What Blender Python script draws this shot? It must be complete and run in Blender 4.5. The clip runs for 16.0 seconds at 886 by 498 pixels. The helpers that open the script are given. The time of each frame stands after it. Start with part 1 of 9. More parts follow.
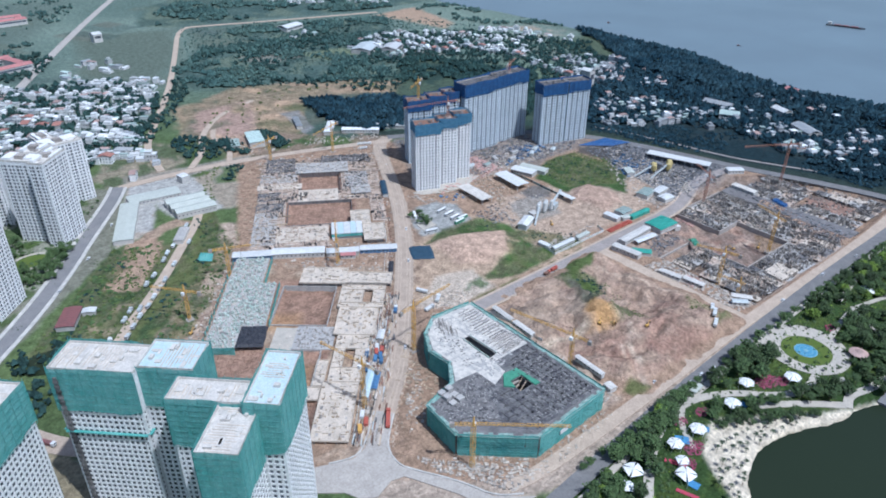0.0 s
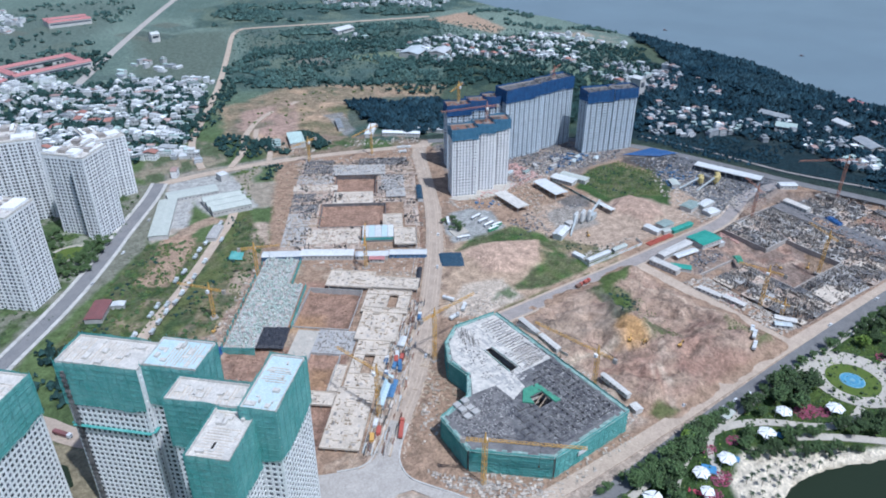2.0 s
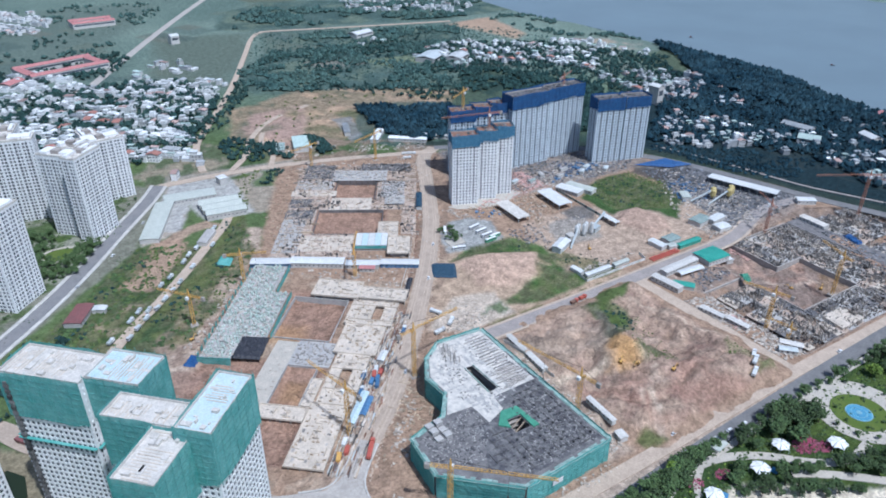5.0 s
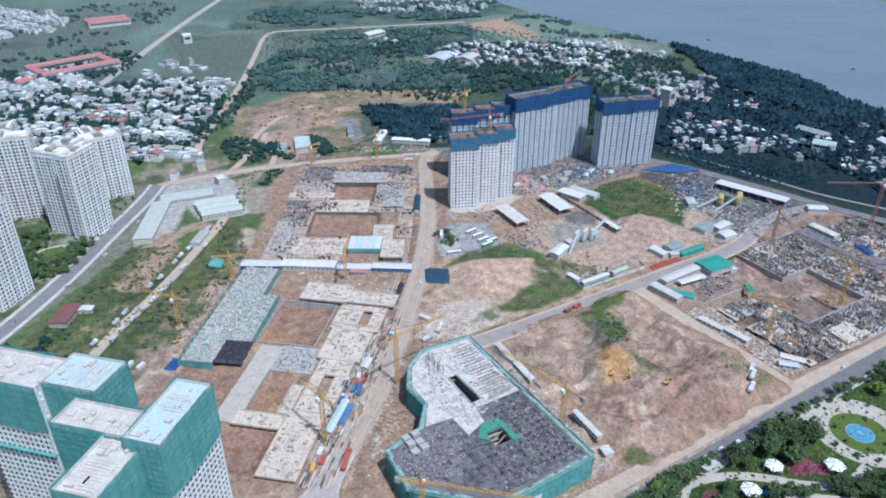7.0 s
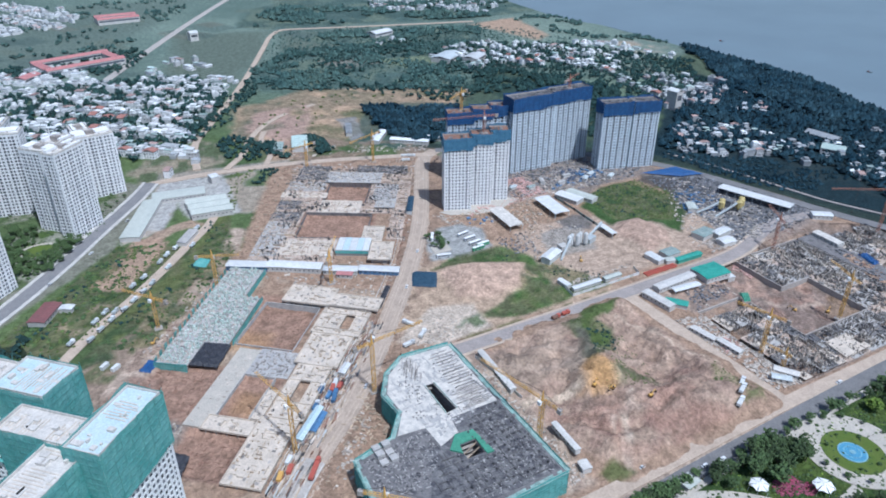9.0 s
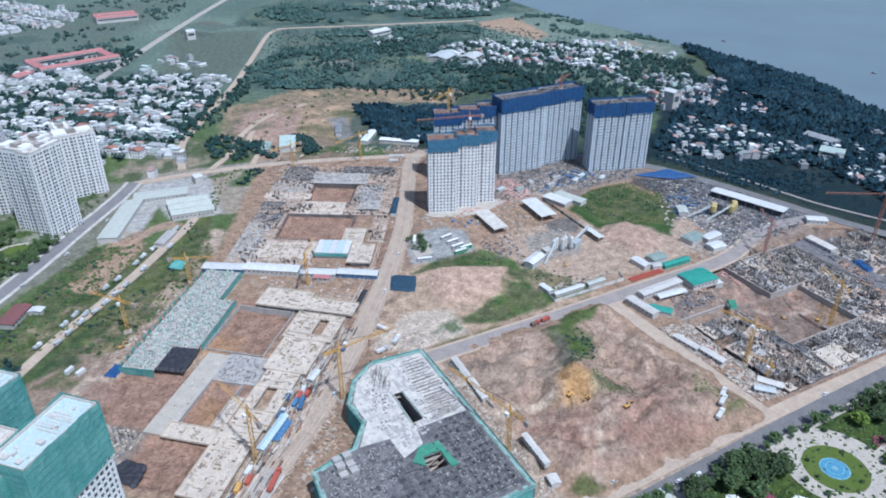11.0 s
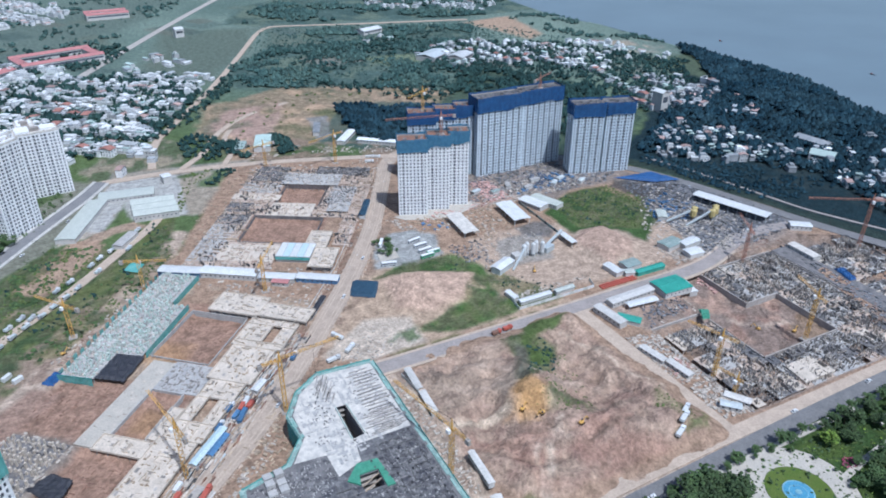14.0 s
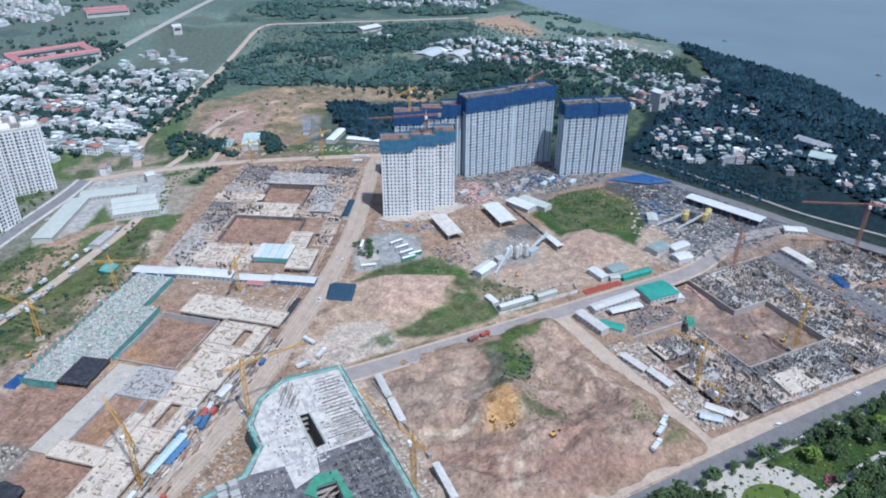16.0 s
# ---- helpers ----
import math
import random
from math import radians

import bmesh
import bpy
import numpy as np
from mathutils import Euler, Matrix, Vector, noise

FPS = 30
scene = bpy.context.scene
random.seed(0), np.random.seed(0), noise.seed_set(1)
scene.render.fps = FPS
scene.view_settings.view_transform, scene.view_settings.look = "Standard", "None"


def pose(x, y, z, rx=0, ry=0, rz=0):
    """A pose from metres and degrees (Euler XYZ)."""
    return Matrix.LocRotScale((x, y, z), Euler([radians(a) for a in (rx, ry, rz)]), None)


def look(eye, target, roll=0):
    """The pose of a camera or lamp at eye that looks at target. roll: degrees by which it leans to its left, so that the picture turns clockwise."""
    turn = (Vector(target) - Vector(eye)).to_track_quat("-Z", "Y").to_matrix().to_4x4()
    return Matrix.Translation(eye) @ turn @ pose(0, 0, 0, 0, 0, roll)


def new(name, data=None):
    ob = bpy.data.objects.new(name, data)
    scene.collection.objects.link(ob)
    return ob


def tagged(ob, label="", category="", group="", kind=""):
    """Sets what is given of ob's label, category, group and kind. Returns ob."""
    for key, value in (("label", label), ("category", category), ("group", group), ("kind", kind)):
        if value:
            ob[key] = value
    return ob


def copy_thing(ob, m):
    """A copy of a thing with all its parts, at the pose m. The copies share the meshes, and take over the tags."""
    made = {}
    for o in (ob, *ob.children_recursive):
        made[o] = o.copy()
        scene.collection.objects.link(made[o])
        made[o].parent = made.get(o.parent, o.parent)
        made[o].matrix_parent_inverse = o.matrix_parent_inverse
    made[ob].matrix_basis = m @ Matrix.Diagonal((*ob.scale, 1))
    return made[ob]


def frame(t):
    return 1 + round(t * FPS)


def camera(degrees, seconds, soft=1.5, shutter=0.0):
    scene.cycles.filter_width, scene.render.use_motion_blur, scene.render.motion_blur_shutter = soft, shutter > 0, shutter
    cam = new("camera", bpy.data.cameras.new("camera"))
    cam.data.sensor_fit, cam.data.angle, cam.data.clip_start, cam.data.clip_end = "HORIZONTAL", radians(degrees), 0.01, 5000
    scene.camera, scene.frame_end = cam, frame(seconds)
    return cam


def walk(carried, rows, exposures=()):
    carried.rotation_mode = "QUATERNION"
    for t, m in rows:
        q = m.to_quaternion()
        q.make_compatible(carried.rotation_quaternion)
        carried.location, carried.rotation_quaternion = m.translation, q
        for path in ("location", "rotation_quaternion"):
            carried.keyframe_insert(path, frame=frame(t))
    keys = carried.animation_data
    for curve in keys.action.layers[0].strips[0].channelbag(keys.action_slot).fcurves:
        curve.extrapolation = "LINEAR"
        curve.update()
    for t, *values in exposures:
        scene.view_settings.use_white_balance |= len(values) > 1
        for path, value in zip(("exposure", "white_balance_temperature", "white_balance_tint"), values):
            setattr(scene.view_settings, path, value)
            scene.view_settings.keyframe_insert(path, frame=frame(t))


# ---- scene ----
cam = camera(64.7, 16.0, soft=1.9)
METRES, EYE, TILT, LEAN, TURN = 200.0, 299.0, 0.0, 0.0, -39.7
ROWS = [
    (0.0, 0.0, 0.0, 0.0, 0.28, -29.78, -0.48),
    (0.5, 0.0215, 0.0122, -0.006, 1.36, -29.71, -0.39),
    (1.0, 0.0437, 0.026, -0.0128, 2.74, -29.57, -0.32),
    (1.5, 0.0664, 0.042, -0.0188, 4.16, -29.45, -0.29),
    (2.0, 0.0886, 0.0594, -0.0239, 5.04, -29.36, -0.26),
    (2.5, 0.111, 0.0779, -0.0282, 5.82, -29.29, -0.27),
    (3.0, 0.1344, 0.0966, -0.0328, 6.62, -29.21, -0.28),
    (3.5, 0.1592, 0.115, -0.0375, 6.94, -29.13, -0.25),
    (4.0, 0.1835, 0.1337, -0.0417, 7.15, -29.07, -0.23),
    (6.5, 0.307, 0.2274, -0.0642, 9.36, -28.85, -0.15),
    (7.0, 0.3319, 0.2468, -0.0687, 9.81, -28.84, -0.14),
    (7.5, 0.3566, 0.2663, -0.0732, 10.23, -28.83, -0.17),
    (8.0, 0.3814, 0.2863, -0.0779, 10.65, -28.83, -0.17),
    (8.5, 0.4061, 0.306, -0.0828, 11.06, -28.83, -0.18),
    (9.0, 0.4308, 0.3262, -0.0867, 11.38, -28.86, -0.17),
    (11.5, 0.5532, 0.4303, -0.1106, 12.39, -28.84, -0.15),
    (12.0, 0.5769, 0.4512, -0.1159, 12.52, -28.83, -0.15),
    (12.5, 0.6006, 0.4725, -0.1211, 12.65, -28.83, -0.15),
    (13.0, 0.6241, 0.4938, -0.1262, 12.77, -28.83, -0.17),
    (13.5, 0.6473, 0.5153, -0.1317, 12.9, -28.85, -0.19),
    (14.0, 0.671, 0.5368, -0.1373, 13.04, -28.85, -0.2),
    (14.5, 0.694, 0.5586, -0.1422, 13.27, -28.87, -0.21),
    (15.0, 0.7169, 0.58, -0.1479, 13.51, -28.86, -0.21),
    (15.5, 0.7404, 0.6018, -0.1537, 13.75, -28.87, -0.24),
    (16.0, 0.7628, 0.6241, -0.1587, 14.01, -28.89, -0.26),
]
walk(cam, [(t, pose(0, 0, EYE, TILT, LEAN, TURN) @ pose(METRES * x, METRES * y, METRES * z, 90 + pitch, roll, yaw)) for t, x, y, z, yaw, pitch, roll in ROWS],
     exposures=[(0.0, -0.08, 5300, 9), (16.0, -0.08, 5300, 9)])

# ---- light ----
SUN_AZ, SUN_EL = -80.0, 62.0          # azimuth from +x towards +y, elevation
world = bpy.data.worlds.new("sky")
scene.world = world
world.use_nodes = True
sky = world.node_tree.nodes.new("ShaderNodeTexSky")
sky.sky_type, sky.sun_disc = "NISHITA", False
sky.sun_elevation, sky.sun_rotation = radians(SUN_EL), radians(90 - SUN_AZ)
sky.air_density, sky.dust_density, sky.ozone_density = 1.2, 2.0, 1.5
world.node_tree.links.new(sky.outputs[0], world.node_tree.nodes["Background"].inputs[0])
world.node_tree.nodes["Background"].inputs[1].default_value = 0.1
sun = new("sun", bpy.data.lights.new("sun", "SUN"))
sun.data.energy, sun.data.angle, sun.data.color = 4.3, radians(1.0), (1.0, 0.95, 0.88)
_d = Vector((math.cos(radians(SUN_AZ)) * math.cos(radians(SUN_EL)), math.sin(radians(SUN_AZ)) * math.cos(radians(SUN_EL)), math.sin(radians(SUN_EL))))
sun.matrix_world = look(_d * 500, (0, 0, 0))


# ---- mesh helpers ----
class Mesh:
    """Collects solid pieces and turns them into one mesh."""

    def __init__(self):
        self.v, self.f = [], []

    def add(self, verts, faces):
        n = len(self.v)
        self.v.extend(verts)
        self.f.extend(tuple(i + n for i in f) for f in faces)
        return self

    def box(self, x0, x1, y0, y1, z0, z1):
        return self.add([(x0, y0, z0), (x1, y0, z0), (x1, y1, z0), (x0, y1, z0), (x0, y0, z1), (x1, y0, z1), (x1, y1, z1), (x0, y1, z1)],
                        [(0, 3, 2, 1), (4, 5, 6, 7), (0, 1, 5, 4), (1, 2, 6, 5), (2, 3, 7, 6), (3, 0, 4, 7)])

    def turned(self, cx, cy, z0, lx, ly, lz, deg=0.0, tilt=0.0):
        c, s, k = math.cos(radians(deg)), math.sin(radians(deg)), math.tan(radians(tilt))
        vs = []
        for z in (0, lz):
            for a, b in ((-1, -1), (1, -1), (1, 1), (-1, 1)):
                x, y = a * lx / 2, b * ly / 2
                vs.append((cx + x * c - y * s, cy + x * s + y * c, z0 + z + x * k))
        return self.add(vs, [(0, 3, 2, 1), (4, 5, 6, 7), (0, 1, 5, 4), (1, 2, 6, 5), (2, 3, 7, 6), (3, 0, 4, 7)])

    def bar(self, a, b, w):
        a, b = Vector(a), Vector(b)
        d = (b - a).normalized()
        s = d.cross(Vector((0, 0, 1)) if abs(d.z) < 0.9 else Vector((1, 0, 0))).normalized() * w / 2
        t = d.cross(s).normalized() * w / 2
        vs = [tuple(p + q) for p in (a, b) for q in (-s - t, s - t, s + t, -s + t)]
        return self.add(vs, [(0, 3, 2, 1), (4, 5, 6, 7), (0, 1, 5, 4), (1, 2, 6, 5), (2, 3, 7, 6), (3, 0, 4, 7)])

    def prism(self, poly, z0, z1):
        n = len(poly)
        area = sum(poly[i][0] * poly[(i + 1) % n][1] - poly[(i + 1) % n][0] * poly[i][1] for i in range(n))
        if area < 0:
            poly = poly[::-1]
        vs = [(x, y, z0) for x, y in poly] + [(x, y, z1) for x, y in poly]
        return self.add(vs, [tuple(range(n))[::-1], tuple(range(n, 2 * n))] + [(i, (i + 1) % n, (i + 1) % n + n, i + n) for i in range(n)])

    def cyl(self, x, y, z0, z1, r0, r1=None, n=10):
        r1 = r0 if r1 is None else r1
        vs = [(x + r * math.cos(k * math.tau / n), y + r * math.sin(k * math.tau / n), z) for z, r in ((z0, r0), (z1, r1)) for k in range(n)]
        return self.add(vs, [tuple(range(n))[::-1], tuple(range(n, 2 * n))] + [(i, (i + 1) % n, (i + 1) % n + n, i + n) for i in range(n)])

    def gable(self, x0, x1, y0, y1, z, h, over=0.4):
        """A roof with its ridge along x."""
        x0, x1, y0, y1 = x0 - over, x1 + over, y0 - over, y1 + over
        m, t = (y0 + y1) / 2, 0.25
        vs = [(x0, y0, z), (x0, m, z + h), (x0, y1, z), (x1, y0, z), (x1, m, z + h), (x1, y1, z)]
        vs += [(x, y, w + t) for x, y, w in vs]
        return self.add(vs, [(6, 9, 10, 7), (7, 10, 11, 8), (0, 1, 4, 3), (1, 2, 5, 4), (0, 3, 9, 6), (2, 8, 11, 5), (0, 6, 7, 1), (1, 7, 8, 2), (3, 4, 10, 9), (4, 5, 11, 10)])

    def clump(self, x, y, z, r, rng, flat=0.75):
        """A small uneven tuft with eight faces."""
        a = rng.uniform(0, 6.28)
        pts = [(math.cos(a + k * 1.571) * r * rng.uniform(0.7, 1.25), math.sin(a + k * 1.571) * r * rng.uniform(0.7, 1.25), rng.uniform(-0.25, 0.25) * r) for k in range(4)]
        vs = [(x + p[0], y + p[1], z + p[2]) for p in pts] + [(x + rng.uniform(-.2, .2) * r, y + rng.uniform(-.2, .2) * r, z + r * flat * rng.uniform(.8, 1.2)), (x, y, z - r * flat * 0.7)]
        return self.add(vs, [(0, 1, 4), (1, 2, 4), (2, 3, 4), (3, 0, 4), (1, 0, 5), (2, 1, 5), (3, 2, 5), (0, 3, 5)])

    def data(self, name, mat, smooth=False):
        me = bpy.data.meshes.new(name)
        me.from_pydata(self.v, [], self.f)
        me.materials.append(mat)
        if smooth:
            me.polygons.foreach_set("use_smooth", [True] * len(me.polygons))
        me.update()
        return me


def part(name, mb, mat, parent=None, label="", at=None, kind=""):
    """Links a mesh as one object under a thing."""
    me = mb if isinstance(mb, bpy.types.Mesh) else mb.data(name, mat)
    ob = new(name, me)
    if parent is not None:
        ob.parent = parent
    if at is not None:
        ob.matrix_basis = at
    return tagged(ob, label, kind=kind)


def thing(name, label, category, at, group="", kind=""):
    ob = new(name)
    ob.empty_display_size = 1.0
    ob.matrix_basis = at
    return tagged(ob, label, category, group, kind)


def spot(x, y, z=0.0, rz=0.0):
    return pose(x, y, z, 0, 0, rz)


class Axes:
    """A turned building grid: u along its angle, v to the left of it."""

    def __init__(self, x, y, deg):
        self.x, self.y, self.deg, self.c, self.s = x, y, deg, math.cos(radians(deg)), math.sin(radians(deg))

    def at(self, u, v):
        return (self.x + u * self.c - v * self.s, self.y + u * self.s + v * self.c)

    def quad(self, u0, u1, v0, v1):
        return [self.at(u0, v0), self.at(u1, v0), self.at(u1, v1), self.at(u0, v1)]

    def place(self, z=0.0):
        return spot(self.x, self.y, z, self.deg)


WEST = Axes(150, 270, 50)      # the long building pits beside the haul road
NORTH = Axes(205, 503, 59.5)   # the block of ground slabs beyond them
NEAR = Axes(20, 303, -44)      # the netted towers


# ---- ground field ----
def value_noise(x, y, seed):
    xi, yi = np.floor(x), np.floor(y)
    fx, fy = x - xi, y - yi
    fx, fy = fx * fx * (3 - 2 * fx), fy * fy * (3 - 2 * fy)

    def corner(a, b):
        h = np.sin(a * 127.1 + b * 311.7 + seed * 74.7) * 43758.5453
        return h - np.floor(h)

    return (corner(xi, yi) * (1 - fx) + corner(xi + 1, yi) * fx) * (1 - fy) + (corner(xi, yi + 1) * (1 - fx) + corner(xi + 1, yi + 1) * fx) * fy


def fbm(x, y, size, seed, octaves=4):
    total, amp, norm = 0.0, 1.0, 0.0
    for k in range(octaves):
        total = total + amp * value_noise(x / size * 2 ** k + 13.7 * k, y / size * 2 ** k - 7.3 * k, seed + k)
        norm += amp
        amp *= 0.5
    return total / norm


def inside(x, y, poly, soft=3.0, rough=0.0, seed=1):
    """1 inside the outline, falling to 0 over soft metres past it; rough frays the outline."""
    d = np.full(np.shape(x), 1e9)
    odd = np.zeros(np.shape(x), bool)
    n = len(poly)
    for i in range(n):
        (ax, ay), (bx, by) = poly[i], poly[(i + 1) % n]
        ex, ey = bx - ax, by - ay
        t = np.clip(((x - ax) * ex + (y - ay) * ey) / (ex * ex + ey * ey + 1e-9), 0, 1)
        d = np.minimum(d, np.hypot(x - ax - t * ex, y - ay - t * ey))
        with np.errstate(divide="ignore", invalid="ignore"):
            cross = ((ay > y) != (by > y)) & (x < (bx - ax) * (y - ay) / (by - ay + 1e-12) + ax)
        odd ^= cross
    s = np.where(odd, d, -d)
    if rough:
        s = s + (fbm(x, y, rough * 3, seed) - 0.5) * 2 * rough
    return np.clip(s / soft + 0.5, 0, 1)


MOUNDS = [(304, 309), (425, 308), (431, 188), (322, 186), (302, 215)]
RIVER_BANK = [(1090, -900), (1040, 150), (1040, 320), (1015, 440), (1030, 530), (1078, 640), (1085, 900), (1080, 1110), (1050, 1230), (1062, 1420), (1075, 1800), (1100, 2600), (6000, 2600), (6000, -900)]
FAR_BANK = [(1880, 900), (1850, 1250), (1900, 1700), (2000, 3000), (6000, 3000), (6000, 300), (2100, 300)]
LAKE = [(283, 60), (291, 88), (303, 99), (328, 107), (354, 104), (381, 91), (408, 85), (440, 74), (470, 40), (470, -60), (283, -60)]


def field(x, y):
    """Height of the ground."""
    z = (fbm(x, y, 45, 5) - 0.5) * 0.5
    m = inside(x, y, MOUNDS, 22, 5, 3)
    ridge = 1 - np.abs(fbm(x, y, 26, 11, 5) - 0.5) * 2
    wx, wy = x + 9 * (fbm(x, y, 22, 71) - 0.5), y + 9 * (fbm(x, y, 22, 72) - 0.5)
    step = (fbm(wx, wy, 40, 21, 3) - 0.2) * 11
    level = np.floor(step) + np.clip((step - np.floor(step)) * 3.2 - 1.1, 0, 1)
    gully = np.abs(fbm(wx, wy, 17, 73, 4) - 0.5) * 2
    z = z + m * (2.5 * (level - 1.0) + 3.4 * (ridge - 0.65) - 10.0 * np.clip(0.22 - gully, 0, 1) + 3.4 * (fbm(x, y, 8, 23, 3) - 0.5) + 2.4 * (0.5 - np.abs(fbm(wx, wy, 9, 74, 3) - 0.5) * 4) * np.clip((fbm(x, y, 50, 75, 2) - 0.35) * 4, 0, 1))
    p = inside(x, y, [(334, 410), (348, 415), (368, 404), (392, 392), (386, 368), (362, 362), (330, 374)], 14, 3, 4)
    z = z + p * (4.5 + 2.6 * fbm(x, y, 14, 8))
    p = inside(x, y, [(494, 398), (511, 409), (530, 408), (536, 378), (524, 362), (500, 358)], 14, 3, 6)
    z = z + p * (6.5 + 1.2 * fbm(x, y, 12, 9))
    p = inside(x, y, [(604, 486), (650, 482), (660, 458), (640, 462)], 12, 2, 6)
    z = z + p * 3.0
    for u0, u1, v0, v1, d in ((107, 160, 28, 68, 5.0), (38, 76, 25, 46, 4.0), (-6, 27, 22, 58, 4.0), (28, 79, 64, 104, 2.2)):
        z = z - inside(x, y, WEST.quad(u0, u1, v0, v1), 3.0) * (d - 1.6 * fbm(x, y, 12, 31))
    for u0, u1, v0, v1 in ((106, 156, -78, -38), (38, 86, -88, -28)):
        z = z - inside(x, y, NORTH.quad(u0, u1, v0, v1), 3.0) * (4.5 - 1.5 * fbm(x, y, 14, 33))
    z = z - inside(x, y, [(466, 190), (612, 190), (642, 322), (522, 322), (512, 276), (470, 276)], 4.0) * 4.5
    p = inside(x, y, [(514, 222), (580, 222), (580, 271), (552, 272), (548, 300), (522, 302), (514, 273)], 5.0)
    z = z - p * (3.2 - 3.0 * fbm(x, y, 22, 35)) + p * (4.6 * (fbm(x, y, 13, 36) - 0.45) + 1.6 * (0.5 - np.abs(fbm(x, y, 8, 37) - 0.5) * 4))
    z = z - inside(x, y, [(640, 190), (742, 196), (712, 300), (672, 326), (652, 326)], 4.0) * 4.0
    z = z - inside(x, y, LAKE, 9.0, 2.5, 7) * 3.2
    z = z - inside(x, y, RIVER_BANK, 16.0, 6, 8) * 6.0 + inside(x, y, FAR_BANK, 60.0, 25, 9) * 6.5
    z = z + inside(x, y, [(280, 800), (380, 930), (600, 830), (560, 780), (420, 800), (300, 720)], 40, 10, 12) * 4 * (fbm(x, y, 30, 41) - 0.3)
    return z


# ---- materials ----
def surface(name, col, col2=None, size=6.0, rough=0.85, bump=0.3, fine=0.5, metal=0.0, vary=0.0, island=0.0, cover="", clear=0.0, mix=0.5):
    """Two tones that mix in patches of about size metres, with finer grain on top. vary: change from object to object;
    island: change from piece to piece; cover: a colour attribute that gives the base tone."""
    m = bpy.data.materials.new(name)
    m.use_nodes = True
    nt = m.node_tree
    bs = nt.nodes["Principled BSDF"]
    col2 = col2 or tuple(c * 0.7 for c in col)

    def node(kind, **values):
        n = nt.nodes.new(kind)
        for k, v in values.items():
            n.inputs[k].default_value = v
        return n

    geo = nt.nodes.new("ShaderNodeNewGeometry")
    big = node("ShaderNodeTexNoise", Scale=1.0 / size, Detail=5.0, Roughness=0.6)
    small = node("ShaderNodeTexNoise", Scale=1.0 / fine, Detail=4.0, Roughness=0.65)
    nt.links.new(geo.outputs["Position"], big.inputs["Vector"])
    nt.links.new(geo.outputs["Position"], small.inputs["Vector"])
    span = nt.nodes.new("ShaderNodeMapRange")
    span.inputs["From Min"].default_value, span.inputs["From Max"].default_value = mix - 0.16, mix + 0.16
    nt.links.new(big.outputs["Fac"], span.inputs["Value"])
    blend = nt.nodes.new("ShaderNodeMix")
    blend.data_type = "RGBA"
    nt.links.new(span.outputs["Result"], blend.inputs["Factor"])
    blend.inputs["A"].default_value, blend.inputs["B"].default_value = (*col, 1), (*col2, 1)
    out = blend.outputs["Result"]
    if cover:
        att = nt.nodes.new("ShaderNodeVertexColor")
        att.layer_name = cover
        hs = nt.nodes.new("ShaderNodeMapRange")
        hs.inputs["To Min"].default_value, hs.inputs["To Max"].default_value = 0.66, 1.3
        hs.inputs["From Min"].default_value, hs.inputs["From Max"].default_value = 0.3, 0.7
        nt.links.new(big.outputs["Fac"], hs.inputs["Value"])
        sc = nt.nodes.new("ShaderNodeVectorMath")
        sc.operation = "SCALE"
        nt.links.new(att.outputs["Color"], sc.inputs[0])
        nt.links.new(hs.outputs["Result"], sc.inputs["Scale"])
        out = sc.outputs["Vector"]

    def shade(value, lo, hi, source):
        r = nt.nodes.new("ShaderNodeMapRange")
        r.inputs["From Min"].default_value, r.inputs["From Max"].default_value = value
        r.inputs["To Min"].default_value, r.inputs["To Max"].default_value = lo, hi
        nt.links.new(source, r.inputs["Value"])
        sc = nt.nodes.new("ShaderNodeVectorMath")
        sc.operation = "SCALE"
        nt.links.new(out, sc.inputs[0])
        nt.links.new(r.outputs["Result"], sc.inputs["Scale"])
        return sc.outputs["Vector"]

    out = shade((0.3, 0.7), *((0.66, 1.3) if cover else (0.8, 1.18)), small.outputs["Fac"])
    if vary:
        info = nt.nodes.new("ShaderNodeObjectInfo")
        out = shade((0, 1), 1 - vary, 1 + vary, info.outputs["Random"])
    if island:
        out = shade((0, 1), 1 - island, 1 + island, geo.outputs["Random Per Island"])
    nt.links.new(out, bs.inputs["Base Color"])
    bs.inputs["Roughness"].default_value, bs.inputs["Metallic"].default_value = rough, metal
    if rough >= 0.85:
        bs.inputs["Specular IOR Level"].default_value = 0.15
    if clear:
        bs.inputs["Alpha"].default_value = 1 - clear
    if bump:
        b = nt.nodes.new("ShaderNodeBump")
        b.inputs["Strength"].default_value, b.inputs["Distance"].default_value = bump, fine
        nt.links.new(small.outputs["Fac"], b.inputs["Height"])
        nt.links.new(b.outputs["Normal"], bs.inputs["Normal"])
    return m


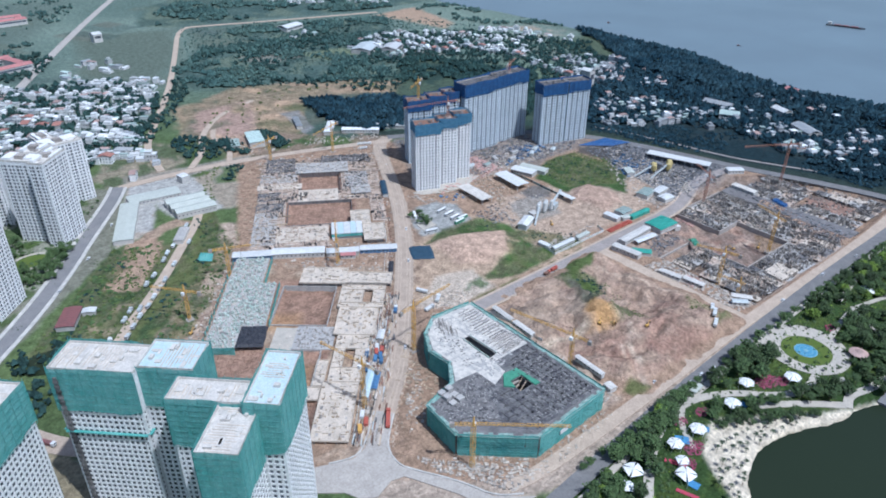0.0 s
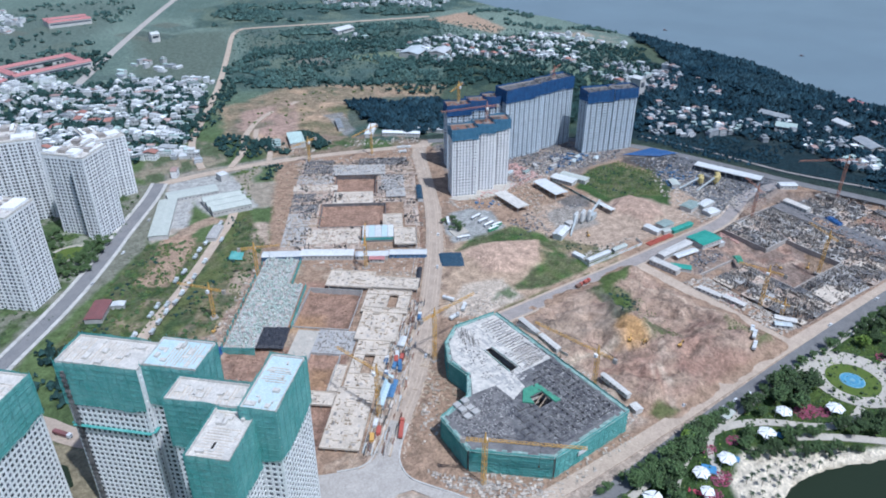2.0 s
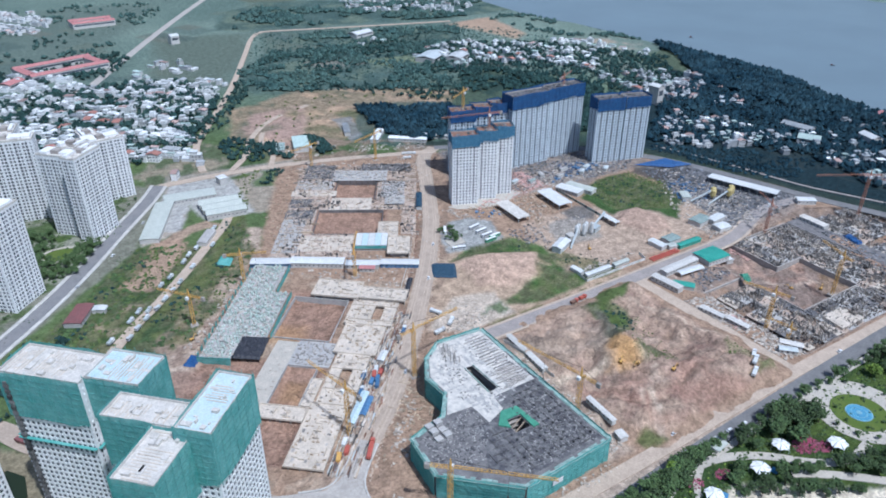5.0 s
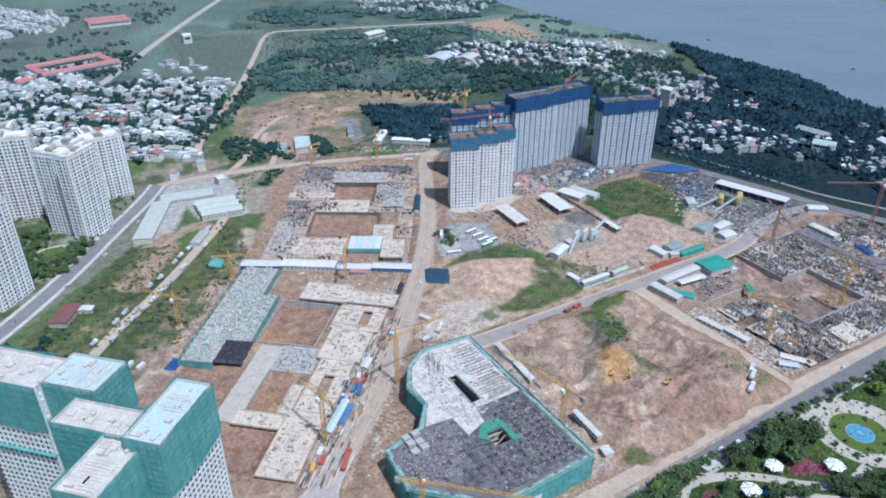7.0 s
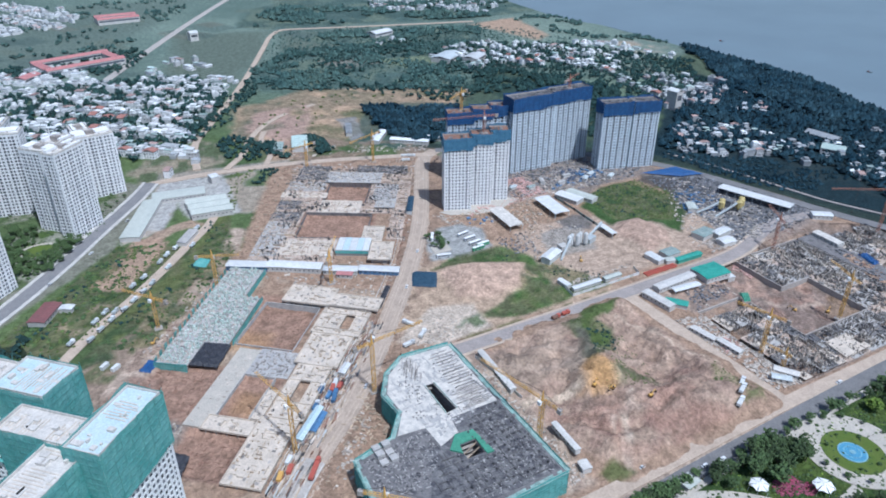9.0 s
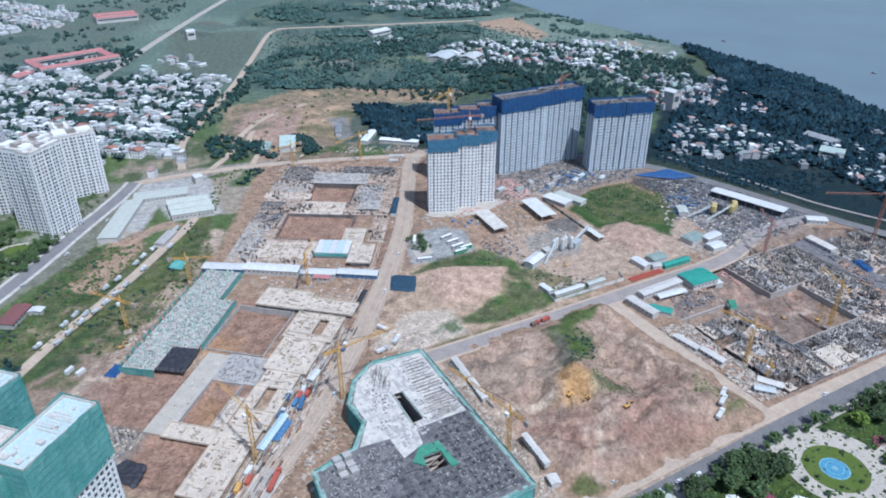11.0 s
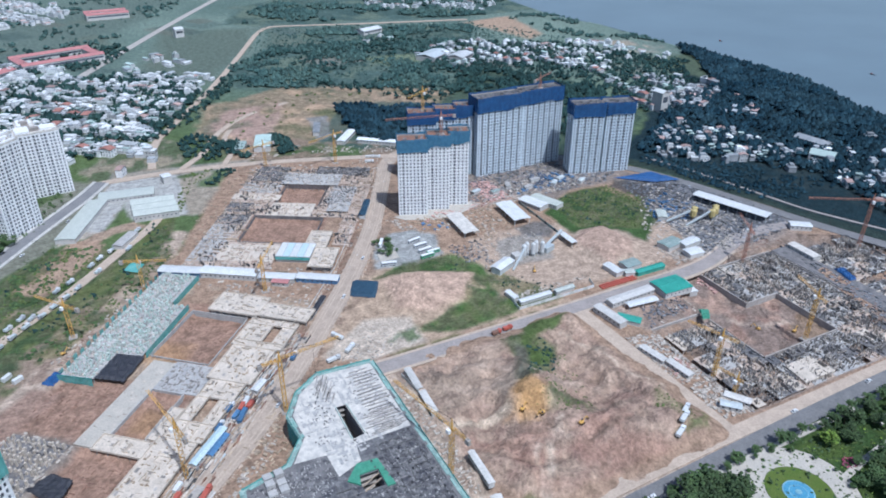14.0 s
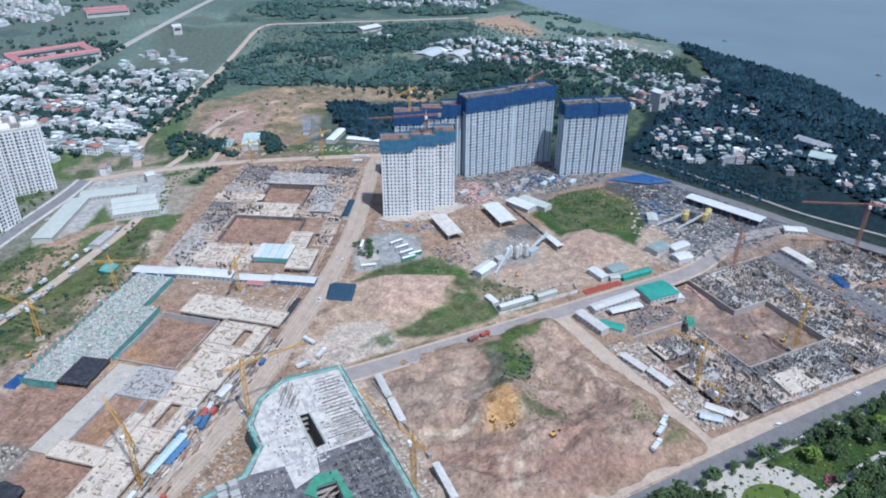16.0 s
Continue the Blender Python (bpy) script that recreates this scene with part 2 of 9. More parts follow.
M = {
    "ground": surface("ground_cover", (0.3, 0.3, 0.3), size=7, fine=2.2, rough=0.95, bump=0.9, cover="cover"),
    "asphalt": surface("worn_asphalt", (0.19, 0.19, 0.197), (0.235, 0.228, 0.228), size=14, fine=0.8, rough=0.9),
    "dusty": surface("dusty_road", (0.49, 0.395, 0.315), (0.41, 0.33, 0.262), size=9, fine=0.9, rough=0.95),
    "haul": surface("haul_road_concrete", (0.44, 0.355, 0.285), (0.345, 0.28, 0.226), size=10, fine=1.0, rough=0.95),
    "riverroad": surface("dark_grey_road", (0.205, 0.20, 0.20), (0.16, 0.158, 0.16), size=10, fine=1.0, rough=0.95),
    "roadgrey": surface("grey_road_concrete", (0.345, 0.305, 0.285), (0.28, 0.25, 0.235), size=11, fine=1.0, rough=0.95),
    "junction": surface("pale_junction_concrete", (0.44, 0.405, 0.37), (0.36, 0.33, 0.30), size=9, fine=1.0, rough=0.95),
    "kerb": surface("kerb_concrete", (0.56, 0.54, 0.51), size=5, rough=0.9),
    "path": surface("pale_path_stone", (0.49, 0.445, 0.385), (0.40, 0.37, 0.325), size=8, fine=0.7),
    "white": surface("white_wall_paint", (0.80, 0.80, 0.80), (0.72, 0.72, 0.73), size=9, fine=1.2, rough=0.7, bump=0.1),
    "offwhite": surface("offwhite_wall", (0.56, 0.54, 0.51), (0.46, 0.445, 0.425), size=5, fine=0.8, rough=0.8, bump=0.1, vary=0.12),
    "roofwhite": surface("pale_roof_screed", (0.62, 0.585, 0.54), (0.48, 0.455, 0.42), size=5, fine=0.9, rough=0.9, bump=0.2),
    "roofblue": surface("pale_blue_membrane", (0.42, 0.545, 0.59), (0.50, 0.585, 0.61), size=6, fine=0.8, rough=0.7, bump=0.1),
    "glass": surface("dark_window_glass", (0.05, 0.06, 0.075), (0.10, 0.11, 0.13), size=5, fine=2.0, rough=0.25, bump=0.0, vary=0.5, island=0.5),
    "netgreen": surface("green_scaffold_net", (0.10, 0.36, 0.335), (0.20, 0.47, 0.445), size=9, fine=0.8, rough=0.85, bump=0.3, clear=0.2),
    "netblue": surface("blue_scaffold_net", (0.015, 0.065, 0.19), (0.022, 0.10, 0.26), size=4, fine=0.9, rough=0.8, bump=0.4, clear=0.1),
    "ledger": surface("scaffold_ledger", (0.13, 0.37, 0.345), size=4, fine=0.6, rough=0.7),
    "concrete": surface("raw_concrete", (0.38, 0.345, 0.315), (0.30, 0.275, 0.255), size=6, fine=0.8, rough=0.92, vary=0.1, island=0.08),
    "slab": surface("pale_slab_concrete", (0.60, 0.525, 0.445), (0.47, 0.41, 0.345), size=7, fine=1.0, rough=0.92, island=0.08),
    "slabgrey": surface("grey_slab_concrete", (0.34, 0.335, 0.33), (0.45, 0.43, 0.41), size=6, fine=1.0, rough=0.92),
    "formwork": surface("formwork_clutter", (0.35, 0.32, 0.295), (0.22, 0.205, 0.195), size=5, fine=0.8, rough=0.9, island=0.4),
    "eastslab": surface("dark_grey_concrete", (0.215, 0.205, 0.205), (0.12, 0.115, 0.118), size=6, fine=1.0, rough=0.92, island=0.1),
    "formdark": surface("dark_formwork_heaps", (0.20, 0.19, 0.185), (0.08, 0.08, 0.085), size=6, fine=0.8, rough=0.9, island=0.55),
    "slabbrown": surface("dusty_brown_slab", (0.52, 0.42, 0.35), (0.37, 0.295, 0.245), size=7, fine=1.0, rough=0.92, island=0.1),
    "yardmix": surface("grey_yard_materials", (0.23, 0.235, 0.25), (0.085, 0.09, 0.105), size=5, fine=0.8, rough=0.85, island=0.6),
    "silo": surface("dull_yellow_steel", (0.50, 0.40, 0.16), (0.42, 0.34, 0.15), size=3, fine=0.6, rough=0.6, bump=0.1),
    "greyroof": surface("grey_green_roof_sheet", (0.22, 0.29, 0.27), (0.30, 0.35, 0.33), size=4, fine=0.8, rough=0.6, bump=0.1),
    "rimteal": surface("pale_teal_boards", (0.21, 0.35, 0.32), (0.31, 0.39, 0.36), size=4, fine=0.8, rough=0.9, island=0.2),
    "tealprop": surface("pale_formwork_props", (0.42, 0.53, 0.48), (0.52, 0.54, 0.50), size=6, fine=0.8, rough=0.9, island=0.22),
    "darkslab": surface("dark_formwork_deck", (0.055, 0.055, 0.065), (0.19, 0.185, 0.185), size=4, fine=0.9, rough=0.85, island=0.4),
    "redlead": surface("red_primed_steel", (0.43, 0.235, 0.205), (0.50, 0.35, 0.31), size=4, fine=0.7, rough=0.8, island=0.3),
    "bluedark": surface("dark_blue_covers", (0.03, 0.06, 0.13), (0.09, 0.11, 0.15), size=4, fine=0.7, rough=0.7, island=0.4),
    "pour": surface("smeared_fresh_pour", (0.60, 0.565, 0.515), (0.36, 0.35, 0.34), size=3.6, fine=0.9, rough=0.92, mix=0.57),
    "rebar": surface("rusty_rebar", (0.26, 0.15, 0.105), (0.18, 0.11, 0.09), size=3, fine=0.6, rough=0.9, island=0.4),
    "timber": surface("stacked_timber", (0.42, 0.33, 0.24), (0.32, 0.26, 0.2), size=3, fine=0.6, rough=0.9, island=0.35),
    "mixed": surface("site_materials", (0.51, 0.455, 0.395), (0.36, 0.32, 0.28), size=4, fine=0.7, rough=0.85, island=0.33),
    "orange": surface("crane_yellow_paint", (0.64, 0.37, 0.09), (0.55, 0.33, 0.10), size=3, fine=0.5, rough=0.55, bump=0.05),
    "cranered": surface("crane_red_paint", (0.40, 0.19, 0.13), (0.34, 0.17, 0.12), size=3, fine=0.5, rough=0.55, bump=0.05),
    "steel": surface("galvanised_sheet", (0.56, 0.60, 0.60), (0.48, 0.52, 0.53), size=6, fine=0.8, rough=0.5, bump=0.1, metal=0.2, vary=0.1),
    "whitesheet": surface("white_roof_sheet", (0.64, 0.645, 0.64), (0.55, 0.56, 0.555), size=5, fine=0.8, rough=0.5, bump=0.1, vary=0.06),
    "greensheet": surface("green_roof_sheet", (0.045, 0.27, 0.21), (0.07, 0.33, 0.26), size=5, fine=0.8, rough=0.5, bump=0.1),
    "greenmesh": surface("green_mesh", (0.06, 0.23, 0.15), (0.09, 0.30, 0.20), size=3, fine=0.7, rough=0.8, bump=0.4),
    "palegreen": surface("pale_green_roof_sheet", (0.50, 0.52, 0.475), (0.43, 0.455, 0.415), size=5, fine=0.8, rough=0.5, bump=0.1),
    "bluesheet": surface("blue_sheet", (0.085, 0.185, 0.33), (0.065, 0.135, 0.25), size=3, fine=0.8, rough=0.5, bump=0.1, vary=0.2),
    "redsheet": surface("red_roof_tiles", (0.34, 0.16, 0.125), (0.28, 0.14, 0.115), size=4, fine=0.8, rough=0.8, bump=0.3, vary=0.15),
    "pinkroof": surface("faded_red_roof", (0.46, 0.20, 0.19), (0.38, 0.17, 0.17), size=5, fine=0.8, rough=0.8, bump=0.3),
    "maroon": surface("maroon_roof_sheet", (0.22, 0.085, 0.085), (0.17, 0.08, 0.08), size=4, fine=0.8, rough=0.7, bump=0.2),
    "tarp": surface("black_tarpaulin", (0.022, 0.024, 0.032), (0.05, 0.05, 0.06), size=3, fine=0.9, rough=0.55, bump=0.6),
    "bluetarp": surface("blue_tarpaulin", (0.016, 0.065, 0.19), (0.022, 0.09, 0.25), size=5, fine=1.0, rough=0.6, bump=0.5),
    "navytarp": surface("navy_tarpaulin", (0.02, 0.05, 0.085), (0.03, 0.07, 0.11), size=4, fine=1.0, rough=0.6, bump=0.5),
    "foliage": surface("tree_leaves", (0.038, 0.070, 0.024), (0.062, 0.10, 0.032), size=3, fine=0.7, rough=0.8, bump=0.5, vary=0.35, island=0.35),
    "lightleaf": surface("fresh_leaves", (0.17, 0.25, 0.03), (0.12, 0.2, 0.03), size=3, fine=0.7, rough=0.8, bump=0.5, vary=0.25, island=0.35),
    "palmleaf": surface("palm_leaves", (0.03, 0.048, 0.026), (0.05, 0.075, 0.035), size=3, fine=0.7, rough=0.7, bump=0.3, island=0.3),
    # riverside leaves darkened and blued: cloud shade and haze put into the colour
    "woods": surface("cloud_shaded_woods", (0.010, 0.031, 0.048), (0.030, 0.062, 0.080), size=40, fine=4.0, rough=0.9, bump=0.5, island=0.5),
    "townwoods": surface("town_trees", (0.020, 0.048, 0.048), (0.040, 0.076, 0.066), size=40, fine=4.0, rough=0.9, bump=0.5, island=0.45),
    # far woods: leaf colour lifted and blued to hold the haze
    "northwoods": surface("hazy_plain_woods", (0.045, 0.088, 0.084), (0.080, 0.130, 0.112), size=60, fine=4.0, rough=0.9, bump=0.5, island=0.45),
    # white tower wall again, with a cloud's blue-grey shade mixed into the colour
    "shadewall": surface("cloud_shaded_white_wall", (0.60, 0.665, 0.72), (0.53, 0.595, 0.65), size=9, fine=1.2, rough=0.8, bump=0.1),
    "greywall": surface("grey_house_walls", (0.36, 0.37, 0.38), (0.27, 0.285, 0.30), size=6, fine=1.2, rough=0.85, bump=0.1, vary=0.3, island=0.35),
    "greytop": surface("grey_house_roofs", (0.25, 0.275, 0.30), (0.36, 0.37, 0.38), size=6, fine=1.2, rough=0.75, bump=0.2, vary=0.35, island=0.4),
    "rosetop": surface("faded_coloured_roofs", (0.38, 0.255, 0.225), (0.31, 0.225, 0.205), size=6, fine=1.2, rough=0.75, bump=0.2, vary=0.3, island=0.4),
    "greentop": surface("pale_green_house_roofs", (0.36, 0.43, 0.40), (0.30, 0.38, 0.36), size=6, fine=1.2, rough=0.75, bump=0.2, vary=0.3, island=0.4),
    "scrub": surface("scrub_leaves", (0.085, 0.125, 0.042), (0.12, 0.15, 0.055), size=4, fine=0.7, rough=0.9, bump=0.4, island=0.3),
    "netpale": surface("pale_blue_scaffold_net", (0.05, 0.16, 0.28), (0.08, 0.22, 0.34), size=4, fine=0.9, rough=0.8, bump=0.4, clear=0.12),
    "bark": surface("tree_bark", (0.13, 0.10, 0.075), size=1, fine=0.3, rough=0.95),
    "lawn": surface("mown_lawn", (0.085, 0.13, 0.028), (0.11, 0.145, 0.036), size=6, fine=0.7, rough=0.95),
    "flower": surface("bougainvillea_flowers", (0.33, 0.06, 0.12), (0.22, 0.10, 0.13), size=4, fine=0.8, rough=0.9, island=0.5),
    "canvas": surface("white_tensile_canvas", (0.82, 0.82, 0.83), (0.76, 0.77, 0.79), size=3, fine=0.8, rough=0.7, bump=0.1),
    "bluepaint": surface("blue_play_floor", (0.08, 0.26, 0.48), (0.06, 0.2, 0.4), size=4, fine=0.8, rough=0.8),
    "pooltile": surface("pool_blue_tiles", (0.10, 0.30, 0.44), (0.08, 0.24, 0.38), size=3, fine=0.8, rough=0.4),
    "poolpale": surface("pool_pale_tiles", (0.28, 0.48, 0.56), size=3, fine=0.8, rough=0.4),
    "redplay": surface("red_play_floor", (0.45, 0.05, 0.08), (0.36, 0.06, 0.1), size=4, fine=0.8, rough=0.8),
    "truckred": surface("red_truck_paint", (0.45, 0.11, 0.075), (0.38, 0.10, 0.075), size=3, fine=0.6, rough=0.4, bump=0.0),
    "carpaint": surface("vehicle_paint", (0.66, 0.67, 0.68), (0.55, 0.56, 0.58), size=3, fine=0.8, rough=0.35, bump=0.0, vary=0.3),
    "busgreen": surface("bus_green_paint", (0.12, 0.42, 0.22), (0.10, 0.36, 0.2), size=3, fine=0.8, rough=0.35, bump=0.0),
    "rubber": surface("tyre_rubber", (0.02, 0.02, 0.02), size=1, fine=0.3),
    "houseroof": surface("house_roofs", (0.52, 0.54, 0.55), (0.62, 0.63, 0.63), size=6, fine=1.2, rough=0.75, bump=0.2, vary=0.35, island=0.35),
    "housewall": surface("house_walls", (0.70, 0.70, 0.69), (0.60, 0.60, 0.60), size=6, fine=1.2, rough=0.85, bump=0.1, vary=0.22, island=0.2),
    "rope": surface("dark_cable", (0.08, 0.06, 0.05), size=1, fine=0.4),
}


def water_material(name, col, ripple, rough):
    m = bpy.data.materials.new(name)
    m.use_nodes = True
    nt = m.node_tree
    bs = nt.nodes["Principled BSDF"]
    geo = nt.nodes.new("ShaderNodeNewGeometry")
    no = nt.nodes.new("ShaderNodeTexNoise")
    no.inputs["Scale"].default_value, no.inputs["Detail"].default_value = 1.0 / ripple, 5.0
    nt.links.new(geo.outputs["Position"], no.inputs["Vector"])
    big = nt.nodes.new("ShaderNodeTexNoise")
    big.inputs["Scale"].default_value, big.inputs["Detail"].default_value = 1.0 / 170, 4.0
    nt.links.new(geo.outputs["Position"], big.inputs["Vector"])
    mx = nt.nodes.new("ShaderNodeMix")
    mx.data_type = "RGBA"
    mx.inputs["A"].default_value, mx.inputs["B"].default_value = (*col, 1), (*[c * 1.35 for c in col], 1)
    nt.links.new(big.outputs["Fac"], mx.inputs["Factor"])
    nt.links.new(mx.outputs["Result"], bs.inputs["Base Color"])
    b = nt.nodes.new("ShaderNodeBump")
    b.inputs["Strength"].default_value, b.inputs["Distance"].default_value = 0.12, ripple * 0.1
    nt.links.new(no.outputs["Fac"], b.inputs["Height"])
    nt.links.new(b.outputs["Normal"], bs.inputs["Normal"])
    bs.inputs["Roughness"].default_value, bs.inputs["IOR"].default_value = rough, 1.28
    return m


M["river"] = water_material("silty_river_water", (0.135, 0.172, 0.195), 9.0, 0.25)
M["lake"] = water_material("murky_lake_water", (0.018, 0.026, 0.014), 3.0, 0.3)


# ---- ground ----
def lines(stops):
    """Grid lines: from stop to stop with the given step."""
    out = [stops[0][0]]
    for (a, _), (b, step) in zip(stops, stops[1:]):
        n = max(1, round((b - a) / step))
        out += [a + (b - a) * (k + 1) / n for k in range(n)]
    return np.array(out)


gx = lines([(-6000, 0), (-1000, 500), (-60, 60), (760, 2.2), (1250, 7), (2400, 40), (6000, 400)])
gy = lines([(-6000, 0), (-600, 500), (0, 40), (720, 2.2), (1700, 8), (2600, 50), (7000, 500)])
X, Y = np.meshgrid(gx, gy)
Z = field(X, Y)


def ground_at(px, py):
    """Height of the ground sheet itself, between its grid points."""
    px, py = np.asarray(px, float), np.asarray(py, float)
    i = np.clip(np.searchsorted(gx, px) - 1, 0, len(gx) - 2)
    j = np.clip(np.searchsorted(gy, py) - 1, 0, len(gy) - 2)
    a, b = (px - gx[i]) / (gx[i + 1] - gx[i]), (py - gy[j]) / (gy[j + 1] - gy[j])
    return (Z[j, i] * (1 - a) + Z[j, i + 1] * a) * (1 - b) + (Z[j + 1, i] * (1 - a) + Z[j + 1, i + 1] * a) * b


def height(x, y):
    return float(ground_at([x], [y])[0])


# ground cover: each line is an outline, its tone, how frayed it is
DIRT, PINK, SAND, PALE, RUST = (0.33, 0.24, 0.183), (0.305, 0.205, 0.162), (0.45, 0.355, 0.275), (0.42, 0.345, 0.28), (0.42, 0.26, 0.12)
GRASS, HAZY_FIELD, DARK = (0.080, 0.140, 0.042), (0.150, 0.190, 0.155), (0.066, 0.105, 0.092)
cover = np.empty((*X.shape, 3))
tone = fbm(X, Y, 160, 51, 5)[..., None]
# distant ground ramps to a paler, bluer tone: haze put into its colour
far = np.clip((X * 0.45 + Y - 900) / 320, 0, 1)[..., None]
cover[:] = (np.array(HAZY_FIELD) * (1 - tone) * 1.5 + np.array(DARK) * tone * 1.1) * far + (np.array((0.10, 0.135, 0.055)) * (1 - tone) * 1.4 + np.array((0.05, 0.085, 0.034)) * tone) * (1 - far)


def paint(poly, col, soft=4.0, rough=5.0, seed=1, much=1.0, speckle=0.0):
    m = soft + 2 * rough + 2
    i0, i1 = np.searchsorted(gx, (min(p[0] for p in poly) - m, max(p[0] for p in poly) + m))
    j0, j1 = np.searchsorted(gy, (min(p[1] for p in poly) - m, max(p[1] for p in poly) + m))
    px, py, here = X[j0:j1, i0:i1], Y[j0:j1, i0:i1], cover[j0:j1, i0:i1]
    if not px.size:
        return
    a = inside(px, py, poly, soft, rough, seed) * much
    if speckle:
        a = a * np.clip((fbm(px, py, speckle, seed + 60, 5) - 0.42) * 7, 0, 1)
    here[:] = here * (1 - a[..., None]) + np.array(col) * a[..., None]


def band(pts, width):
    """The outline of a strip along a line of points."""
    left, right = [], []
    for i, p in enumerate(pts):
        a, b = pts[max(0, i - 1)], pts[min(len(pts) - 1, i + 1)]
        d = math.hypot(b[0] - a[0], b[1] - a[1])
        nx, ny = -(b[1] - a[1]) / d, (b[0] - a[0]) / d
        left.append((p[0] + nx * width / 2, p[1] + ny * width / 2))
        right.append((p[0] - nx * width / 2, p[1] - ny * width / 2))
    return left + right[::-1]


# fields and far plain, with distance haze put into the tones
paint([(240, 1090), (330, 1010), (470, 1360), (300, 1420)], (0.125, 0.155, 0.125), 30, 20, 2)
paint([(480, 1340), (640, 1290), (640, 1130), (430, 1160)], (0.12, 0.155, 0.125), 20, 20, 3)
paint([(470, 1450), (900, 1300), (1040, 1600), (600, 1900)], (0.12, 0.125, 0.08), 40, 40, 4, 0.7, 60)
paint([(0, 1150), (200, 1400), (420, 1800), (-200, 1800), (-400, 1300)], (0.125, 0.16, 0.135), 40, 30, 5, 0.8)
paint([(640, 940), (760, 900), (740, 1010), (640, 1040)], (0.21, 0.20, 0.18), 20, 14, 6, 0.8)
paint([(840, 1240), (880, 1060), (920, 1080), (960, 1260)], (0.40, 0.29, 0.22), 15, 10, 7, 0.9)
paint([(960, 1010), (1050, 960), (1050, 860), (960, 900)], (0.36, 0.31, 0.26), 20, 14, 8, 0.8, 40)
paint([(830, 980), (960, 960), (1000, 760), (880, 700)], (0.20, 0.20, 0.17), 30, 20, 9, 0.5, 30)
paint([(960, 860), (1070, 860), (1070, 700), (930, 720)], (0.085, 0.11, 0.07), 20, 14, 10, 0.9)
g_far = random.Random(5)
for k in range(34):
    x, y = g_far.uniform(-60, 640), g_far.uniform(1010, 1600)
    a, w, l = radians(28 + g_far.uniform(-4, 4)), g_far.uniform(22, 60), g_far.uniform(40, 110)
    c, s_ = math.cos(a), math.sin(a)
    tint = g_far.choice(((0.10, 0.135, 0.12), (0.135, 0.16, 0.125), (0.075, 0.11, 0.10), (0.15, 0.155, 0.125)))
    paint([(x + i * w * c - j * l * s_, y + i * w * s_ + j * l * c) for i, j in ((-.5, -.5), (.5, -.5), (.5, .5), (-.5, .5))], tint, 5, 3, 180 + k, 0.6)
# mottled growth under and between the woods of the plain, haze mixed into its tones
WOOD_A = [(330, 1000), (372, 1095), (450, 1180), (640, 1170), (770, 1190), (690, 980), (600, 850), (500, 890), (420, 930), (350, 970)]
WOOD_B = [(420, 1420), (500, 1600), (600, 1670), (900, 1560), (1050, 1480), (1050, 1300), (860, 1290), (640, 1350), (556, 1330)]
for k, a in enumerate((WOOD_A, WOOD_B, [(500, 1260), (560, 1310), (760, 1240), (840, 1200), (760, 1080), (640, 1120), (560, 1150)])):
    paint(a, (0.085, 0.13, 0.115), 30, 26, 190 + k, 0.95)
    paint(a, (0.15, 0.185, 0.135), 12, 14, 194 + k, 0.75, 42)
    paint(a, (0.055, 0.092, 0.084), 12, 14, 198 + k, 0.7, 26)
for k, a in enumerate(([(560, 1060), (640, 1050), (660, 1000), (580, 990)], [(470, 1100), (540, 1090), (560, 1040), (480, 1030)], [(690, 1120), (760, 1110), (740, 1040), (680, 1050)])):
    paint(a, ((0.17, 0.205, 0.13), (0.20, 0.20, 0.17), (0.14, 0.18, 0.12))[k], 8, 8, 203 + k, 0.9)
# dark ground among the trees behind the blue-netted towers
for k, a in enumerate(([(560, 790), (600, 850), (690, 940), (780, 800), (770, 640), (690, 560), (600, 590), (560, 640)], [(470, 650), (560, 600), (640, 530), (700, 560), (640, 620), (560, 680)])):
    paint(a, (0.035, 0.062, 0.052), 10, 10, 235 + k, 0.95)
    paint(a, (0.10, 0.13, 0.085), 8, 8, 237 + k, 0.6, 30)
# bare ground behind the site
paint([(262, 800), (300, 900), (385, 945), (470, 905), (600, 830), (560, 790), (470, 795), (400, 740), (330, 700), (292, 705)], (0.36, 0.275, 0.205), 14, 30, 11)
paint([(262, 800), (300, 900), (385, 945), (470, 905), (600, 830), (560, 790), (470, 795), (400, 740), (330, 700), (292, 705)], (0.13, 0.135, 0.08), 10, 14, 63, 0.85, 30)
paint([(262, 800), (300, 900), (385, 945), (600, 830), (560, 790), (400, 740), (292, 705)], (0.47, 0.345, 0.25), 10, 14, 64, 0.75, 20)
paint([(400, 830), (520, 800), (500, 770), (420, 790)], (0.125, 0.135, 0.06), 8, 8, 12, 0.8)
paint([(270, 820), (320, 880), (360, 820), (330, 760)], (0.27, 0.225, 0.19), 10, 9, 13, 0.8)
paint([(235, 770), (270, 780), (300, 730), (262, 700), (236, 720)], (0.075, 0.115, 0.05), 6, 6, 14, 0.8)
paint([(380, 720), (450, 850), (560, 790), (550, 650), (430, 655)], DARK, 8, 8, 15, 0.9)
# the left-hand strip beside the residential road
paint([(-80, 380), (10, 470), (110, 570), (160, 690), (60, 800), (-100, 700)], (0.21, 0.21, 0.165), 5, 4, 16)
paint([(-80, 400), (0, 490), (70, 566), (130, 680), (60, 800), (-100, 700)], (0.075, 0.115, 0.04), 4, 3, 172, 0.9, 14)
paint([(15, 455), (60, 510), (112, 575), (150, 560), (170, 540), (80, 440), (40, 420)], GRASS, 4, 4, 17)
paint([(-40, 300), (40, 455), (90, 440), (60, 380), (0, 300)], (0.085, 0.12, 0.05), 5, 5, 18)
